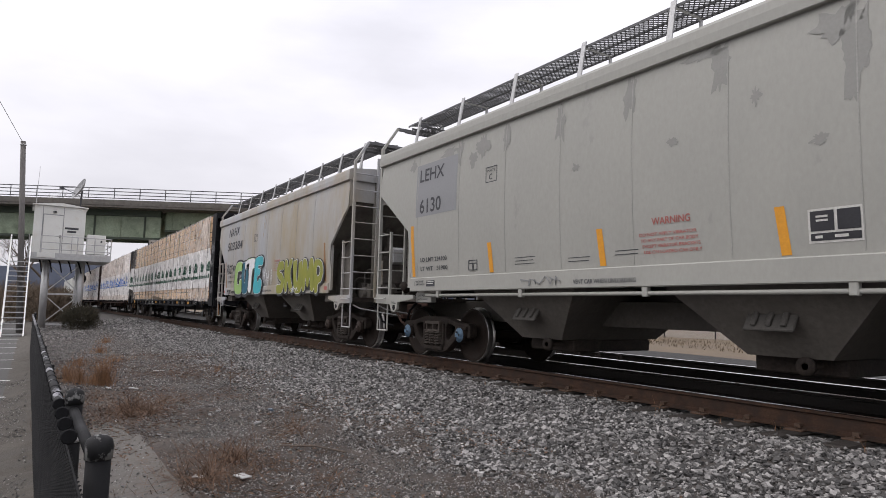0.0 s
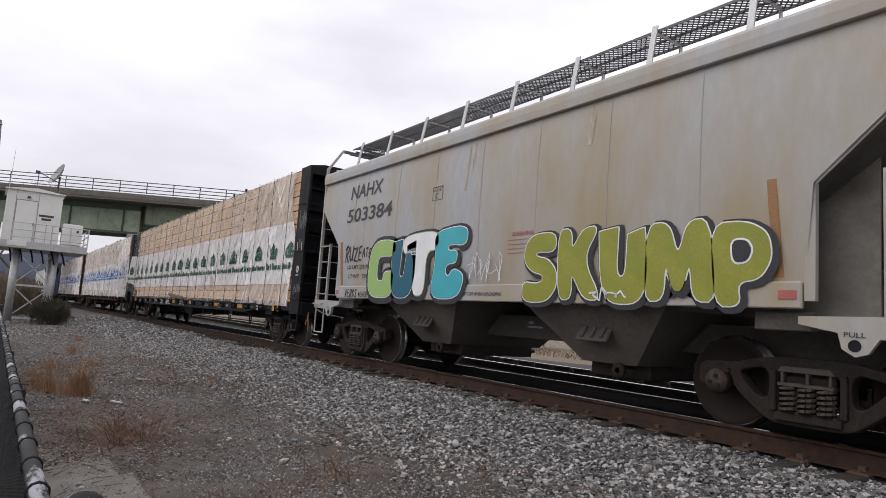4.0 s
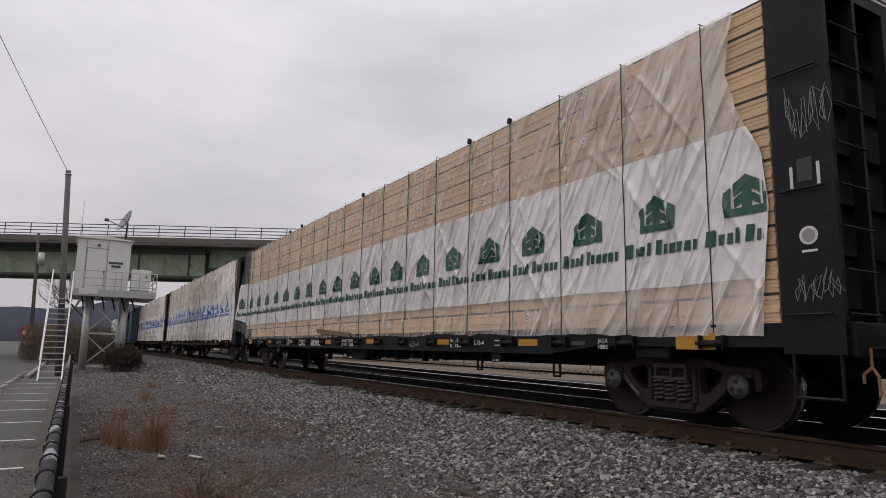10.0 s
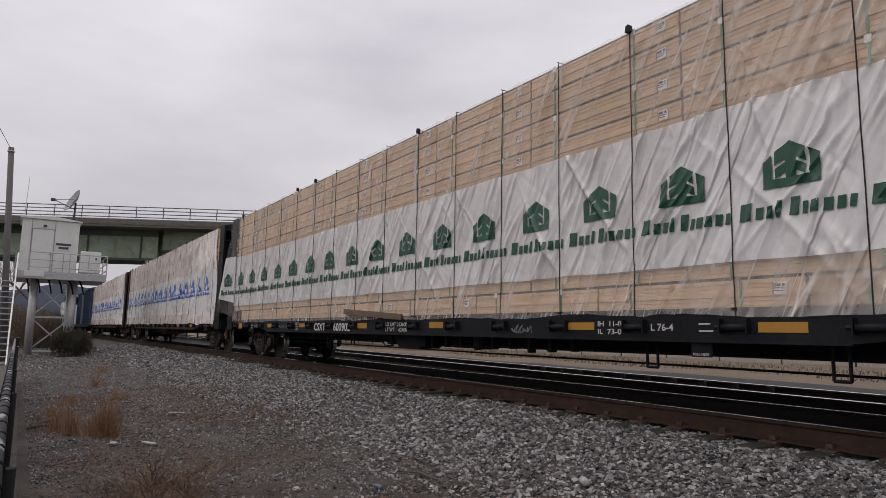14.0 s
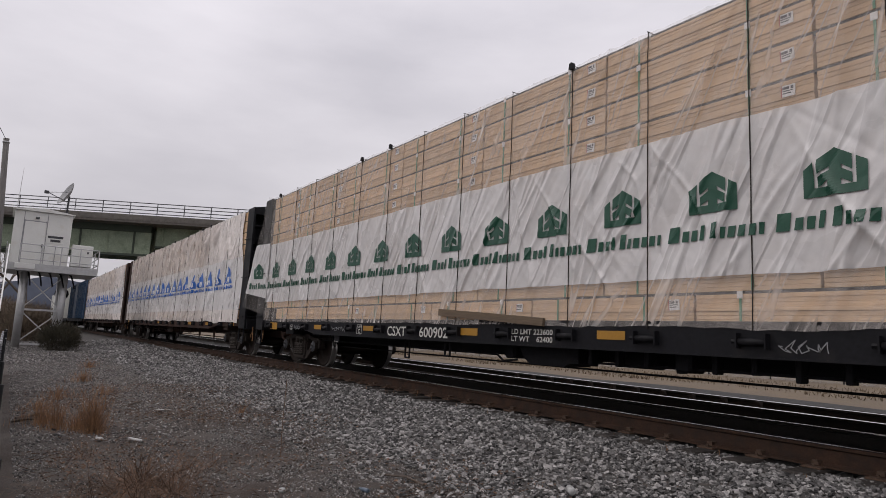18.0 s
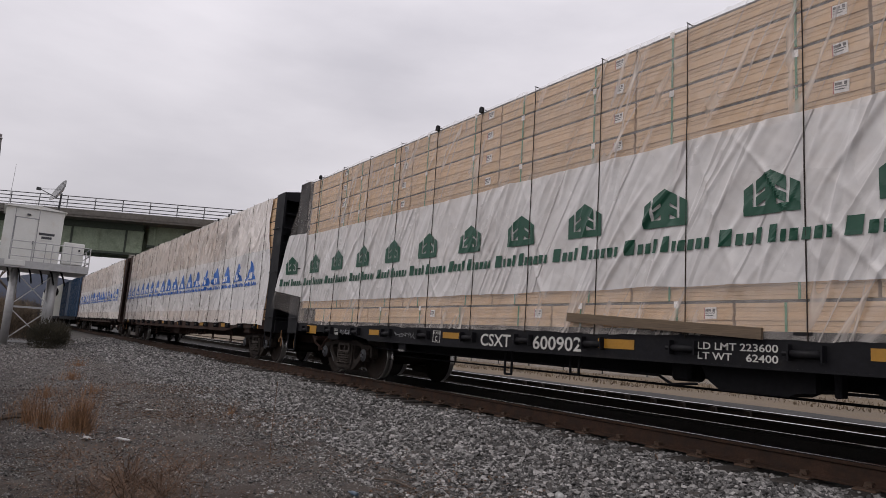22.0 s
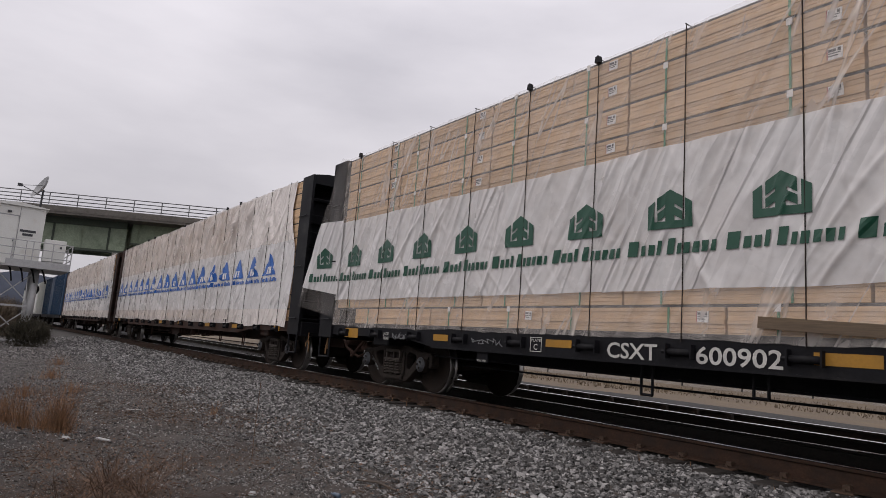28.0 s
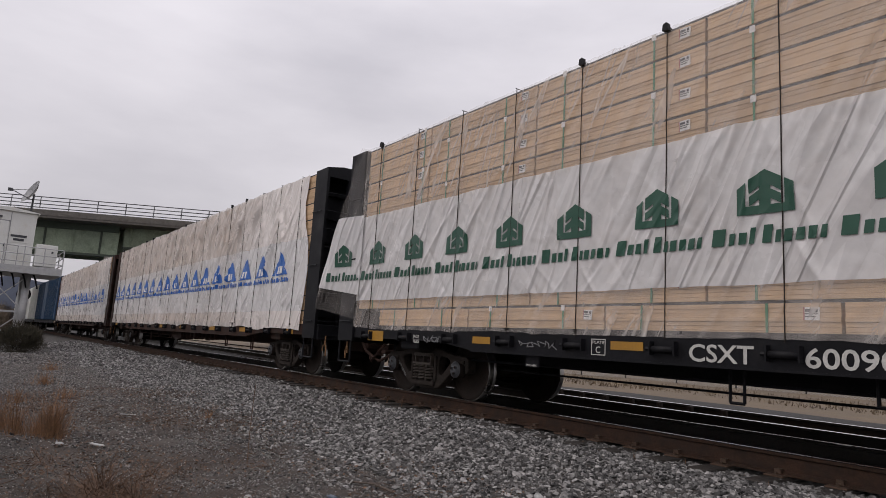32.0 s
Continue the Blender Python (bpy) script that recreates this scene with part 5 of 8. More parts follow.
def printed(name, shape, x, z, seed, material, parent, label="", off=0.012):
    v, f = shape
    f = [q for q in f if max(v[i][0] + x - front_edge(z + v[i][1]) for i in q) < 0]
    return meshed(name, [(x + a, film_y(x + a, z + b, seed) - off, z + b) for a, b in v], f, material, parent, label)


LEVELS = (1.06, 1.375, 1.70, 2.03, 2.36, 2.68, 3.01, 3.345, 3.71, 4.06, 4.35)
LAYERS = 10


def bundle_mesh(length, tall):
    """A strapped package of sawn boards: thin boards in courses with small gaps."""
    bm = bmesh.new()
    rng = random.Random(5)
    n = 7
    h = (tall - 0.03) / n
    prof = [(0.6, 0.0)]
    for k in range(n):
        d = -0.03 + rng.uniform(-0.006, 0.006)
        e = d + rng.uniform(0.001, 0.008)
        prof += [(e, k * h), (d, k * h + 0.0022), (d, (k + 1) * h - 0.0022), (e, (k + 1) * h)]
    prof.append((0.6, n * h))
    ends = [[bm.verts.new((x, y, z)) for y, z in prof] for x in (-length / 2, length / 2)]
    for i in range(len(prof)):
        j = (i + 1) % len(prof)
        bm.faces.new((ends[0][i], ends[0][j], ends[1][j], ends[1][i]))
    bm.faces.new(ends[0][::-1])
    bm.faces.new(ends[1])
    bmesh.ops.recalc_face_normals(bm, faces=bm.faces)
    me = bpy.data.meshes.new("lumber_block")
    bm.normal_update()
    bm.to_mesh(me)
    bm.free()
    me.materials.append(M_WOOD)
    return me


def label_mesh():
    """A paper label with lines of print too small to read."""
    bm = boxed(-0.065, 0.065, -0.006, 0.0, -0.055, 0.055)
    n0 = len(bm.faces)
    for x0, x1, z0, z1 in ((-0.05, 0.01, 0.015, 0.04), (-0.05, 0.05, -0.005, 0.004), (-0.05, 0.03, -0.028, -0.018), (0.025, 0.05, 0.012, 0.042)):
        box(bm, x0, x1, -0.008, -0.006, z0, z1)
    n1 = len(bm.faces)
    box(bm, -0.065, -0.055, -0.008, -0.006, -0.055, 0.055)
    bm.faces.ensure_lookup_table()
    for k, f in enumerate(bm.faces):
        f.material_index = 0 if k < n0 else 1 if k < n1 else 2
    me = bpy.data.meshes.new("paper_label")
    bm.to_mesh(me)
    bm.free()
    for m in (M_LABEL, M_STENCIL, M_REDSTENCIL):
        me.materials.append(m)
    return me


LABEL = label_mesh()


def lumber_load(cx, kind, label, seed, near=True):
    load = rolling_thing("lumber_load", cx, label, "lumber", "wrapped lumber loads")
    length = 2.43 if near else 4.86
    n = 9 if near else 5
    start = LOAD0 + (-0.45 if near else -1.45)
    part("far_side_stack", boxed(LOAD0, LOAD1, 0.12, 1.40, 1.06, 4.35), M_WOOD, load)
    sizes = {}
    for j in range(LAYERS):
        for i in range(n):
            shift = 1.2 if near and j < 1 else 0.0
            a, b = max(start + length * i + shift, LOAD0), min(start + length * (i + 1) + shift, LOAD1 - 0.06)
            if b - a < 0.3:
                continue
            k, foot, tall = round(b - a, 2), LEVELS[j], LEVELS[j + 1] - LEVELS[j]
            if (k, tall) not in sizes:
                sizes[k, tall] = bundle_mesh(k - 0.03, tall)
            o = new("lumber_block", sizes[k, tall])
            o.parent, o.location = load, ((a + b) / 2, SIDE_Y + 0.03, foot)
            if near:
                zc = foot + tall * 0.45
                if b < LOAD1 - 0.5 and ((i + 2 * j) % 5 or j > 5):
                    q = new("paper_label", LABEL)
                    q.parent, q.matrix_basis = load, pose(b - 0.24, SIDE_Y - 0.006, zc + 0.05, 0, (7 * i + 13 * j) % 9 - 4)
                for u in (0.48, 1.80):
                    if a + u < b:
                        part("plastic_strap", boxed(a + u, a + u + 0.022, SIDE_Y - 0.010, SIDE_Y - 0.004, foot, foot + tall - 0.03), M_GREENSTRAP, load)
                        if (i + j) % 2:
                            part("strap_clip", boxed(a + u - 0.02, a + u + 0.036, SIDE_Y - 0.014, SIDE_Y - 0.008, zc + 0.1, zc + 0.17), M_LABEL, load)
        st = boxed(LOAD0, LOAD1 - 0.06, SIDE_Y + 0.008, SIDE_Y + 0.5, LEVELS[j + 1] - 0.034, LEVELS[j + 1] - 0.002)
        part("spacer_strip", st, M_SPACER, load)
    for x, top in ((LOAD0 - 0.05, 3.2), (LOAD1 - 0.055, 3.3)):
        part("end_board", boxed(x, x + 0.05, SIDE_Y - 0.02, SIDE_Y + 0.07, 1.06, top, 0.004), M_OLDPLANK, load, "upright brown board at the stack's end")
    x0, x1 = LOAD0 - 0.05, LOAD1 - 0.30
    band0, band1 = (1.52, 3.06) if kind == "green" else (1.36, 2.96)
    nx = 1500 if near else 420
    clear = M_FILM if kind == "green" else M_MILKYFILM
    wob = lambda x, a: 0.02 * noise.noise(Vector((x * 1.3, a, seed)))
    lo = (lambda x: 1.02 + 0.06 * noise.noise(Vector((x * 0.8, 1, seed))) + 0.02 * noise.noise(Vector((x * 4, 1, seed))) - 0.05 * max(0.0, (x - 6) / 4)) if kind == "green" else (lambda x: 0.97 + 0.09 * noise.noise(Vector((x * 0.8, 1, seed))))
    sheet("lower_wrap", x0, x1 + 0.2, lo, lambda x: band0 + wob(x, 3), nx, 18 if near else 8, seed, clear, load, "clear plastic wrap over boards")
    sheet("printed_wrap", x0, x1 + 0.30, lambda x: band0 + wob(x, 3), lambda x: band1 + wob(x, 7), nx, 54 if near else 24, seed, M_FILMBAND, load, "white printed plastic wrap")
    sheet("upper_wrap", x0, x1 + 0.12, lambda x: band1 + wob(x, 7), lambda x: 4.352 + 0.02 * ridge(x * 1.2, seed, 2), nx, 44 if near else 18, seed, clear, load, "clear creased plastic wrap over boards")
    # wrap over the top
    verts = [(x0 + (x1 - x0) * i / 60, y, 4.364 + 0.012 * noise.noise(Vector((i * 0.9, y * 3, seed)))) for i in range(61) for y in (SIDE_Y + 0.03, -0.7, 0.0, 0.7, 1.40)]
    faces = [(i * 5 + j, i * 5 + 5 + j, i * 5 + 6 + j, i * 5 + j + 1) for i in range(60) for j in range(4)]
    meshed("top_wrap", verts, faces, M_FILM, load, "", True)
    for x in STRAPS:
        if x > x1:
            continue
        bm = bmesh.new()
        zs = np.linspace(1.0, 4.38, 14)
        for a, b in zip(zs, zs[1:]):
            rod(bm, (x, film_y(x, a, seed) - 0.008, a), (x, film_y(x, b, seed) - 0.008, b), 0.006, 5)
        rod(bm, (x, SIDE_Y - 0.05, 4.38), (x, 1.4, 4.41), 0.006, 5)
        part("tie_down_cable", bm, M_TRUCK, load)
        if round(x * 7) % 3 == 0:
            part("corner_guard", slab(bmesh.new(), [(x - 0.04, 4.33), (x + 0.038, 4.32), (x + 0.03, 4.40), (x + 0.008, 4.415), (x - 0.03, 4.40)], SIDE_Y - 0.07, SIDE_Y - 0.02), M_BLACKSTEEL, load)
    pitch = 1.140
    if kind == "green":
        k = 0
        x = -10.12
        while x < x1 + 0.1:
            printed("house_mark", HOUSE, x, 2.36, seed, M_GREENPRINT, load, "green printed gable mark")
            tagged(printed("name_bar", BARS_A, x, 2.33, seed, M_GREENPRINT, load, "green printed lettering bars"), kind="stuff")
            x += pitch
    else:
        x = -10.22
        while x < x1 - 0.2:
            printed("triangle_mark", TRIANGLE, x, 2.43, seed, M_BLUEPRINT, load, "blue printed triangle mark")
            for a in (-0.11, 0.06):
                printed("white_letter_bar", LETTER_BAR, x + a, 2.30, seed, M_LABEL, load, "white letter shape in the triangle", 0.016)
            tagged(printed("name_bar", BARS_B, x, 2.42, seed, M_BLUEPRINT, load, "blue printed lettering bars"), kind="stuff")
            x += pitch
    return load


flat_a = centerbeam(-33.22, M_BLACKSTEEL, "black steel centre-beam flat car under wrapped lumber")
lumber_load(-33.22, "green", "stacked lumber in clear wrap with a white green-printed band", 1.0)
flat_b = centerbeam(-56.85, M_BROWNSTEEL, "rusty brown centre-beam flat car under wrapped lumber", ends=M_BLACKSTEEL)
lumber_load(-56.85, "blue", "stacked lumber in creased white wrap printed in blue", 7.0, near=False)
flat_c = centerbeam(-80.48, M_BROWNSTEEL, "brown centre-beam flat car far along the train")
lumber_load(-80.48, "blue", "wrapped lumber with blue print on a far flat car", 13.0, near=False)


# ---- box cars at the far end of the train ----
def boxcar(cx, half, paint, label):
    car = rolling_thing("boxcar", cx, label, "railcar", "cars of the train")
    part("body", boxed(-half, half, -1.5, 1.5, 1.0, 4.5, 0.05), paint, car)
    bm = slab(bmesh.new(), [(-1.5, 4.50), (1.5, 4.50), (0, 4.72)], -half, half)
    for v in bm.verts:
        v.co.x, v.co.y = v.co.y, -v.co.x
    part("roof", bm, paint, car)
    n = int(half * 2 / 0.6)
    for k in range(n):
        x = -half + 0.3 + 0.6 * k
        if abs(x) > 1.4:
            part("side_rib", boxed(x - 0.06, x + 0.06, -1.56, -1.495, 1.05, 4.45), paint, car)
    part("door", boxed(-1.3, 1.3, -1.58, -1.50, 1.05, 4.35, 0.01), paint, car)
    part("side_sill", boxed(-half, half, -1.52, -1.44, 0.75, 1.0), M_BLACKSTEEL, car)
    for e in (-1, 1):
        coupler(car, e * (half - 0.05), e)
        truck(car, e * (half - 1.9))
    return car


boxcar(-100.8, 8.2, M_BLUEBOX, "dark blue box car far along the train")
boxcar(-118.4, 8.2, M_SHED, "pale box car at the far end of the train")
boxcar(-136.0, 8.2, M_SHED, "pale box car at the far end of the train")


# ---- chain link fence beside the parking lot ----
FENCE_Y = -7.14
fence = tagged(empty("chain_link_fence", 0, FENCE_Y, -0.75), "low black vinyl chain link fence with worn top rail", "fence")
FTOP = 1.20
for x in (0.9, -0.32, -20.4):
    bm = rod(bmesh.new(), (x, 0.06, 0), (x, 0.06, FTOP - 0.01), 0.036, 14)
    part("terminal_post", bm, M_BLACKVINYL, fence)
    bm = lathe(bmesh.new(), [(0.040, FTOP - 0.04), (0.041, FTOP), (0.036, FTOP + 0.018), (0.02, FTOP + 0.03), (0.0, FTOP + 0.034)], 16, "z")
    for v in bm.verts:
        v.co += Vector((x, 0.06, 0))
    part("post_cap", bm, M_WORNCAP, fence, "worn domed post cap")
    for z in (0.2, 0.6, 1.0):
        q = part("tension_band", lathe(bmesh.new(), [(0.037, -0.011), (0.041, -0.011), (0.041, 0.011), (0.037, 0.011)], 14, "z"), M_GALV, fence)
        q.location = (x, 0.06, z)
for k in range(8):
    part("line_post", rod(bmesh.new(), (-2.7 - 2.4 * k, 0.03, 0), (-2.7 - 2.4 * k, 0.03, FTOP - 0.06), 0.024, 10), M_BLACKVINYL, fence)
for k in range(40):
    q = part("wire_tie", lathe(bmesh.new(), [(0.0235, -0.004), (0.028, 0.0), (0.0235, 0.004)], 10, "z"), M_BLACKVINYL, fence)
    q.matrix_basis = pose(0.5 - 0.28 * k, 0, FTOP - 0.04, 0, 90)
part("notice_plate", boxed(0.56, 0.82, 0.010, 0.016, 0.72, 1.06, 0.003), M_SIDING, fence, "white notice plate wired to the fence")
part("notice_frame", boxed(0.60, 0.78, 0.006, 0.0095, 0.78, 1.00), M_GREYPATCH, fence)
part("top_rail", rod(bmesh.new(), (-0.36, 0, FTOP - 0.04), (-20.4, 0, FTOP - 0.04), 0.022, 12), M_WORNRAIL, fence)
part("top_rail", rod(bmesh.new(), (0.9, 0.06, FTOP - 0.07), (-0.32, 0.06, FTOP - 0.07), 0.021, 12), M_BLACKVINYL, fence)


def chain_link(x0, x1, z0, z1, pitch, r, seg=3):
    """Zigzag wires of a chain link fabric in the plane y = 0."""
    bm = bmesh.new()
    n = int((x1 - x0) / pitch)
    rows_ = int((z1 - z0) / pitch)
    for i in range(n):
        for s in (-1, 1):
            a = x0 + (i + 0.5) * pitch
            p = [(a + s * (pitch / 2 if k % 2 else -pitch / 2) * 1.02, s * r * (1 if k % 2 else -1), z0 + k * pitch / 2 * 2 * 0.5) for k in range(rows_ * 2 + 1)]
            pipe(bm, p, r, seg)
    return bm


ob = part("fabric", chain_link(-20.4, 1.6, 0.02, FTOP - 0.05, 0.048, 0.0034), M_BLACKVINYL, fence, "black vinyl coated chain link fabric")
tagged(ob, kind="stuff")

# ---- equipment tower ----
tower = tagged(empty("equipment_tower", -37.6, -5.6, -0.55), "white equipment shed on a steel platform beside the track", "tower")
TX, TY, TZ = -37.6, -5.6, -0.55


def tp(x, y, z):
    return (x - TX, y - TY, z - TZ)


for x in (-36.5, -38.9):
    for y in (-6.62, -5.0):
        part("leg", rod(bmesh.new(), (x - TX, y - TY, 0), (x - TX, y - TY, 3.55), 0.165, 14), M_GALV, tower)
bm = bmesh.new()
for z0, z1 in ((0.2, 1.7), (1.8, 3.4)):
    bar(bm, tp(-36.45, -6.62, TZ + z0), tp(-36.45, -5.0, TZ + z1), 0.05, 0.05)
    bar(bm, tp(-36.45, -6.62, TZ + z1), tp(-36.45, -5.0, TZ + z0), 0.05, 0.05)
part("cross_brace", bm, M_GALV, tower)
for z in (0.15, 1.75):
    part("girt", bar(bmesh.new(), tp(-36.45, -6.62, TZ + z), tp(-36.45, -5.0, TZ + z), 0.07, 0.09), M_GALV, tower)
part("platform", boxed(-39.4 - TX, -35.6 - TX, -7.5 - TY, -3.7 - TY, 3.52, 3.72), M_GALV, tower)
shed = part("shed", boxed(-39.2 - TX, -36.3 - TX, -7.35 - TY, -4.98 - TY, 3.72, 6.40, 0.02), M_SHED, tower, "white painted equipment shed")
bm = slab(bmesh.new(), [(-7.45 - TY, 6.40), (-4.88 - TY, 6.40), (-4.88 - TY, 6.44), (-6.1 - TY, 6.58), (-7.45 - TY, 6.44)], 0, 1)
for v in bm.verts:
    v.co = Vector(((-36.2 if v.co.y < 0.5 else -39.3) - TX, v.co.x, v.co.z))
bmesh.ops.recalc_face_normals(bm, faces=bm.faces)
part("roof", bm, M_SHED, tower)
part("door", boxed(-36.3 - TX, -36.26 - TX, -6.9 - TY, -6.05 - TY, 3.8, 5.9, 0.008), M_SHED, shed)
part("sign", boxed(-36.3 - TX, -36.28 - TX, -5.95 - TY, -5.2 - TY, 4.95, 5.35), M_SHED, shed)
part("cabinet", boxed(-36.9 - TX, -36.2 - TX, -4.85 - TY, -3.95 - TY, 3.95, 5.0, 0.02), M_SHED, tower, "pale grey wall cabinet")

# stair up to the platform
bm = bmesh.new()
stair = tagged(empty("steel_stair", -31.6, -7.8, -0.9), "steep white steel stair leaning on the platform", "stairs")
A, Bq = Vector((0, 0, 0.0)), Vector((-4.0, 0, 4.1))
for y in (-0.42, 0.42):
    part("stringer", bar(bmesh.new(), (0, y, 0), (-4.0, y, 4.1), 0.05, 0.20), M_WHITEPAINT, stair)
    part("handrail", pipe(bmesh.new(), [(-0.2, y, 0.9), (-4.0, y, 5.0), (-4.4, y, 5.0)], 0.03, 6), M_WHITEPAINT, stair)
for k in range(16):
    f = (k + 0.7) / 16.5
    part("tread", boxed(-4.0 * f - 0.12, -4.0 * f + 0.12, -0.40, 0.40, 4.1 * f - 0.02, 4.1 * f + 0.02), M_GALV, stair)

# utility pole
pole = tagged(empty("utility_pole", -35.2, -7.55, -0.85), "weathered wooden utility pole with an overhead wire", "pole")
part("shaft", rod(bmesh.new(), (0, 0, 0), (0, -0.52, 9.71), 0.15, 12, 0.115), M_POLE, pole)

# bush at the track's edge
def clump(bm, rng, cx, cy, cz, rx, rz, n, size, thin=0.16):
    for _ in range(n):
        a, u, r = rng.uniform(0, 6.283), rng.uniform(0.02, 1), rng.uniform(0.35, 1.0) ** 0.5
        p = Vector((cx + rx * r * math.cos(a) * math.sqrt(1 - (u - 0.3) ** 2), cy + rx * r * math.sin(a) * math.sqrt(1 - (u - 0.3) ** 2), cz + rz * u * r))
        d = Vector((rng.gauss(0, 0.6), rng.gauss(0, 0.6), 1)).normalized() * size * rng.uniform(0.6, 1.4)
        w = Vector((rng.gauss(0, 1), rng.gauss(0, 1), rng.gauss(0, 0.4))).normalized() * size * thin
        bm.faces.new([bm.verts.new(q) for q in (p - w, p + w, p + d + w * 0.3, p + d - w * 0.3)])


bush = tagged(empty("bush", -33.8, -5.04, -0.6), "round dark green evergreen bush beside the tower", "bush")
rng = random.Random(4)
bm = bmesh.new()
for _ in range(8000):
    out_ = Vector((rng.gauss(0, 1), rng.gauss(0, 1), rng.gauss(0.15, 0.9))).normalized()
    r = rng.uniform(0.15, 1.0) ** 0.4 * (0.85 + 0.35 * noise.noise(out_ * 2.2))
    p = Vector((1.0 * out_.x * r, 1.0 * out_.y * r, max(0.56 + 0.78 * out_.z * r, 0.03)))
    d = (out_ * 0.6 + Vector((rng.gauss(0, 0.4), rng.gauss(0, 0.4), 0.8))).normalized() * rng.uniform(0.07, 0.20)
    w = Vector((rng.gauss(0, 1), rng.gauss(0, 1), 0)).normalized() * 0.014
    bm.faces.new([bm.verts.new(q) for q in (p - w, p + w, p + d)])
tagged(part("foliage", bm, M_BUSH, bush), kind="stuff")

# ---- highway bridge ----
BD = Vector((0.48, 0.877, 0))
BP = Vector((-68.9, -5.5, 0))


def bp(u, w, z):
    """A point u metres along the bridge, w metres behind its near face."""
    q = BP + BD * u + Vector((-BD.y, BD.x, 0)) * w
    return (q.x, q.y, z)


bridge = tagged(empty("highway_bridge"), "green steel girder highway bridge over the tracks", "bridge")


def bridge_bar(name, u0, u1, w, width, z0, z1, material, label=""):
    return part(name, bar(bmesh.new(), bp(u0, w, (z0 + z1) / 2), bp(u1, w, (z0 + z1) / 2), width, z1 - z0), material, bridge, label)


JOINT = 9.5
bridge_bar("girder", -90, JOINT, 0.9, 0.06, 7.0, 9.9, M_GREENSTEEL, "pale green plate girder")
bridge_bar("girder_flange", -90, JOINT, 0.9, 0.45, 7.0, 7.22, M_DARKGREENSHADE)
# tall dark upper flange stands in for the shade band under the deck
bridge_bar("girder_flange", -90, JOINT, 0.9, 0.5, 9.3, 9.9, M_DARKGREENSHADE)
bridge_bar("girder", JOINT + 0.3, 120, 1.3, 0.06, 7.9, 9.9, M_GREENSTEEL, "dark green plate girder")
bridge_bar("girder_flange", JOINT + 0.3, 120, 1.3, 0.45, 7.9, 8.1, M_DARKGREENSHADE)
bridge_bar("deck", -90, 120, 4.5, 11.0, 9.9, 10.25, M_PAD, "weathered concrete bridge deck")
bridge_bar("parapet", -90, 120, -0.9, 0.3, 10.1, 10.62, M_PAD)
for w in (3.0, 6.0, 9.0):
    bridge_bar("girder", -90, 120, w, 0.06, 7.4, 9.9, M_GREENSTEEL)
for z in (10.80, 11.12, 11.44, 11.76):
    bridge_bar("railing", -90, 120, -0.9, 0.07, z - 0.035, z + 0.035, M_DARKRAIL)
for k in range(70):
    u = -88 + 2.4 * k
    part("railing_post", bar(bmesh.new(), bp(u, -0.9, 10.7), bp(u, -0.9, 11.78), 0.07, 0.07), M_DARKRAIL, bridge)
    if u < JOINT or k % 2:
        part("stiffener", bar(bmesh.new(), bp(u, 0.78 if u < JOINT else 1.18, 7.08 if u < JOINT else 7.98), bp(u, 0.78 if u < JOINT else 1.18, 9.82), 0.18, 0.05), M_GREENSTEEL if k % 2 else M_DARKGREENSHADE, bridge)
for u in (JOINT + 0.1, JOINT - 42, JOINT + 40):
    for w in (0.2, 8.6):
        part("pier", bar(bmesh.new(), bp(u, w, -0.5), bp(u, w, 6.9), 1.1, 1.1), M_CONCRETE, bridge)
    part("pier_cap", bar(bmesh.new(), bp(u, -0.6, 6.4), bp(u, 9.6, 6.4), 1.2, 1.0), M_CONCRETE, bridge)

# ---- far hills ----
verts, faces = [], []
n = 120
for i in range(n + 1):
    a = radians(60 + 240 * i / n)
    r = 1400
    h = 62 + 45 * noise.noise(Vector((i * 0.13, 0, 1))) + 14 * noise.noise(Vector((i * 0.5, 3, 1)))
    verts += [(r * math.cos(a), r * math.sin(a), -5), (r * math.cos(a), r * math.sin(a), max(h, 12)), ((r + 300) * math.cos(a), (r + 300) * math.sin(a), -5)]
for i in range(n):
    k = i * 3
    faces += [(k, k + 3, k + 4, k + 1), (k + 1, k + 4, k + 5, k + 2)]
tagged(meshed("backdrop_hills", verts, faces, M_HILL, None, "", True), "hazy blue wooded hills on the horizon", "hills", kind="structure")


# ---- markings on the cars ----
HY = -1.590


def plate(name, x0, x1, z0, z1, material, car, y=HY, label="", slant=0.0, thick=0.003):
    """A painted or stuck-on flat mark on a car's near side."""
    o = [(x0, z0), (x1, z0), (x1 - slant, z1), (x0 - slant, z1)]
    if HY - 0.012 <= y <= HY + 0.013 and z0 >= 1.43:
        off = 0.004 + max(0.0, HY - y)
        v, f, n = [], [], max(1, int((z1 - z0) / 0.09))
        for k in range(n + 1):
            z = z0 + (z1 - z0) * k / n
            v += [(x0 - slant * k / n, -shell_y(z) - off, z), (x1 - slant * k / n, -shell_y(z) - off, z)]
        return meshed(name, v, [(2 * k, 2 * k + 1, 2 * k + 3, 2 * k + 2) for k in range(n)], material, car, label)
    if HY - 0.012 <= y <= HY + 0.013:
        y += 0.012
    return part(name, slab(bmesh.new(), o, y - thick, y), material, car, label)


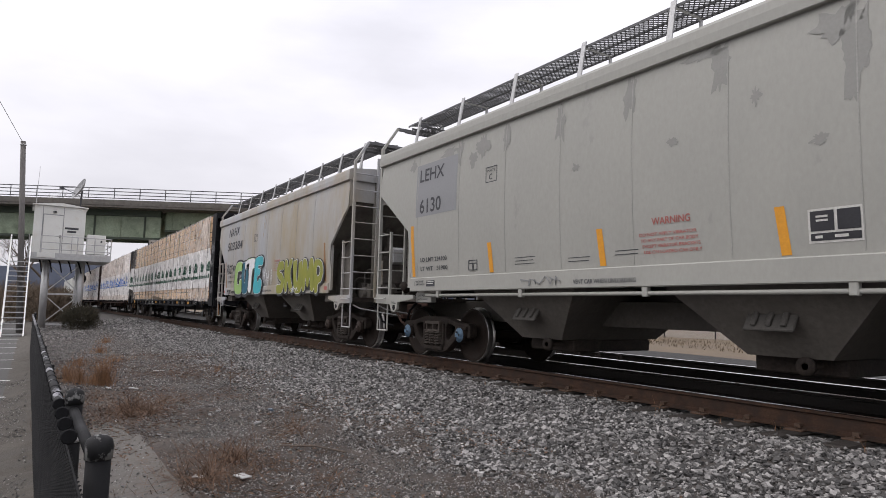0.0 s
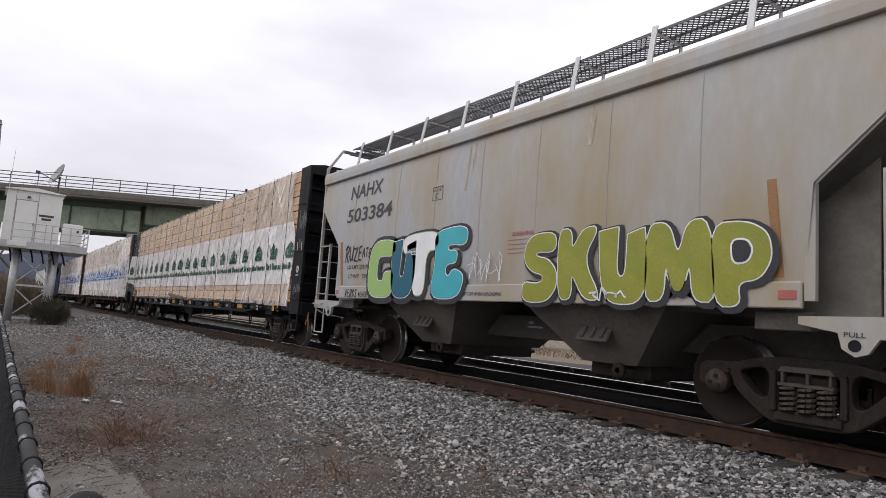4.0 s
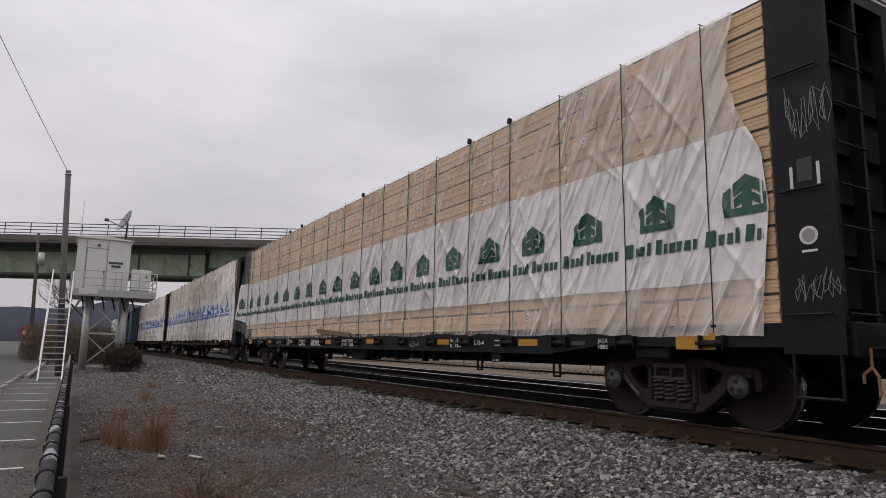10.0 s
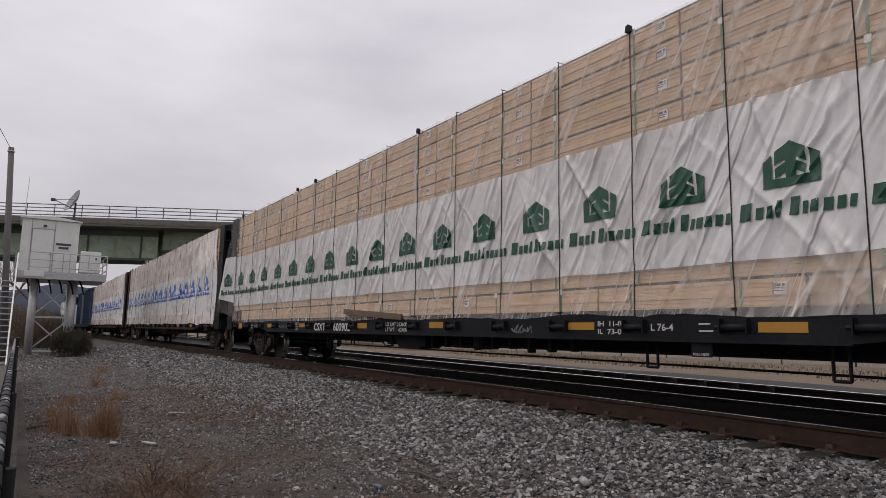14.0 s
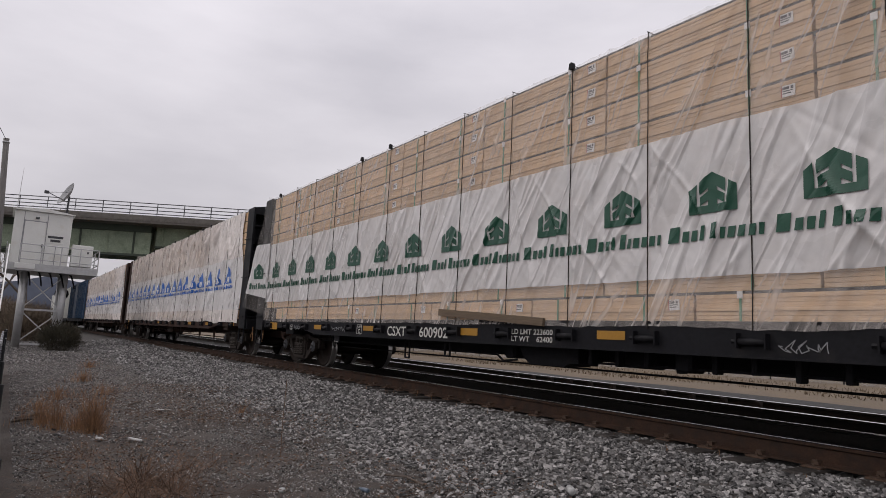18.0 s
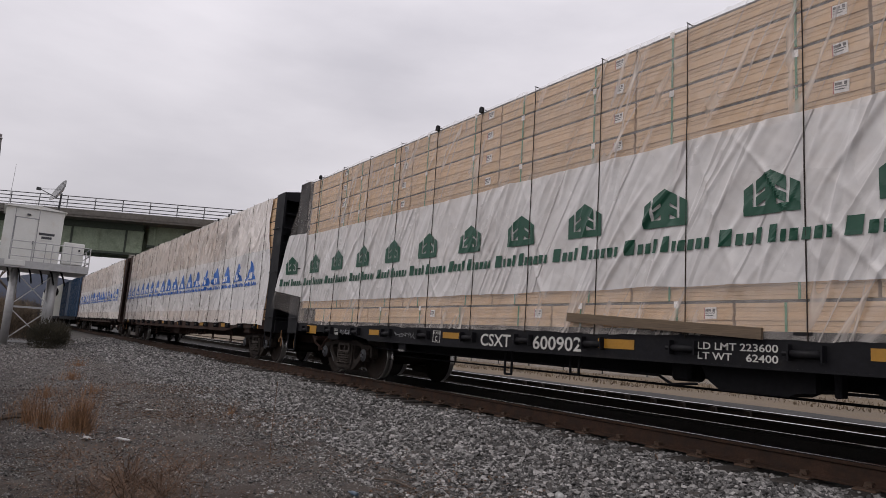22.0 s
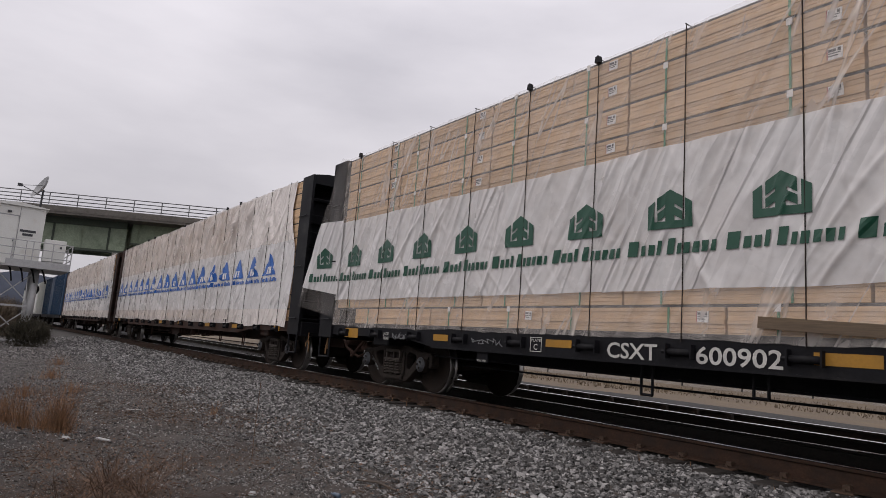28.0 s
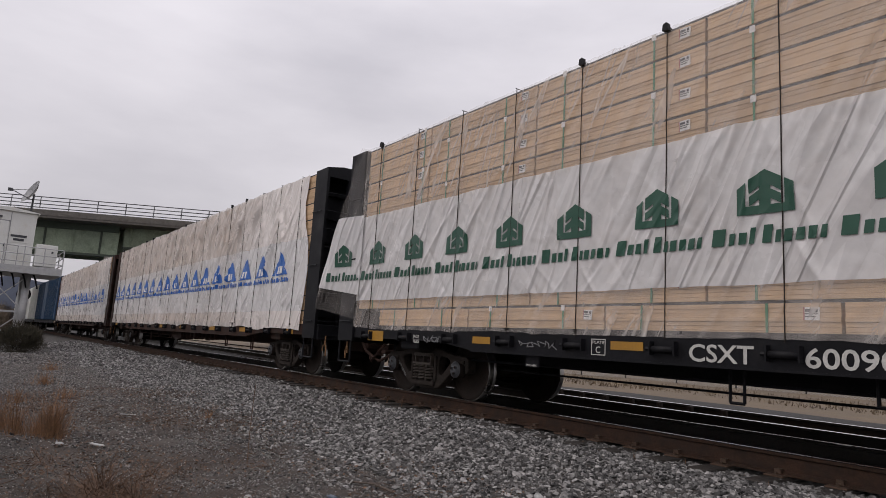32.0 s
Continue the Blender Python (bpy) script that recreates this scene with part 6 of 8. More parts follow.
def write(body, x, z, cap, car, material=None, y=None, width=None, label="", lean=0.0):
    """Lettering whose capitals are cap metres high, from x, squeezed to a width in metres."""
    if y is None:
        y, wrapped = (-1.580, False) if z < 1.43 else (HY, True)
    else:
        wrapped = False
    ob = text_mesh(body, cap / 0.73, material or M_STENCIL, car, pose(x, y, z), label=label, lean=lean, offset=cap * 0.02)
    if width:
        wide = max(v.co.x for v in ob.data.vertices)
        ob.matrix_basis = pose(x, y, z) @ pose(0, 0, 0, 90) @ Matrix.Diagonal((width / wide, 1, 1, 1))
    if wrapped:
        for v in ob.data.vertices:
            v.co.z = y + shell_y(z + v.co.y) + 0.008
    return letters_apart(ob, material or M_STENCIL) if cap >= 0.12 else tagged(ob, kind="stuff")


def letters_apart(ob, material):
    """Large lettering: each letter becomes a part of its own."""
    bm = bmesh.new()
    bm.from_mesh(ob.data)
    todo = set(bm.verts)
    while todo:
        grown, edge = set(), [todo.pop()]
        while edge:
            v = edge.pop()
            grown.add(v)
            for e in v.link_edges:
                w = e.other_vert(v)
                if w in todo:
                    todo.discard(w)
                    edge.append(w)
        order = {v: i for i, v in enumerate(grown)}
        faces = {f for v in grown for f in v.link_faces}
        o = meshed("letter", [v.co[:] for v in order], [[order[v] for v in f.verts] for f in faces], material, ob.parent, ob.get("label", ""))
        o.matrix_basis = ob.matrix_basis.copy()
    bm.free()
    bpy.data.objects.remove(ob)


def frame_box(x0, x1, z0, z1, car, material, y=None, w=0.012):
    if y is None:
        y = -shell_y(z1) - 0.004
    o = boxed(x0, x1, y - 0.003, y, z0, z0 + w)
    box(o, x0, x1, y - 0.003, y, z1 - w, z1)
    box(o, x0, x0 + w, y - 0.003, y, z0 + w, z1 - w)
    box(o, x1 - w, x1, y - 0.003, y, z0 + w, z1 - w)
    return part("stencil_frame", o, material, car)


def lines_of_bars(x, z, widths, h, step, car, material, y=HY - 0.001):
    """Writing too small to read: one bar a line."""
    for k, w in enumerate(widths):
        plate("stencil_line", x, x + w, z - k * step - h, z - k * step, material, car, y)


car = hopper_a
plate("grey_panel", -5.03, -3.74, 2.50, 3.43, M_GREYPATCH, car, HY, "grey repainted panel behind lettering")
write("LEHX", -4.93, 3.12, 0.23, car, width=0.80, label="dark stencilled lettering")
write("6130", -4.90, 2.56, 0.25, car, width=0.70, label="dark stencilled number")
frame_box(-2.96, -2.68, 2.81, 3.05, car, M_STENCIL)
write("PLATE", -2.92, 2.97, 0.04, car, width=0.20)
write("C", -2.87, 2.85, 0.09, car)
for x0, z0, z1 in ((-5.14, 1.45, 2.36), (-2.86, 1.45, 1.90), (-0.66, 1.45, 1.90), (1.55, 1.45, 1.90)):
    plate("orange_stripe", x0, x0 + 0.095, z0, z1, M_ORANGE, car, HY, "orange reflective stripe", slant=0.05)
write("LD LMT 234100", -4.86, 1.70, 0.075, car, width=0.84)
write("LT WT   51900", -4.86, 1.545, 0.075, car, width=0.86)
frame_box(-3.40, -3.17, 1.50, 1.66, car, M_STENCIL)
plate("stencil_line", -3.30, -3.27, 1.51, 1.60, M_STENCIL, car, HY - 0.002)
plate("stencil_line", -3.38, -3.19, 1.60, 1.615, M_STENCIL, car, HY - 0.002)
lines_of_bars(-2.27, 1.64, (0.44, 0.40, 0.42), 0.009, 0.045, car, M_STENCIL)
lines_of_bars(-1.20, 1.58, (0.38, 0.36), 0.009, 0.045, car, M_STENCIL)
lines_of_bars(-0.42, 1.62, (0.34, 0.33), 0.009, 0.045, car, M_STENCIL)
write("VENT CAR WHEN UNLOADING", -1.09, 1.245, 0.055, car, width=0.99)
write("WARNING", 0.12, 1.87, 0.08, car, M_REDSTENCIL, width=0.49)
for k, words in enumerate(("DO NOT APPLY VIBRATOR", "TO ANY PART OF CAR BODY", "EXCEPT VIBRATOR BRACKETS", "USE ON LOADED CAR ONLY")):
    write(words, -0.06 + 0.02 * k, 1.75 - 0.065 * k, 0.036, car, M_REDSTENCIL, width=0.74)
plate("stencil_panel", 1.80, 2.25, 1.54, 1.84, M_LETTERWHITE, car, HY, "black and white stencil panel")
for x0, x1, z0, z1 in ((1.82, 2.02, 1.645, 1.82), (2.045, 2.23, 1.645, 1.82), (1.82, 2.23, 1.56, 1.625)):
    plate("stencil_field", x0, x1, z0, z1, M_SPRAYBLACK, car, HY - 0.004)
lines_of_bars(1.87, 1.78, (0.10, 0.10), 0.018, 0.035, car, M_LETTERWHITE, HY - 0.008)
lines_of_bars(1.86, 1.605, (0.06,), 0.025, 0.03, car, M_LETTERWHITE, HY - 0.008)
lines_of_bars(2.02, 1.605, (0.11,), 0.025, 0.03, car, M_LETTERWHITE, HY - 0.008)
write("2 INCH HF", -5.02, 1.345, 0.032, car, width=0.30)
write("COMP SHOES", -5.04, 1.295, 0.032, car, width=0.36)
plate("stencil_panel", -4.62, -4.36, 1.27, 1.37, M_STENCIL, car)
lines_of_bars(-4.60, 1.355, (0.22, 0.20), 0.012, 0.03, car, M_LETTERWHITE, HY - 0.005)
for x in (-6.55 + 0.70, 6.55 - 0.70):
    write("PULL", x - 0.085, 0.97, 0.042, car, y=-1.536, width=0.17)


def side_patch(car, x, z, w, h, seed, material, label="uneven patch of touch-up paint"):
    """A ragged patch of paint that follows the curved side."""
    n, rings = 40, 5
    v, f = [(x, -shell_y(z) - 0.003, z)], []
    for r in range(1, rings + 1):
        for k in range(n):
            a = 2 * math.pi * k / n
            q = r / rings * (0.72 + 0.55 * noise.noise(Vector((2.2 * math.cos(a) + seed * 7, 2.2 * math.sin(a), seed))) + 0.25 * noise.noise(Vector((6 * math.cos(a), 6 * math.sin(a), seed))))
            px, pz = x + w * q * math.cos(a), min(z + h * q * math.sin(a), 3.655)
            v.append((px, -shell_y(pz) - 0.003, pz))
    for k in range(n):
        f.append((0, 1 + k, 1 + (k + 1) % n))
        for r in range(rings - 1):
            b = 1 + r * n
            f.append((b + k, b + n + k, b + n + (k + 1) % n, b + (k + 1) % n))
    return meshed("paint_patch", v, f, material, car, label, True)


for k, (x, z, w, h) in enumerate(((0.98, 3.42, 0.14, 0.36), (0.80, 3.60, 0.30, 0.09), (-0.19, 3.40, 0.13, 0.32), (-1.34, 3.38, 0.12, 0.34), (-3.05, 3.40, 0.20, 0.22), (-3.30, 3.25, 0.16, 0.14), (2.24, 3.15, 0.17, 0.50), (2.10, 3.45, 0.30, 0.20), (1.93, 2.46, 0.10, 0.07), (-5.17, 3.46, 0.14, 0.14), (-3.70, 3.40, 0.11, 0.26), (-2.49, 3.42, 0.12, 0.26), (-4.0, 3.50, 0.30, 0.10), (3.46, 3.35, 0.14, 0.40), (4.66, 3.4, 0.14, 0.34), (-1.05, 2.72, 0.08, 0.06), (0.40, 2.75, 0.10, 0.07), (1.35, 3.0, 0.07, 0.12))):
    side_patch(hopper_a, x, z, w, h, k + 0.37, M_TOUCHUP)
for x in (-5.15, 4.72):
    write("LIFT AND", x, 1.105, 0.03, hopper_a, y=-1.428, width=0.30)
    write("JACK HERE", x, 1.04, 0.03, hopper_a, y=-1.428, width=0.33)
lines_of_bars(0.95, 0.95, (0.10, 0.28), 0.03, 0.06, hopper_b, M_STENCIL, -1.32)
# peeled paint on the ends
for c, half in ((hopper_a, 6.55), (hopper_b, 5.70)):
    for e in (-1, 1):
        n = 36
        v = [(e * (half - 0.122), -0.30 + 0.42 * q * math.cos(a), 3.45 + 0.34 * q * math.sin(a)) for a in np.linspace(0, 2 * math.pi, n, endpoint=False) for q in [0.8 + 0.45 * noise.noise(Vector((3 * math.cos(a), 3 * math.sin(a), half)))]]
        meshed("paint_patch", v, [tuple(range(n))[::e]], M_PEELED, c, "patch of peeled paint")
# stencils on the truck frames
for c, xs, body in ((hopper_a, (-5.33, 5.33), "LEHX 6130"), (flat_a, (-9.05, 9.05), "CSXT 600902")):
    for x in xs:
        for o, ang in ((-0.80, 41),):
            ob = text_mesh(body, 0.062, M_GREYPATCH, c, pose(x + o, -1.038, 0.50 if ang > 0 else 0.22, 0, ang, 0), "frame_stencil", label="small white stencil on the frame")
            tagged(ob, kind="stuff")


def scrawl(x0, x1, z0, z1, seed, car, material, y, r=0.006, turns=9):
    """An illegible marker scribble."""
    rnd = random.Random(seed)
    pts_ = []
    for k in range(turns * 4):
        f = k / (turns * 4 - 1)
        up = (0.5 + 0.5 * math.sin(k * 1.57 + rnd.uniform(-0.5, 0.5))) * rnd.uniform(0.5, 1)
        pts_.append((x0 + (x1 - x0) * (f + rnd.uniform(-0.12, 0.12)), y, z0 + (z1 - z0) * (up * 0.75 + rnd.uniform(0, 0.25))))
    bm = bmesh.new()
    for a, b in zip(pts_, pts_[1:]):
        bar(bm, a, b, 0.003, r * 2)
    return part("scrawl", bm, material, car, "thin illegible scribble")


scrawl(-2.05, -1.30, 1.22, 1.40, 3, car, M_GREYPATCH, HY - 0.001, 0.006, 6)


# ---- second hopper: lettering and graffiti ----
def smooth_loop(loop, times=2):
    """Cuts the corners of a closed outline."""
    for _ in range(times):
        o = []
        for (x0, z0), (x1, z1) in zip(loop, loop[1:] + loop[:1]):
            o += [(x0 * 0.78 + x1 * 0.22, z0 * 0.78 + z1 * 0.22), (x0 * 0.22 + x1 * 0.78, z0 * 0.22 + z1 * 0.78)]
        loop = o
    return loop


def blob(name, loops, x, z, w, h, grow, material, car, y, lean=0.0, label=""):
    """A filled round-cornered shape with its outline grown or shrunk, facing -y."""
    cu = bpy.data.curves.new("blob", "CURVE")
    cu.dimensions, cu.fill_mode, cu.offset = "2D", "BOTH", grow
    for loop in loops:
        pts_ = smooth_loop([(a / 10 * w + b / 10 * lean, b / 10 * h) for a, b in loop])
        sp = cu.splines.new("POLY")
        sp.points.add(len(pts_) - 1)
        for p, (a, b) in zip(sp.points, pts_):
            p.co = (a, b, 0, 1)
        sp.use_cyclic_u = True
    tmp = new("blob", cu)
    dg = bpy.context.evaluated_depsgraph_get()
    me = bpy.data.meshes.new_from_object(tmp.evaluated_get(dg))
    bpy.data.objects.remove(tmp)
    bpy.data.curves.remove(cu)
    me.materials.clear()
    me.materials.append(material)
    ob = new(name, me)
    ob.parent = car
    ob.matrix_basis = pose(x, y, z, 90)
    return tagged(ob, label)


GLYPH = {
    "C": [[(10, 7), (10, 9.6), (3, 10), (0.4, 8), (0, 2), (2, 0), (9, 0), (9.8, 2.4), (9.8, 4.4), (6.2, 4.4), (6, 2.8), (4, 2.8), (3.5, 4), (3.7, 6.5), (4.6, 7.2)]],
    "U": [[(0, 9.8), (0.1, 9.9), (4.2, 10.3), (4.3, 10.1), (3.8, 4.4), (4.7, 3.4), (5.8, 4.0), (6.2, 9.0), (6.3, 9.2), (9.6, 9.9), (9.7, 9.7), (10.3, 3), (8.2, 0), (2.4, 0), (0.4, 2.6)]],
    "T": [[(0, 9.6), (10, 10), (10, 7), (6.8, 6.8), (6.6, 0), (3.2, 0), (3.4, 6.8), (0.4, 6.6)]],
    "E": [[(7.0, 10), (0, 9.4), (1.2, 5.6), (0, 0), (8.6, 0), (10, 3.2), (6.6, 4.2), (5.4, 2.9), (4.2, 3.6), (4.6, 4.8), (7.4, 4.9), (7.4, 6.6), (4.6, 6.6), (4.8, 7.6), (9.8, 7.2), (10, 9.4)]],
    "S": [[(9.6, 10), (3, 10), (0.5, 8.2), (0.5, 5.8), (3, 4.4), (6, 4), (6, 3), (4, 2.6), (0, 3), (0, 0), (7, 0), (9.9, 2), (9.9, 4.5), (7.5, 6.2), (4, 6.6), (4, 7.4), (9.6, 7.2)]],
    "K": [[(0, 10), (3.4, 10), (3.4, 6.8), (6.3, 10), (10, 10), (6.2, 5.6), (10.6, 0), (6.4, 0), (3.4, 4), (3.4, 0), (0, 0)]],
    "M": [[(0, 0), (0.6, 10), (4, 10), (5.2, 5.4), (6.6, 10), (9.6, 10), (10.4, 0), (7.2, 0), (6.9, 5), (5.8, 1.2), (4.4, 1.2), (3.4, 5), (3, 0)]],
    "P": [[(0, 0), (-0.4, 10), (6, 10), (9.5, 8.5), (10, 5.5), (8, 3.2), (4.2, 2.8), (4.6, 0)], [(3.4, 7.8), (6, 7.8), (6.9, 6.6), (6, 5.2), (3.6, 5.1)]],
}


def bubble(letter, x, z, w, h, fill, car, lean=0.0, rim=None, edge=0.052):
    blob("graffiti_shadow", GLYPH[letter][:1], x + 0.03, z - 0.02, w, h, edge, M_SPRAYBLACK, car, HY - 0.001, lean, "black sprayed outline")
    blob("graffiti_rim", GLYPH[letter][:1], x, z, w, h, 0.014, rim or M_SPRAYWHITE, car, HY - 0.005, lean, "white sprayed rim")
    blob("graffiti_letter", GLYPH[letter][:1], x, z, w, h, 0.0, fill, car, HY - 0.009, lean, "spray painted bubble letter")
    for hole in GLYPH[letter][1:]:
        blob("graffiti_rim", [hole], x, z, w, h, 0.02, M_SPRAYWHITE, car, HY - 0.012, lean)
        blob("graffiti_shadow", [hole], x, z, w, h, 0.0, M_SPRAYBLACK, car, HY - 0.015, lean)


car = hopper_b
write("NAHX", -4.26, 3.19, 0.28, car, width=1.30, label="dark stencilled lettering", lean=0.05)
write("503384", -4.32, 2.71, 0.28, car, width=1.80, label="dark stencilled number", lean=0.05)
frame_box(-1.23, -0.94, 2.81, 3.04, car, M_STENCIL)
write("PLATE", -1.19, 2.96, 0.04, car, width=0.20)
write("C", -1.14, 2.84, 0.09, car)
write("LD LMT 232100", -4.16, 1.77, 0.075, car, width=0.92)
write("LT WT   53900", -4.10, 1.59, 0.075, car, width=0.94)
write("WARNING", 0.80, 2.09, 0.06, car, M_REDSTENCIL, width=0.45)
lines_of_bars(0.72, 2.04, (0.4, 0.42, 0.44, 0.4), 0.009, 0.06, car, M_REDSTENCIL)
write("VENT CAR WHEN UNLOADING", -0.30, 1.27, 0.055, car, width=0.95)
plate("orange_stripe", 4.40, 4.49, 1.47, 2.37, M_RUSTMARK, car, HY, "faded orange stripe", slant=0.06)
plate("orange_stripe", -4.44, -4.33, 1.45, 2.33, M_RUSTMARK, car, HY, "faded orange stripe", slant=0.09)
plate("reflector", 4.45, 4.61, 1.27, 1.35, M_REDSTENCIL, car, HY, "dull red reflector")
plate("reflector", -4.56, -4.45, 1.27, 1.35, M_REDSTENCIL, car, HY, "dull red reflector")
TAG = {
    "R": [[(1, 0), (2, 10)], [(0, 8), (4, 10.5), (7, 8.5), (5, 5.5), (2, 5), (7.5, -0.5)]],
    "U": [[(0.5, 9), (0.5, 3), (2.5, 0), (5, 1), (6.5, 4), (7, 9.5)], [(7, 9.5), (6.5, 0.5)]],
    "Z": [[(0, 8.5), (7, 9), (1, 1), (8, 0.5)]],
    "E": [[(6, 9), (1.5, 8.5), (1, 0.5), (6.5, 0)], [(1, 4.6), (5.5, 5)]],
    "A": [[(0, 0), (3.2, 9.5), (6.5, 0)], [(0.5, 3.6), (6.5, 4)]],
    "T": [[(0, 9), (7, 9.4)], [(3.4, 9.4), (3, 0)]],
    "F": [[(6.5, 9), (1, 8.6), (0.6, 0)], [(0.8, 4.6), (5, 5)]],
    "V": [[(0, 9.5), (2.8, 0), (6.8, 10)]],
    "B": [[(1, 0), (1.4, 9.5), (5.6, 8.2), (1.5, 5.2), (6.6, 3), (1, 0)]],
    "S": [[(6, 8.6), (2, 9.4), (0.8, 6.6), (5.6, 4), (4.8, 0.6), (0.2, 0.4)]],
    "4": [[(4, 9.5), (0.4, 3.8), (7, 4.2)], [(5, 7), (4.4, -0.6)]],
}


def tag(word, x, z, w, h, thick, car, y=None):
    """A hand-sprayed word in plain strokes."""
    for k, letter in enumerate(word):
        if letter == " ":
            continue
        bm = bmesh.new()
        x0, z0 = x + w * k, z + h * 0.06 * math.sin(k * 2.3)
        for line in TAG[letter]:
            pts_ = [(x0 + a / 10 * w * 1.1 + b / 10 * h * 0.12, (y or -shell_y(z0 + b / 10 * h) - 0.006), z0 + b / 10 * h) for a, b in line]
            for p, q in zip(pts_, pts_[1:]):
                bar(bm, p, q, 0.003, thick)
            for p in pts_:
                rod(bm, p, (p[0], p[1] - 0.0016, p[2]), thick * 0.5, 8)
        part("tag_letter", bm, M_SPRAYBLACK, car, "black sprayed tag letter")


tag("RUZE", -4.28, 1.92, 0.185, 0.30, 0.034, car)
tag("ATF", -3.54, 1.99, 0.125, 0.17, 0.022, car)
tag("VERBS", -4.17, 1.215, 0.105, 0.155, 0.017, car, -1.580)
tag("4EVER", -3.60, 1.225, 0.075, 0.10, 0.013, car, -1.580)
bubble("C", -3.22, 1.22, 0.95, 1.05, M_SPRAYGREEN, car, edge=0.10)
bubble("U", -2.42, 1.22, 0.80, 0.98, M_SPRAYTEAL, car, 0.05, edge=0.09)
bubble("T", -2.00, 1.26, 1.10, 1.06, M_SPRAYWHITE, car, -0.05, M_SPRAYGREEN, 0.07)
bubble("E", -1.12, 1.22, 0.90, 1.12, M_SPRAYCYAN, car, 0.05, edge=0.07)
for q, (letter, x, w) in enumerate((("S", 1.10, 0.62), ("K", 1.74, 0.66), ("U", 2.40, 0.66), ("M", 3.02, 0.82), ("P", 3.84, 0.58))):
    bubble(letter, x, 1.24 if q % 2 else 1.20, w, 0.88 - 0.02 * q, M_SPRAYLIME, car, -0.03)
scrawl(-0.10, 0.62, 1.45, 2.05, 8, car, M_SPRAYWHITE, HY - 0.002, 0.004, 8)
scrawl(2.30, 2.78, 1.22, 1.42, 9, car, M_SPRAYWHITE, HY - 0.017, 0.009, 4)
for x in (-5.70 + 0.75, 5.70 - 0.65):
    write("PULL", x - 0.085, 0.97, 0.042, car, y=-1.536, width=0.17)
# rust runs below the eave
for x, w, l in ((-0.36, 0.05, 0.75), (-0.22, 0.04, 0.5), (-4.05, 0.05, 0.9), (2.1, 0.08, 0.5)):
    plate("rust_run", x, x + w, 3.62 - l, 3.62, M_RUSTSTREAK, car, HY + 0.012, "brown rust run", slant=-0.05)

# the markings sit a hand's breadth behind the car's middle
for ob in hopper_b.children:
    if ob.name.split(".")[0] in ("letter", "lettering", "tag_letter", "graffiti_shadow", "graffiti_rim", "graffiti_letter", "stencil_frame", "stencil_line", "orange_stripe", "reflector", "scrawl", "rust_run"):
        ob.matrix_basis = pose(-0.05, 0, 0) @ ob.matrix_basis

# ---- flat car markings ----
car = flat_a
FY = -1.424
for x0, x1, z0, z1 in ((-10.26, -9.76, 0.82, 0.99), (-7.38, -7.01, 0.86, 0.955), (-5.0, -4.58, 0.87, 0.96), (-1.89, -1.38, 0.855, 0.96), (0.91, 1.32, 0.87, 0.97), (4.13, 4.57, 0.86, 0.95), (6.59, 7.04, 0.85, 0.945), (9.45, 9.95, 0.83, 1.0)):
    plate("yellow_mark", x0, x1, z0, z1, M_YELLOW, car, FY, "yellow reflective mark")
write("CSXT", -4.06, 0.80, 0.17, car, M_LETTERWHITE, FY - 0.004, 0.65, "white stencilled lettering")
write("600902", -2.98, 0.80, 0.17, car, M_LETTERWHITE, FY - 0.004, 0.84, "white stencilled number")
write("LD LMT 223600", -0.62, 0.90, 0.07, car, M_LETTERWHITE, FY - 0.004, 0.80)
write("LT WT    62400", -0.62, 0.805, 0.07, car, M_LETTERWHITE, FY - 0.004, 0.80)
write("IH  11-0", 4.62, 0.905, 0.06, car, M_LETTERWHITE, FY - 0.004, 0.36)
write("IL  73-0", 4.62, 0.815, 0.06, car, M_LETTERWHITE, FY - 0.004, 0.36)
write("L 76-4", 5.38, 0.86, 0.075, car, M_LETTERWHITE, FY - 0.004, 0.29)
for x in (-8.85, 8.25):
    write("JACK", x, 0.90, 0.05, car, M_LETTERWHITE, FY - 0.004, 0.17)
    write("HERE", x, 0.825, 0.05, car, M_LETTERWHITE, FY - 0.004, 0.17)
lines_of_bars(5.97, 0.935, (0.13,), 0.013, 0.05, car, M_LETTERWHITE, FY)
lines_of_bars(5.97, 0.865, (0.16,), 0.013, 0.05, car, M_LETTERWHITE, FY)
plate("data_plate", 7.75, 8.02, 0.865, 0.915, M_BRACKET, car, FY, "small metal data plate")
frame_box(-5.27, -5.07, 0.80, 0.98, car, M_LETTERWHITE, FY, 0.009)
write("PLATE", -5.255, 0.925, 0.035, car, M_LETTERWHITE, FY - 0.003, 0.17)
write("C", -5.21, 0.825, 0.075, car, M_LETTERWHITE, FY - 0.003)
for x in (-6.35, 5.85):
    part("pull_plate", boxed(x, x + 0.24, -1.40, -1.37, 0.60, 0.77, 0.01), M_BLACKSTEEL, car, "black pull plate below the sill")
    write("PULL HERE", x + 0.03, 0.615, 0.026, car, M_LETTERWHITE, -1.404, 0.18)
scrawl(-8.55, -8.0, 0.83, 0.97, 11, car, M_GREYPATCH, FY - 0.002, 0.004, 7)
scrawl(-6.45, -5.75, 0.83, 0.97, 12, car, M_GREYPATCH, FY - 0.002, 0.004, 6)
scrawl(3.05, 3.5, 0.79, 0.95, 13, car, M_GREYPATCH, FY - 0.002, 0.004, 6)
scrawl(10.85, 11.25, 2.75, 3.45, 14, car, M_GREYPATCH, -1.465, 0.0018, 12)
scrawl(10.85, 11.25, 1.25, 1.60, 15, car, M_GREYPATCH, -1.465, 0.0018, 10)
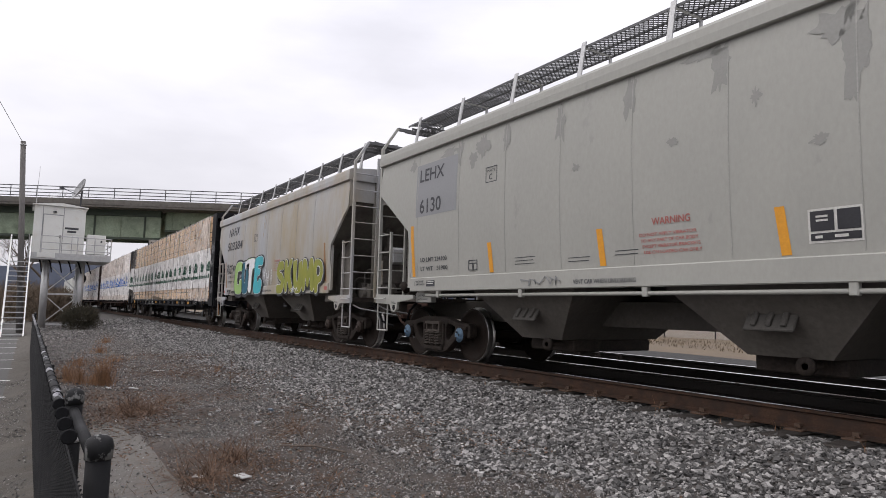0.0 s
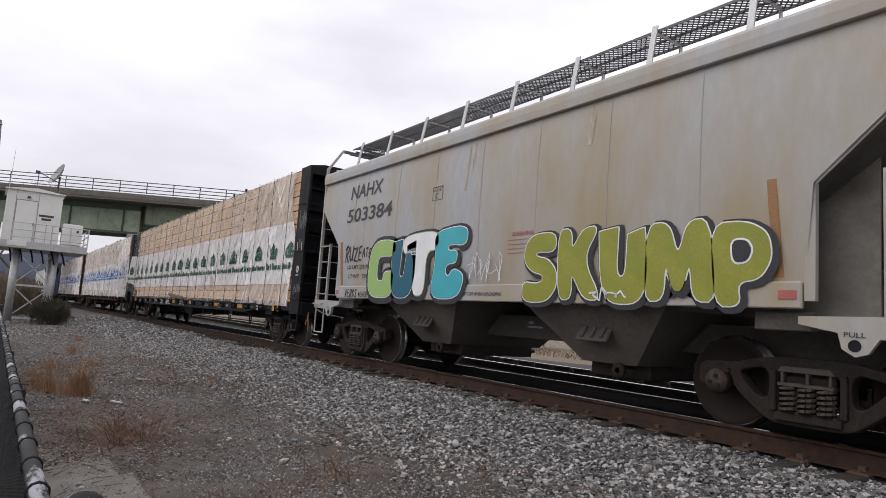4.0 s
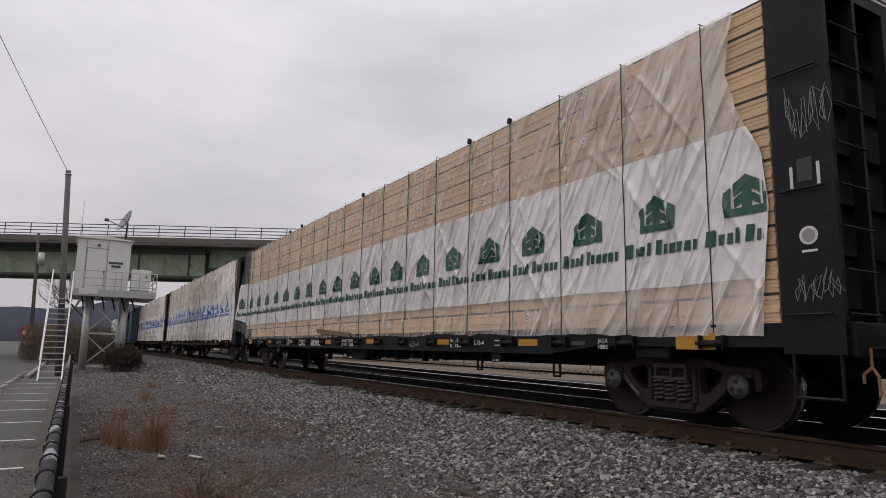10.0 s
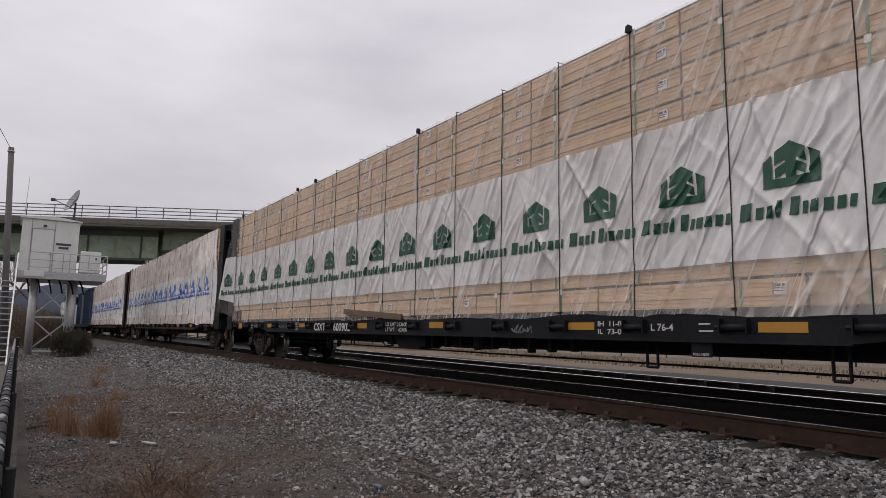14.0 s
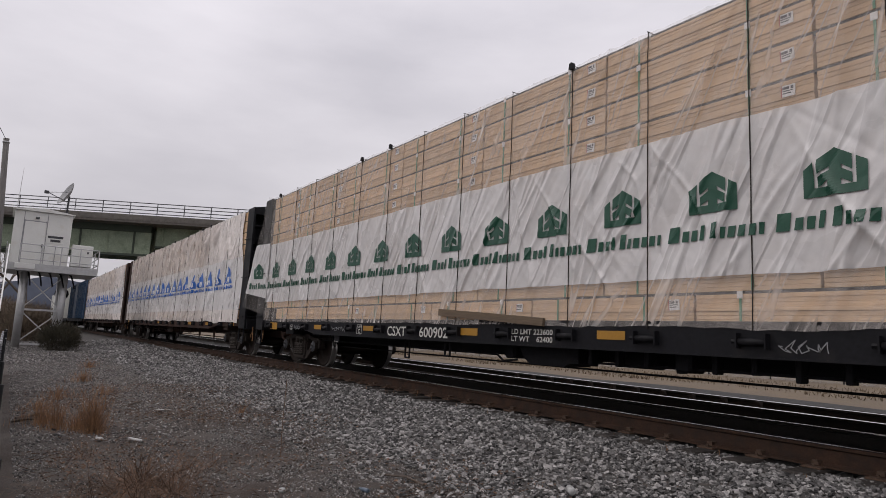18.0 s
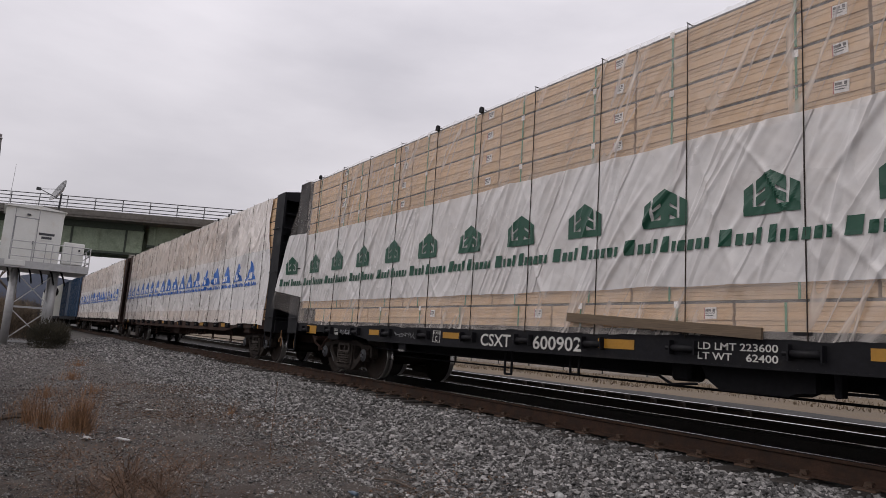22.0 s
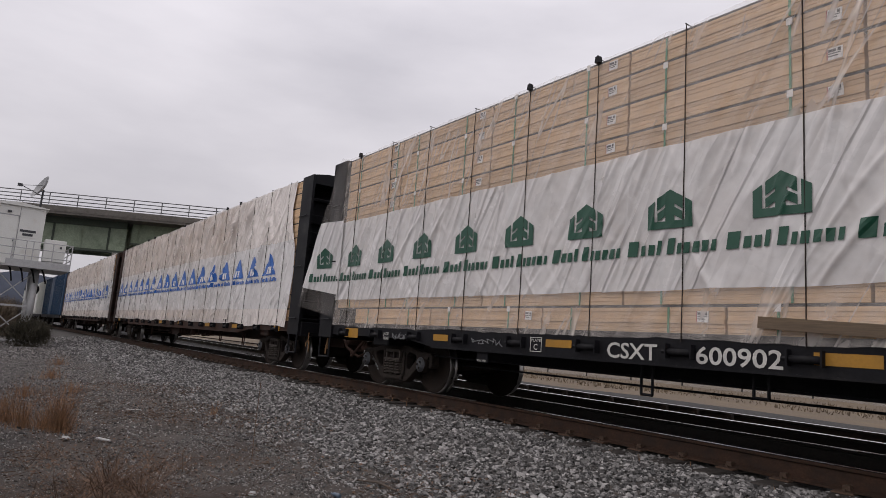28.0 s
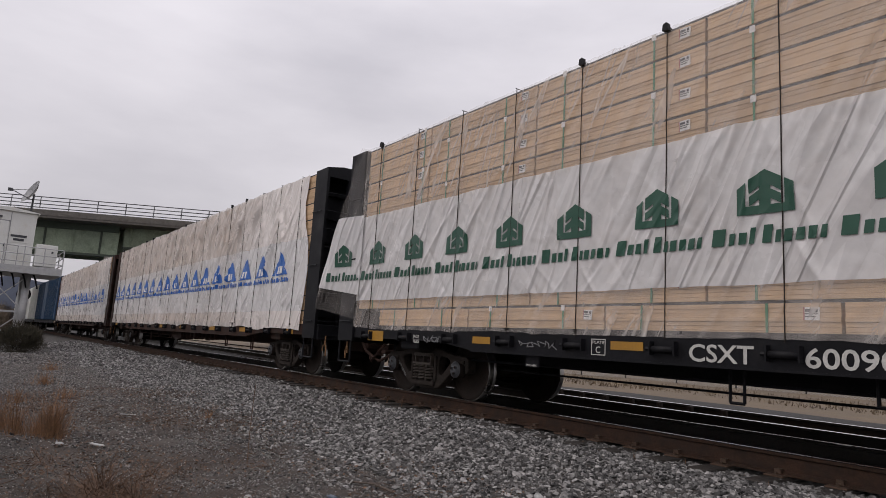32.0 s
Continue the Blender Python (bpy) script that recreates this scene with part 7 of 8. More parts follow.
part("seal_badge", rod(bmesh.new(), (11.0, -1.462, 1.86), (11.0, -1.466, 1.86), 0.085, 20), M_LETTERWHITE, car, "round pale badge")
part("seal_centre", rod(bmesh.new(), (11.0, -1.466, 1.86), (11.0, -1.469, 1.86), 0.06, 20), M_GREYPATCH, car)
lines_of_bars(10.93, 1.73, (0.14,), 0.022, 0.03, car, M_LETTERWHITE, -1.462)
# thin black patch in place of the hand hole's shade
part("hand_hole", boxed(10.93, 11.07, -1.463, -1.458, 2.36, 2.58, 0.002), M_SPRAYBLACK, car, "black patch for the shaded hand hole")
for x in (10.86, 11.11):
    plate("stencil_line", x, x + 0.03, 2.30, 2.52, M_LETTERWHITE, car, -1.462)
for s_, body, yy, zz, cap, wd in ((1, "CAUTION", 0.30, 4.235, 0.085, 0.45), (1, "00902", 0.42, 3.51, 0.11, 0.37)):
    ob = text_mesh(body, cap / 0.73, M_LETTERWHITE, car, pose(11.33, -0.25, zz, 0, 0, 90))
    wide = max(v.co.x for v in ob.data.vertices)
    ob.matrix_basis = pose(11.268, -0.16 if zz > 4 else -0.28, zz, 0, 0, 90) @ pose(0, 0, 0, 90) @ Matrix.Diagonal((wd / wide, 1, 1, 1))
for k in range(2):
    part("stencil_line", boxed(11.260, 11.266, -0.80 + 0.1 * k, -0.24 - 0.06 * k, 4.335 - 0.055 * k, 4.36 - 0.055 * k), M_LETTERWHITE, car)
# a stray board lying on the sill
plank = rolling_thing("loose_board", -33.22, "weathered loose board lying across the flat car's sill", "board")
part("board", bar(bmesh.new(), (-2.33, -1.475, 1.20), (0.06, -1.475, 1.06), 0.04, 0.105), M_OLDPLANK, plank)
# marks on the brown flat car
for k, x in enumerate((-10.0, -7.2, -4.8, -1.6, 1.1, 4.3, 6.8, 9.7)):
    plate("yellow_mark", x, x + 0.45, 0.86, 0.96, M_YELLOW, flat_b, FY, "yellow reflective mark")

# ---- torn flap of wrap at the rear of the green-printed load ----
flap_load = [o for o, _ in MOVING if o.name.startswith("lumber_load")][0]


def flap_at(x, z):
    edge = float(np.interp(z, (1.2, 1.40, 1.83, 3.2, 4.15, 4.35), (-12.02, -12.08, -12.02, -11.42, -10.86, -10.72)))
    u = (x + 10.66) / (edge + 10.66)
    return edge, -1.47 - 0.14 * u - 0.03 * math.sin(u * 7 + z * 1.3) * u + 0.05 * u * noise.noise(Vector((x * 4, z * 1.2, 1)))


def flap(name, z0, z1, material, label):
    verts, faces = [], []
    nz, nu = 30, 18
    for i in range(nz + 1):
        for j in range(nu + 1):
            z = z0 + (z1 - z0) * i / nz
            z += 0.22 * j / nu * max(0.0, 1 - (z - 1.2) / 1.9)
            edge = flap_at(0, z)[0]
            x = -10.66 + (edge + 10.66) * j / nu
            verts.append((x, flap_at(x, z)[1], z))
    for i in range(nz):
        for j in range(nu):
            k = i * (nu + 1) + j
            faces.append((k, k + 1, k + nu + 2, k + nu + 1))
    return meshed(name, verts, faces, material, flap_load, label, True)


flap("loose_flap", 1.17, 1.62, M_VEILFILM, "torn loose corner of wrap")
flap("loose_flap", 1.62, 3.10, M_FILMBAND, "torn loose corner of white wrap")
flap("loose_flap", 3.10, 4.36, M_VEILFILM, "torn loose corner of wrap")
for name, (v_, f_), dz in (("house_mark", HOUSE, 2.36), ("name_bar", BARS_A, 2.33)):
    f_ = [q for q in f_ if all(flap_at(0, dz + v_[i][1])[0] < v_[i][0] - 11.2 < -10.68 for i in q)]
    tagged(meshed(name, [(a - 11.2, flap_at(a - 11.2, dz + b)[1] - 0.010, dz + b) for a, b in v_], f_, M_GREENPRINT, flap_load, "green print on the torn flap"), kind="stuff")


# ---- more of the equipment tower ----
for y, xa, xb in ((-7.48, -39.4, -35.62), (-3.72, -39.4, -35.62)):
    for z in (4.05, 4.4, 4.75):
        part("guard_rail", rod(bmesh.new(), tp(xa, y, z - 0.55 + 0.0), tp(xb, y, z - 0.55), 0.024, 6), M_GALV, tower)
for z in (3.5, 3.85, 4.2):
    part("guard_rail", rod(bmesh.new(), tp(-35.62, -6.95, z), tp(-35.62, -3.72, z), 0.024, 6), M_GALV, tower)
for y in (-6.95, -6.1, -5.3, -4.5, -3.72):
    part("guard_post", rod(bmesh.new(), tp(-35.62, y, 3.15), tp(-35.62, y, 4.22), 0.028, 6), M_GALV, tower)
for x in (-37.5, -39.3):
    for y in (-7.48, -3.72):
        part("guard_post", rod(bmesh.new(), tp(x, y, 3.15), tp(x, y, 4.22), 0.028, 6), M_GALV, tower)
part("toe_board", boxed(-35.62 - TX, -35.59 - TX, -7.5 - TY, -3.7 - TY, 3.72, 3.86), M_GALV, tower)
part("junction_box", boxed(-35.7 - TX, -35.55 - TX, -7.1 - TY, -6.3 - TY, 3.60, 3.85, 0.01), M_SHED, tower)
for y in (-6.95, -6.0):
    part("panel_seam", boxed(-36.30 - TX, -36.285 - TX, y - TY - 0.012, y - TY + 0.012, 3.8, 6.35), M_GREYPATCH, shed)
for y in (-5.55,):
    part("panel_seam", boxed(-36.30 - TX, -36.285 - TX, y - TY - 0.012, y - TY + 0.012, 3.8, 4.85), M_GREYPATCH, shed)
part("door_frame", boxed(-36.30 - TX, -36.275 - TX, -6.94 - TY, -6.90 - TY, 3.8, 5.94), M_GREYPATCH, shed)
part("door_frame", boxed(-36.30 - TX, -36.275 - TX, -6.94 - TY, -6.02 - TY, 5.90, 5.95), M_GREYPATCH, shed)
part("door_light", boxed(-36.30 - TX, -36.2 - TX, -6.5 - TY, -6.35 - TY, 6.05, 6.13), M_STENCIL, shed)
part("door_handle", boxed(-36.26 - TX, -36.2 - TX, -6.14 - TY, -6.08 - TY, 4.7, 4.85), M_STENCIL, shed)
for k, (a, b) in enumerate(((-5.92, -5.28), (-5.80, -5.38))):
    part("sign_line", boxed(-36.275 - TX, -36.268 - TX, a - TY, b - TY, 5.20 - 0.17 * k, 5.31 - 0.17 * k), M_STENCIL, shed)
part("cabinet_handle", boxed(-36.2 - TX, -36.17 - TX, -4.2 - TY, -4.12 - TY, 4.6, 4.7), M_STENCIL, tower)
# dish and its arm
bm = bmesh.new()
prof = [(0.02, 0.0), (0.2, 0.02), (0.4, 0.075), (0.58, 0.16), (0.60, 0.17), (0.57, 0.14), (0.38, 0.05), (0.2, 0.0), (0.02, -0.02)]
lathe(bm, [(r * 1.05, h * 1.05) for r, h in prof], 24, "z")
dish = part("dish", bm, M_GREYPATCH, tower, "weathered grey satellite dish")
dish.matrix_basis = pose(*tp(-36.9, -5.25, 6.95), 0, 0, 0) @ Vector((0.20, -0.84, 0.40)).to_track_quat("Z", "Y").to_matrix().to_4x4()
bm = bmesh.new()
rod(bm, tp(-36.9, -5.25, 6.0), tp(-36.9, -5.22, 6.9), 0.045, 8)
rod(bm, tp(-36.9, -5.3, 6.6), tp(-36.85, -6.15, 6.95), 0.02, 6)
rod(bm, tp(-36.9, -5.3, 7.1), tp(-36.85, -6.15, 6.95), 0.014, 6)
box(bm, *[q for p in zip(tp(-36.92, -6.3, 6.88), tp(-36.78, -6.1, 7.02)) for q in p], 0.01)
part("dish_mount", bm, M_STENCIL, tower)
part("whip_antenna", rod(bmesh.new(), tp(-37.0, -7.3, 5.9), tp(-37.0, -7.25, 8.0), 0.018, 6, 0.008), M_GALV, tower)
# cable loops under the platform
for k in range(6):
    y = -7.0 + 0.42 * k
    pts_ = [tp(-36.3, y + 0.35 * math.sin(a) * (0.5 + 0.1 * k), 3.1 - 0.75 * math.sin(a / 1.0) * abs(math.sin(a)) - 0.02 * a) for a in np.linspace(0, 3.1, 9)]
    part("cable_loop", pipe(bmesh.new(), pts_, 0.035, 6), M_BLACKVINYL, tower)
# track signal beside the tower
signal = tagged(empty("track_signal", -41.5, -4.75, -0.55), "black railway signal head on a grey mast", "signal")
part("mast", rod(bmesh.new(), (0, 0, 0), (0, 0, 3.6), 0.07, 10), M_GALV, signal)
bm = rod(bmesh.new(), (0.12, 0, 2.75), (0.15, 0, 2.75), 0.34, 20)
box(bm, -0.1, 0.13, -0.16, 0.16, 2.35, 3.2, 0.03)
part("head", bm, M_BLACKVINYL, signal)
part("relay_case", boxed(-0.3, 0.3, -0.3, 0.3, 0, 1.1, 0.02), M_GALV, signal)

# pole fittings and the overhead wire
part("cap_band", rod(bmesh.new(), (0, -0.51, 9.5), (0, -0.51, 9.56), 0.145, 12), M_GALV, pole)
wire = tagged(empty("overhead_wire", -35.2, -8.06, 8.76), "thin dark overhead wire", "wire")
pts_ = [Vector((0, 0, 0)).lerp(Vector((14.1, -5.2, 7.4)), f) - Vector((0, 0, 0.25 * math.sin(math.pi * f))) for f in np.linspace(0, 1, 14)]
part("strand", pipe(bmesh.new(), pts_, 0.012, 5), M_BLACKVINYL, wire)
pole_b = tagged(empty("utility_pole", -66.0, -10.2, -0.9), "dark wooden utility pole with a grey transformer box", "pole")
part("shaft", rod(bmesh.new(), (0, 0, 0), (0, -0.4, 11.0), 0.17, 10, 0.12), M_BARK, pole_b)
part("transformer", rod(bmesh.new(), (0.1, 0.0, 8.2), (0.1, 0.0, 9.3), 0.28, 12), M_GALV, pole_b)

# ---- parking lot ----
for k in range(10):
    x = -7.7 - 2.7 * k
    line = tagged(meshed("stall_line", [(x, -13.0, 0), (x + 0.10, -13.0, 0), (x + 0.10, -7.50, 0), (x, -7.50, 0)], [(0, 1, 2, 3)], M_LINE), "worn white parking stall line", "marking", kind="structure")
    line.location.z = -0.79
    for v in line.data.vertices:
        v.co.z = ground_z(v.co.x, v.co.y) + 0.792 + 0.0
def stop_mesh():
    bm = bmesh.new()
    o = [(-0.09, 0), (0.09, 0), (0.06, 0.13), (-0.06, 0.13)]
    a = [bm.verts.new((x, -0.9, z)) for x, z in o]
    b = [bm.verts.new((x, 0.9, z)) for x, z in o]
    bm.faces.new(a), bm.faces.new(b[::-1])
    for i in range(4):
        bm.faces.new((a[(i + 1) % 4], a[i], b[i], b[(i + 1) % 4]))
    bmesh.ops.recalc_face_normals(bm, faces=bm.faces)
    return bm


stop0 = tagged(part("wheel_stop", stop_mesh(), M_CONCRETE), "precast concrete wheel stop", "wheel stop", "wheel stops")
stop0.matrix_basis = pose(-23.5, -8.95, -0.82, 0, 0, 88)
for k in range(1, 6):
    copy_thing(stop0, pose(-23.5 - 2.6 * k, -8.97, -0.82, 0, 0, 88))
kerb = tagged(part("kerb", boxed(-62, -33, -8.75, -8.55, -0.9, -0.66, 0.02), M_CONCRETE), "low concrete kerb at the edge of the lot", "kerb", kind="structure")


# ---- weeds, grass and litter ----
def tuft(name, x, y, r, h, n, material, label, lean=0.25, thick=0.006, seed=1, flat=False):
    t = tagged(empty(name, x, y, ground_z(x, y) - 0.02), label, "weeds", "weeds on the dirt")
    rnd = random.Random(seed)
    bm = bmesh.new()
    for _ in range(n):
        a, q = rnd.uniform(0, 6.283), abs(rnd.gauss(0, r * 0.6))
        p = Vector((q * math.cos(a), q * math.sin(a), 0))
        hh = h * rnd.uniform(0.25, 1.0) * (1 if flat else math.exp(-(q / (r * 1.3)) ** 2))
        d = Vector((rnd.gauss(0, lean), rnd.gauss(0, lean), 1)).normalized() if not flat else Vector((rnd.gauss(0, 1), rnd.gauss(0, 1), abs(rnd.gauss(0.15, 0.35)))).normalized()
        w = Vector((-math.sin(a), math.cos(a), 0)) * thick
        mid, tip = p + d * hh * 0.55, p + d * hh + Vector((rnd.gauss(0, 0.12), rnd.gauss(0, 0.12), -0.05)) * hh
        v = [bm.verts.new(c) for c in (p - w, p + w, mid + w * 0.8, mid - w * 0.8, tip)]
        bm.faces.new(v[:4])
        bm.faces.new((v[3], v[2], v[4]))
    tagged(part("stalk_clump", bm, material, t), kind="stuff")
    return t


for i, (x, y, r, h, n) in enumerate(((-9.85, -6.05, 0.22, 0.78, 420), (-10.25, -6.15, 0.34, 0.48, 260), (-10.4, -6.40, 0.26, 0.55, 200), (-11.0, -6.55, 0.4, 0.42, 240), (-13.7, -6.2, 0.4, 0.45, 160), (-17.5, -5.5, 0.5, 0.5, 200), (-22.2, -4.9, 0.4, 0.5, 160), (-10.85, -3.85, 0.10, 0.34, 60), (-14.5, -5.4, 0.7, 0.3, 160), (-12.2, -6.5, 0.5, 0.35, 150))):
    tuft("dry_grass_tuft", x, y, r, h, n, M_WEED, "dry orange-brown grass tuft on packed dirt", 0.24, 0.0026, 30 + i)
for i, (x, y, r, h, n) in enumerate(((-6.7, -6.0, 0.75, 0.42, 2000), (-6.3, -5.8, 0.5, 0.30, 900), (-4.1, -4.6, 0.6, 0.40, 500), (-3.3, -5.5, 0.7, 0.35, 1200), (-2.7, -5.9, 0.5, 0.3, 800), (-6.1, -6.1, 0.6, 0.3, 900), (-8.3, -6.3, 0.5, 0.3, 180), (-3.8, -3.95, 0.45, 0.28, 150), (-2.1, -5.0, 0.5, 0.25, 200), (-7.1, -5.5, 0.6, 0.3, 220), (-16, -4.6, 1.0, 0.3, 260), (-11.5, -5.2, 0.8, 0.25, 200), (-5.2, -5.9, 0.6, 0.25, 200))):
    tuft("dead_brush", x, y, r, h, n, M_TWIG, "tangled dead brown brush lying on the ground", 0.25, 0.0034, 60 + i, True)
for i in range(26):
    rnd = random.Random(300 + i)
    tuft("rail_weed", -12 + 14.5 * i / 26 + rnd.uniform(-0.3, 0.3), -1.0 - rnd.random() * 0.4, 0.05, rnd.uniform(0.12, 0.36), 4, M_WEED, "thin dry weed stems beside the rail", 0.15, 0.0025, 300 + i)
stalk = tagged(part("tall_stalk", pipe(bmesh.new(), [(-7.36, -4.49, -0.6), (-7.35, -4.50, -0.2), (-7.40, -4.47, 0.25)], 0.004, 5), M_TWIG), "single tall dead weed stalk", "weeds")


for k, (xa, ya, xb, yb, r) in enumerate(((-11.47, -6.84, -11.66, -6.50, 0.035), (-11.3, -6.88, -11.05, -6.62, 0.025), (-3.4, -5.0, -2.7, -4.6, 0.010), (-8.2, -5.7, -7.6, -5.9, 0.008), (-6.0, -4.0, -5.4, -3.9, 0.010), (-12.8, -5.0, -12.2, -5.3, 0.012))):
    za, zb = ground_z(xa, ya) + 0.03, ground_z(xb, yb) + 0.05
    tagged(part("fallen_branch", pipe(bmesh.new(), [(xa, ya, za), ((xa + xb) / 2, (ya + yb) / 2 + 0.04, (za + zb) / 2 + 0.02), (xb, yb, zb)], r, 6), M_BARK), "dark fallen branch lying on the dirt", "branch", "fallen branches")


def fallen_leaves():
    rnd = random.Random(77)
    v, f = [], []
    for _ in range(16000):
        x, y = rnd.uniform(-16, 2), rnd.uniform(-6.8, -3.0)
        if noise.noise(Vector((x * 0.6, y * 0.6, 2))) < 0.28 * rnd.random() - 0.06:
            continue
        z = ground_z(x, y) + 0.05 * noise.noise(Vector((x * 1.1, y * 1.1, 0)) * 0.55) + 0.03
        a, s = rnd.uniform(0, 6.28), rnd.uniform(0.008, 0.026)
        c, d = math.cos(a) * s, math.sin(a) * s
        k = len(v)
        v += [(x - c, y - d, z), (x + d * 0.6, y - c * 0.6, z + rnd.uniform(0, 0.02)), (x + c, y + d, z + 0.01), (x - d * 0.6, y + c * 0.6, z + rnd.uniform(0, 0.015))]
        f.append((k, k + 1, k + 2, k + 3))
    return v, f


def loose_twigs():
    """Thin dead stems lying about, thickest where the brush stands."""
    rnd = random.Random(78)
    v, f = [], []
    for _ in range(5200):
        x, y = rnd.uniform(-15, 1), rnd.uniform(-6.8, -3.3)
        if noise.noise(Vector((x * 0.5, y * 0.8, 12))) < 0.35 * rnd.random() - 0.1:
            continue
        z = ground_z(x, y) + 0.05 * noise.noise(Vector((x * 1.1, y * 1.1, 0)) * 0.55) + rnd.uniform(0.012, 0.04)
        a, n_, w = rnd.uniform(0, 6.28), rnd.uniform(0.04, 0.22), rnd.uniform(0.0015, 0.004)
        c, d = math.cos(a), math.sin(a)
        k = len(v)
        up = rnd.uniform(-0.01, 0.07)
        v += [(x, y, z - w), (x - d * w, y + c * w, z + w), (x + d * w, y - c * w, z + w), (x + c * n_, y + d * n_, z + up)]
        f += [(k, k + 1, k + 3), (k + 1, k + 2, k + 3), (k + 2, k, k + 3)]
    return v, f


tagged(meshed("loose_twigs", *loose_twigs(), M_TWIG), "thin dead brown stems lying on the dirt", "twigs", kind="stuff")
tagged(meshed("fallen_leaves", *fallen_leaves(), M_TWIG), "dry brown leaves scattered over the dirt", "leaves", kind="stuff")


def litter(name, x, y, bm, material, label, yaw=0.0, lift=0.0):
    ob = tagged(part(name, bm, material), label, "litter", "litter on the ground")
    ob.matrix_basis = pose(x, y, ground_z(x, y) + 0.05 * noise.noise(Vector((x * 1.1, y * 1.1, 0)) * 0.55) + lift, 0, 0, yaw)
    return ob


def bottle(s=1.0):
    bm = lathe(bmesh.new(), [(r * s, h * s) for r, h in [(0.0, 0.0), (0.030, 0.0), (0.033, 0.02), (0.030, 0.05), (0.033, 0.08), (0.031, 0.13), (0.014, 0.17), (0.014, 0.20), (0.0, 0.20)]], 12)
    return bm


litter("paper_scrap", -9.0, -5.68, boxed(-0.12, 0.12, -0.022, 0.022, 0.0, 0.025, 0.009), M_PLASTIC, "crumpled white plastic strip on dirt", 25, 0.02)
litter("paper_scrap", -9.19, -6.04, boxed(-0.05, 0.05, -0.035, 0.035, 0.0, 0.03, 0.012), M_PLASTIC, "crumpled white paper scrap on dirt", 20, 0.02)
litter("paper_scrap", -11.56, -4.88, boxed(-0.12, 0.12, -0.02, 0.02, 0.0, 0.014, 0.005), M_PLASTIC, "flattened white scrap on gravel", 60, 0.02)
litter("pale_stone", -5.82, -5.04, lathe(bmesh.new(), [(0.0, 0.0), (0.03, 0.0), (0.036, 0.012), (0.024, 0.03), (0.0, 0.036)], 7, "z"), M_PLASTIC, "pale stone on the gravel", 0)
litter("plastic_bottle", -4.75, -4.87, bottle(0.7), M_PLASTIC, "crushed clear plastic bottle on gravel", 40, 0.025)
litter("plastic_bottle", -5.46, -4.42, bottle(0.6), M_BLUEPLASTIC, "small plastic bottle with a blue label", 100, 0.02)
litter("drink_can", -4.47, -3.03, lathe(bmesh.new(), [(0.0, -0.06), (0.028, -0.06), (0.033, -0.05), (0.033, 0.05), (0.026, 0.06), (0.0, 0.06)], 14), M_PLASTIC, "white drink can on ballast", 60, 0.05)
litter("paper_scrap", -2.58, -5.62, boxed(-0.08, 0.08, -0.05, 0.05, 0.0, 0.012, 0.005), M_PLASTIC, "torn white paper on dead brush", 15, 0.03)
litter("paper_scrap", -2.75, -5.95, boxed(-0.05, 0.05, -0.04, 0.04, 0.0, 0.012, 0.005), M_PLASTIC, "torn white paper on dead brush", 50, 0.03)
rnd = random.Random(91)
for k in range(14):
    x, y = rnd.uniform(-16, -2), rnd.uniform(-6.6, -3.6)
    litter("pale_stone", x, y, lathe(bmesh.new(), [(0.0, 0.0), (0.015, 0.0), (0.02, 0.008), (0.012, 0.02), (0.0, 0.023)], 6, "z"), M_PLASTIC, "small pale stone on the dirt", rnd.uniform(0, 90))

# ---- beyond the tracks ----
back = tagged(empty("chain_link_fence", 0, 21.0, -0.40), "grey chain link fence behind the tracks", "fence")
for k in range(26):
    part("post", rod(bmesh.new(), (-70 + 3.0 * k, 0, 0), (-70 + 3.0 * k, 0, 1.55), 0.035, 8), M_STENCIL, back)
part("top_rail", rod(bmesh.new(), (-70, 0, 1.52), (5, 0, 1.52), 0.022, 8), M_GALV, back)
ob = part("fabric", chain_link(-60, 5, 0.02, 1.5, 0.16, 0.006, 3), M_GALV, back, "galvanised chain link fabric")
tagged(ob, kind="stuff")


def grass_strip():
    rnd = random.Random(41)
    v, f = [], []
    for _ in range(12000):
        x, y = rnd.uniform(-60, 2), rnd.uniform(13.5, 24)
        z = ground_z(x, y) + 0.05
        h, a = rnd.uniform(0.02, 0.10), rnd.uniform(0, 3.14)
        c, d = math.cos(a) * 0.03, math.sin(a) * 0.03
        k = len(v)
        v += [(x - c, y - d, z - 0.1), (x + c, y + d, z - 0.1), (x + rnd.gauss(0, 0.08), y, z + h)]
        f.append((k, k + 1, k + 2))
    return v, f


tagged(meshed("dry_grass", *grass_strip(), M_DRYGRASS), "dry tan winter grass behind the tracks", "grass", kind="stuff")

# white sided house on the rise
house = tagged(empty("house", -34.0, 45.0, 2.0), "white clapboard house with a dark shingle roof", "house")
part("wall", boxed(-9.5, 8.6, 0, 8.0, 0, 5.9), M_SIDING, house)
for k in range(29):
    part("clapboard", boxed(-9.52, 8.62, -0.03, 0.0, 0.1 + 0.2 * k, 0.285 + 0.2 * k), M_SIDING, house)
bm = slab(bmesh.new(), [(-0.5, 5.9), (8.5, 5.9), (4.0, 8.2)], -9.9, 9.0)
for v in bm.verts:
    v.co.x, v.co.y = v.co.y, v.co.x
bmesh.ops.recalc_face_normals(bm, faces=bm.faces)
part("roof", bm, M_SHINGLE, house)
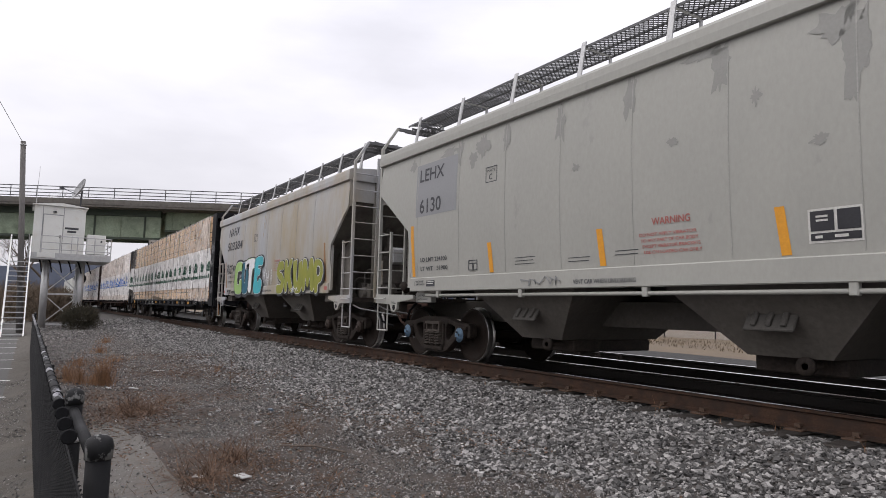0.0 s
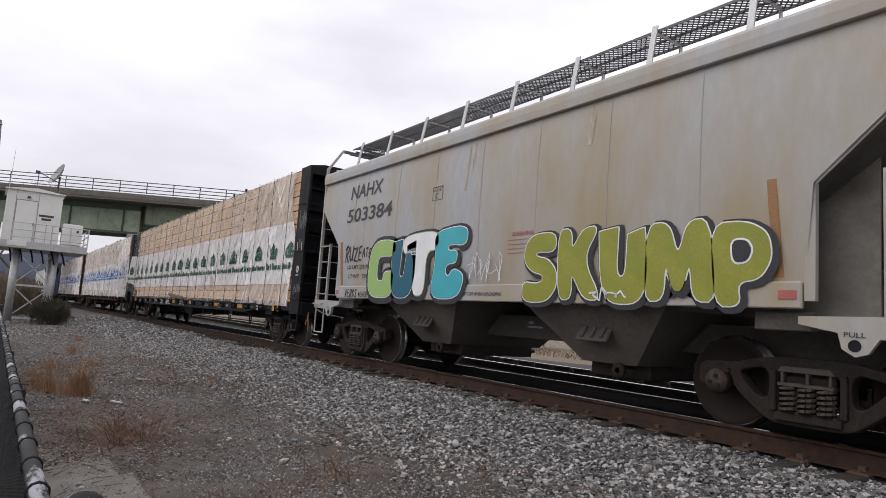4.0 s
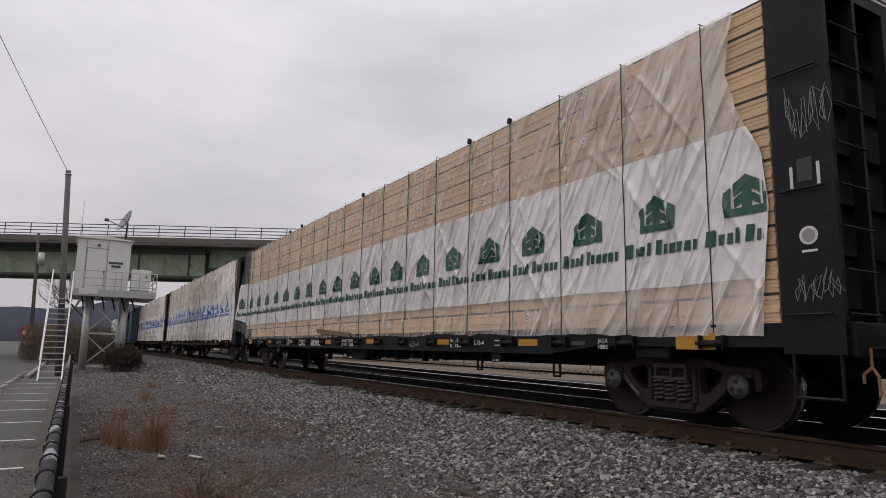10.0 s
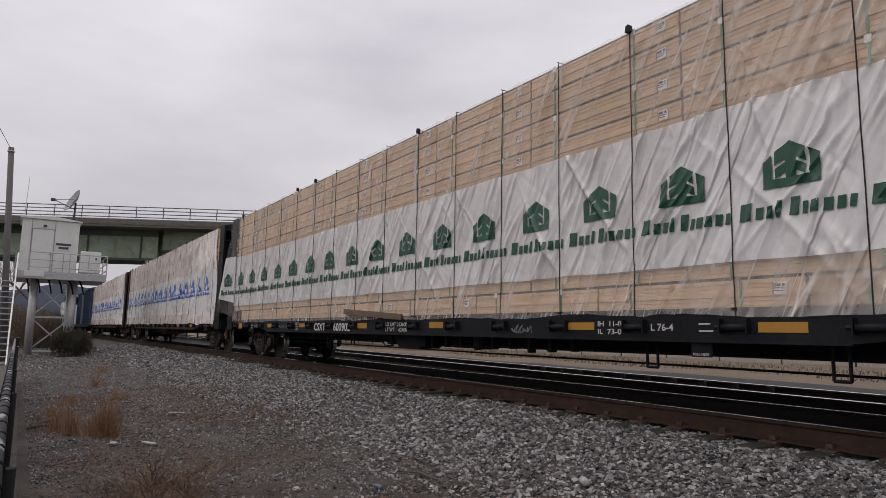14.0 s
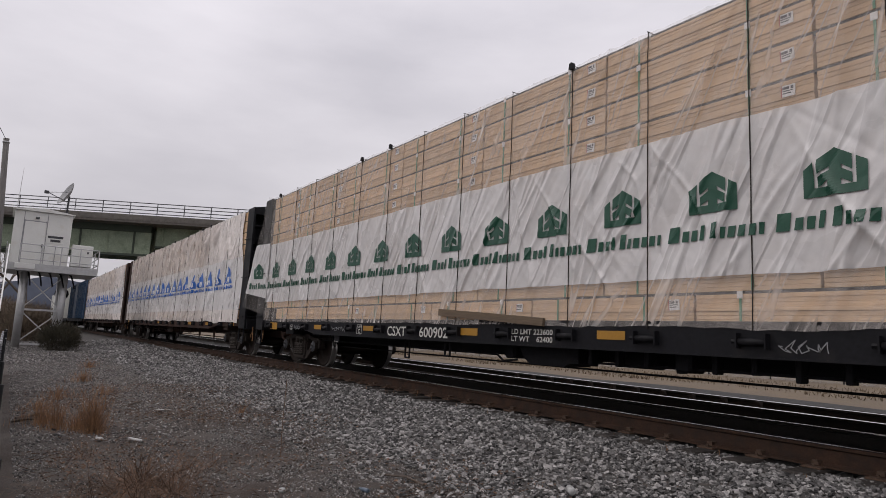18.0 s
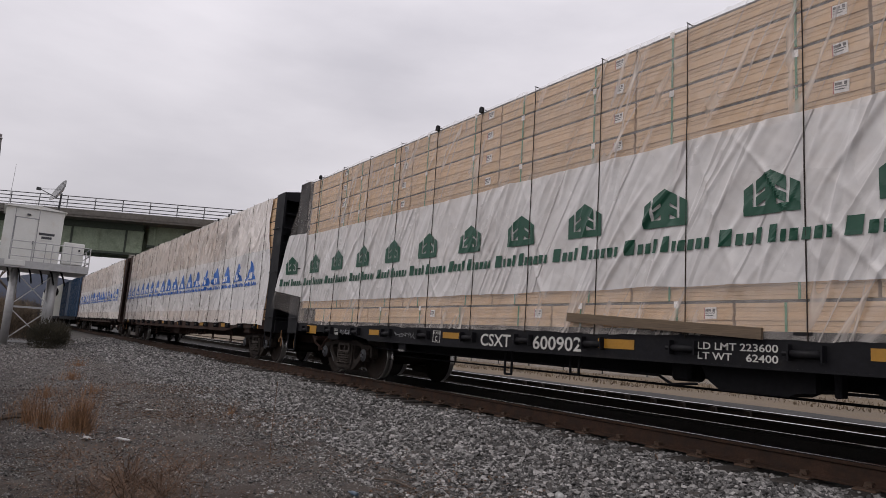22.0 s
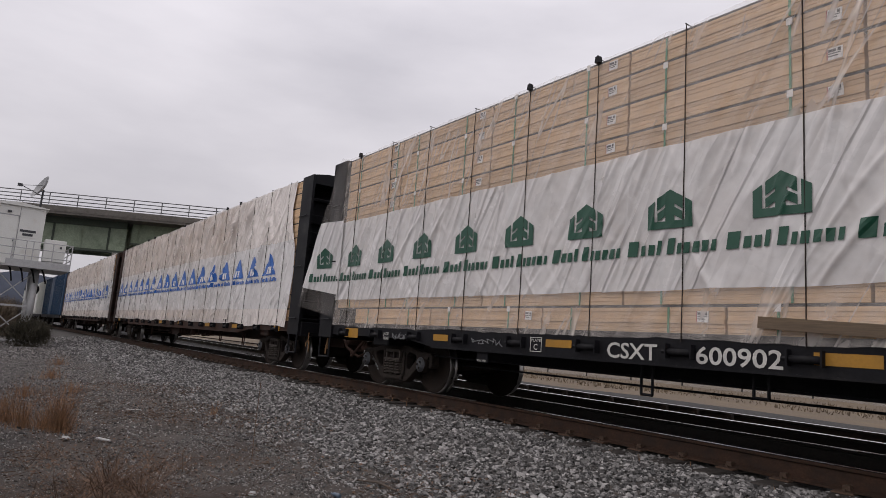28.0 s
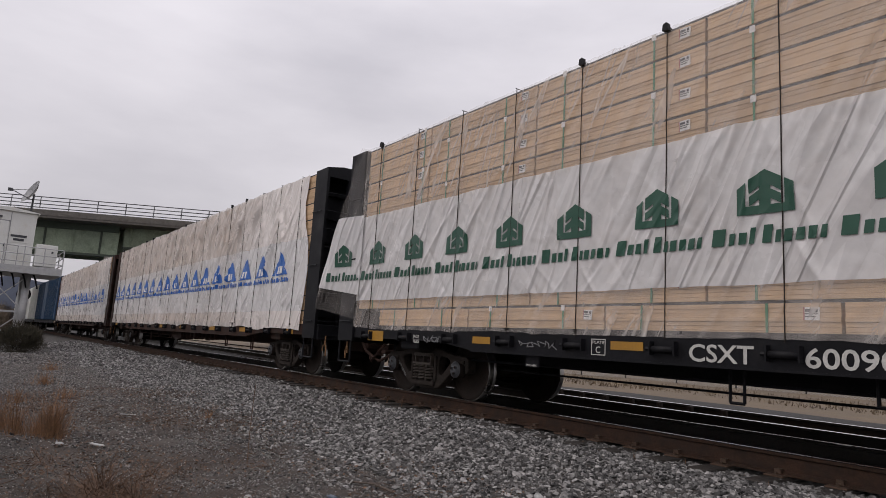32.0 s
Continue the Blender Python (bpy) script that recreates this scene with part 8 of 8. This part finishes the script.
for x in (-7.6, -3.8, -0.4, 4.4):
    w = part("window", boxed(x - 0.55, x + 0.55, -0.07, -0.02, 3.4, 5.0, 0.01), M_WHITEPAINT, house)
    part("pane", boxed(x - 0.42, x + 0.42, -0.085, -0.071, 3.53, 4.87), M_DARKGLASS, w)
brick = tagged(empty("brick_building", -28.5, 62.0, 3.4), "brown brick building behind the house", "building")
part("wall", boxed(-7, 7, 0, 9, 0, 14.0), M_BRICKFAR, brick)
part("cornice", boxed(-7.2, 7.2, -0.2, 9.2, 14.0, 14.4), M_CONCRETE, brick)
for k in range(4):
    for j in range(3):
        w = part("window", boxed(-5.4 + 3.4 * k, -4.2 + 3.4 * k, -0.06, 0.02, 2.0 + 3.3 * j, 3.9 + 3.3 * j), M_WHITEPAINT, brick)
        part("pane", boxed(-5.25 + 3.4 * k, -4.35 + 3.4 * k, -0.08, -0.061, 2.15 + 3.3 * j, 3.75 + 3.3 * j), M_DARKGLASS, w)


def parked_car(x, y, yaw, paint, label):
    t = tagged(empty("parked_car", x, y, ground_z(x, y)), label, "car", "parked vehicles")
    t.rotation_euler = (0, 0, radians(yaw))
    part("body", slab(bmesh.new(), [(-2.2, 0.35), (2.2, 0.35), (2.25, 0.75), (1.2, 0.95), (-2.2, 0.98), (-2.3, 0.6)], -0.88, 0.88), paint, t)
    part("cabin", slab(bmesh.new(), [(-1.9, 0.96), (1.1, 0.94), (0.4, 1.42), (-1.3, 1.45)], -0.75, 0.75), paint, t)
    for s_ in (-1, 1):
        part("side_window", slab(bmesh.new(), [(-1.6, 1.02), (0.8, 1.0), (0.35, 1.36), (-1.2, 1.38)], min(s_ * 0.752, s_ * 0.765), max(s_ * 0.752, s_ * 0.765)), M_DARKGLASS, t)
        for wx in (-1.4, 1.4):
            q = part("wheel", lathe(bmesh.new(), [(0.0, 0), (0.30, 0.0), (0.32, 0.03), (0.32, 0.17), (0.0, 0.19)], 16), M_BLACKVINYL, t)
            q.location = (wx, s_ * 0.80 - 0.09, 0.32)


parked_car(-20.5, 38, 5, M_SIDING, "white sedan parked beyond the fence")
parked_car(-14.8, 38.5, 4, M_GREYPATCH, "grey sedan parked beyond the fence")
parked_car(-26.0, 39, 6, M_BLUEBOX, "dark blue sedan parked beyond the fence")


# ---- bare winter trees ----
def bare_tree_mesh(seed, h):
    rnd = random.Random(seed)
    bm = bmesh.new()

    def grow(p, d, length, r, depth):
        q = p + d * length
        rod(bm, p, q, r, 6 if depth < 2 else 3, r * 0.65)
        if depth >= 6:
            return
        for _ in range(3 if depth < 4 else 2 if depth < 5 else 3):
            nd = (d + Vector((rnd.gauss(0, 0.42), rnd.gauss(0, 0.42), rnd.gauss(0.10, 0.25)))).normalized()
            grow(p + d * length * rnd.uniform(0.6, 1.0), nd, length * rnd.uniform(0.58, 0.82), r * 0.55, depth + 1)

    grow(Vector((0, 0, 0)), Vector((rnd.gauss(0, 0.05), rnd.gauss(0, 0.05), 1)).normalized(), h * 0.30, h * 0.016, 0)
    return bm


tree0 = [tagged(empty("bare_tree", -24.5, 52, 2.4), "leafless grey-brown winter tree", "tree", "bare trees")]
part("crown", bare_tree_mesh(5, 23), M_BARK, tree0[0])
tree1 = tagged(empty("bare_tree", -30.5, 56, 2.6), "leafless grey-brown winter tree", "tree", "bare trees")
part("crown", bare_tree_mesh(9, 20), M_BARK, tree1)
for k, (x, y, sc) in enumerate(((-20, 58, 1), (-27.5, 50, 1), (-18.5, 50, 1), (-22, 64, 1), (-29, 60, 1), (-35, 66, 1), (-41, 55, 1), (-15, 62, 1), (-52, 60, 1), (-62, 48, 1), (-27, 70, 1), (-46, 72, 1), (-8, 56, 1), (-75, 55, 1))):
    copy_thing((tree0[0], tree1)[k % 2], pose(x, y, ground_z(x, y) - 0.1, 0, 0, 50 * k))
for k, (x, y) in enumerate(((-110, -5), (-128, -8))):
    copy_thing((tree0[0], tree1)[k % 2], pose(x, y, ground_z(x, y) - 0.1, 0, 0, 70 * k))


# ---- brush and far things beyond the tower ----
def thicket(name, x, y, rx, h, n, seed, label):
    t = tagged(empty(name, x, y, ground_z(x, y)), label, "shrubs", "brush beyond the tower")
    bm = bmesh.new()
    clump(bm, random.Random(seed), 0, 0, 0, rx, h, n, 0.5, 0.035)
    tagged(part("twig_clump", bm, M_BRUSH, t), kind="stuff")


for k, (x, y, rx, h) in enumerate(((-52, -7.2, 1.7, 2.6), (-58, -8.6, 2.0, 2.8), (-66, -8.2, 2.5, 3.2), (-80, -8.5, 2.5, 2.8), (-72, -5.2, 2.0, 2.6), (-47, -6.2, 1.1, 1.9), (-98, -5.5, 3, 3.4), (-86, -6, 2.5, 3))):
    thicket("brown_brush", x, y, rx, h, 3800, 400 + k, "leafless brown brush thicket")
sign = tagged(empty("round_sign", -80, -11.3, -0.9), "round red sign on a post far off", "sign")
part("post", rod(bmesh.new(), (0, 0, 0), (0, 0, 2.2), 0.06, 8), M_GALV, sign)
part("panel", rod(bmesh.new(), (0, 0, 2.5), (0.06, 0, 2.5), 0.78, 20), M_SIGNRED, sign)
for y in (-0.42, 0.08):
    part("panel_mark", boxed(0.06, 0.08, y, y + 0.34, 2.28, 2.72), M_SIDING, sign, "pale bar on the sign")


def parked_truck(x, y, yaw, label):
    t = tagged(empty("parked_truck", x, y, ground_z(x, y)), label, "truck", "parked vehicles")
    t.rotation_euler = (0, 0, radians(yaw))
    part("cargo_box", boxed(-2.6, 1.2, -1.1, 1.1, 0.8, 3.1, 0.05), M_SIDING, t)
    part("cab", slab(bmesh.new(), [(1.3, 0.5), (2.9, 0.5), (2.9, 1.3), (2.3, 2.2), (1.3, 2.3)], -1.0, 1.0), M_SHED, t)
    part("windscreen", slab(bmesh.new(), [(2.36, 2.13), (2.88, 1.36), (2.91, 1.38), (2.39, 2.15)], -0.9, 0.9), M_DARKGLASS, t)
    for wx in (-1.8, 2.0):
        for wy in (-1.0, 0.85):
            q = part("wheel", lathe(bmesh.new(), [(0.0, 0), (0.40, 0.0), (0.42, 0.04), (0.42, 0.13), (0.0, 0.15)], 16), M_BLACKVINYL, t)
            q.location = (wx, wy, 0.42)


parked_truck(-112, -22.0, 8, "white box truck parked at the lot's far side")
parked_truck(-118, -26.5, 8, "white box truck parked at the lot's far side")
parked_truck(-104, -19.5, 20, "white box truck parked at the lot's far side")


# ---- motion of the train ----
ROLL_T, ROLL_S = np.array([r[0] for r in ROLL]), np.array([r[1] for r in ROLL])
SLOPE = np.gradient(ROLL_S, ROLL_T)


def rolled(t):
    """Metres rolled at t seconds."""
    i = int(np.clip(np.searchsorted(ROLL_T, t) - 1, 0, len(ROLL_T) - 2))
    h = ROLL_T[i + 1] - ROLL_T[i]
    u = (t - ROLL_T[i]) / h
    return float((2 * u**3 - 3 * u**2 + 1) * ROLL_S[i] + (u**3 - 2 * u**2 + u) * h * SLOPE[i] + (3 * u**2 - 2 * u**3) * ROLL_S[i + 1] + (u**3 - u**2) * h * SLOPE[i + 1])


def motions():
    beats = [0.0]
    while beats[-1] < 32.0:
        t = beats[-1] + 0.1
        while t < min(beats[-1] + 1.0, 32.0) and rolled(t + 0.1) - rolled(beats[-1]) < 0.6:
            t += 0.1
        beats.append(min(round(t, 1), 32.0))
    for thing, x in MOVING:
        walk(thing, [(t, pose(x + rolled(t), 0, 0)) for t in beats])
    for wheel, dx in ROLLING:
        walk(wheel, [(t, pose(dx, 0, WHEEL_R, 0, math.degrees(rolled(t) / WHEEL_R), 0)) for t in beats])


motions()
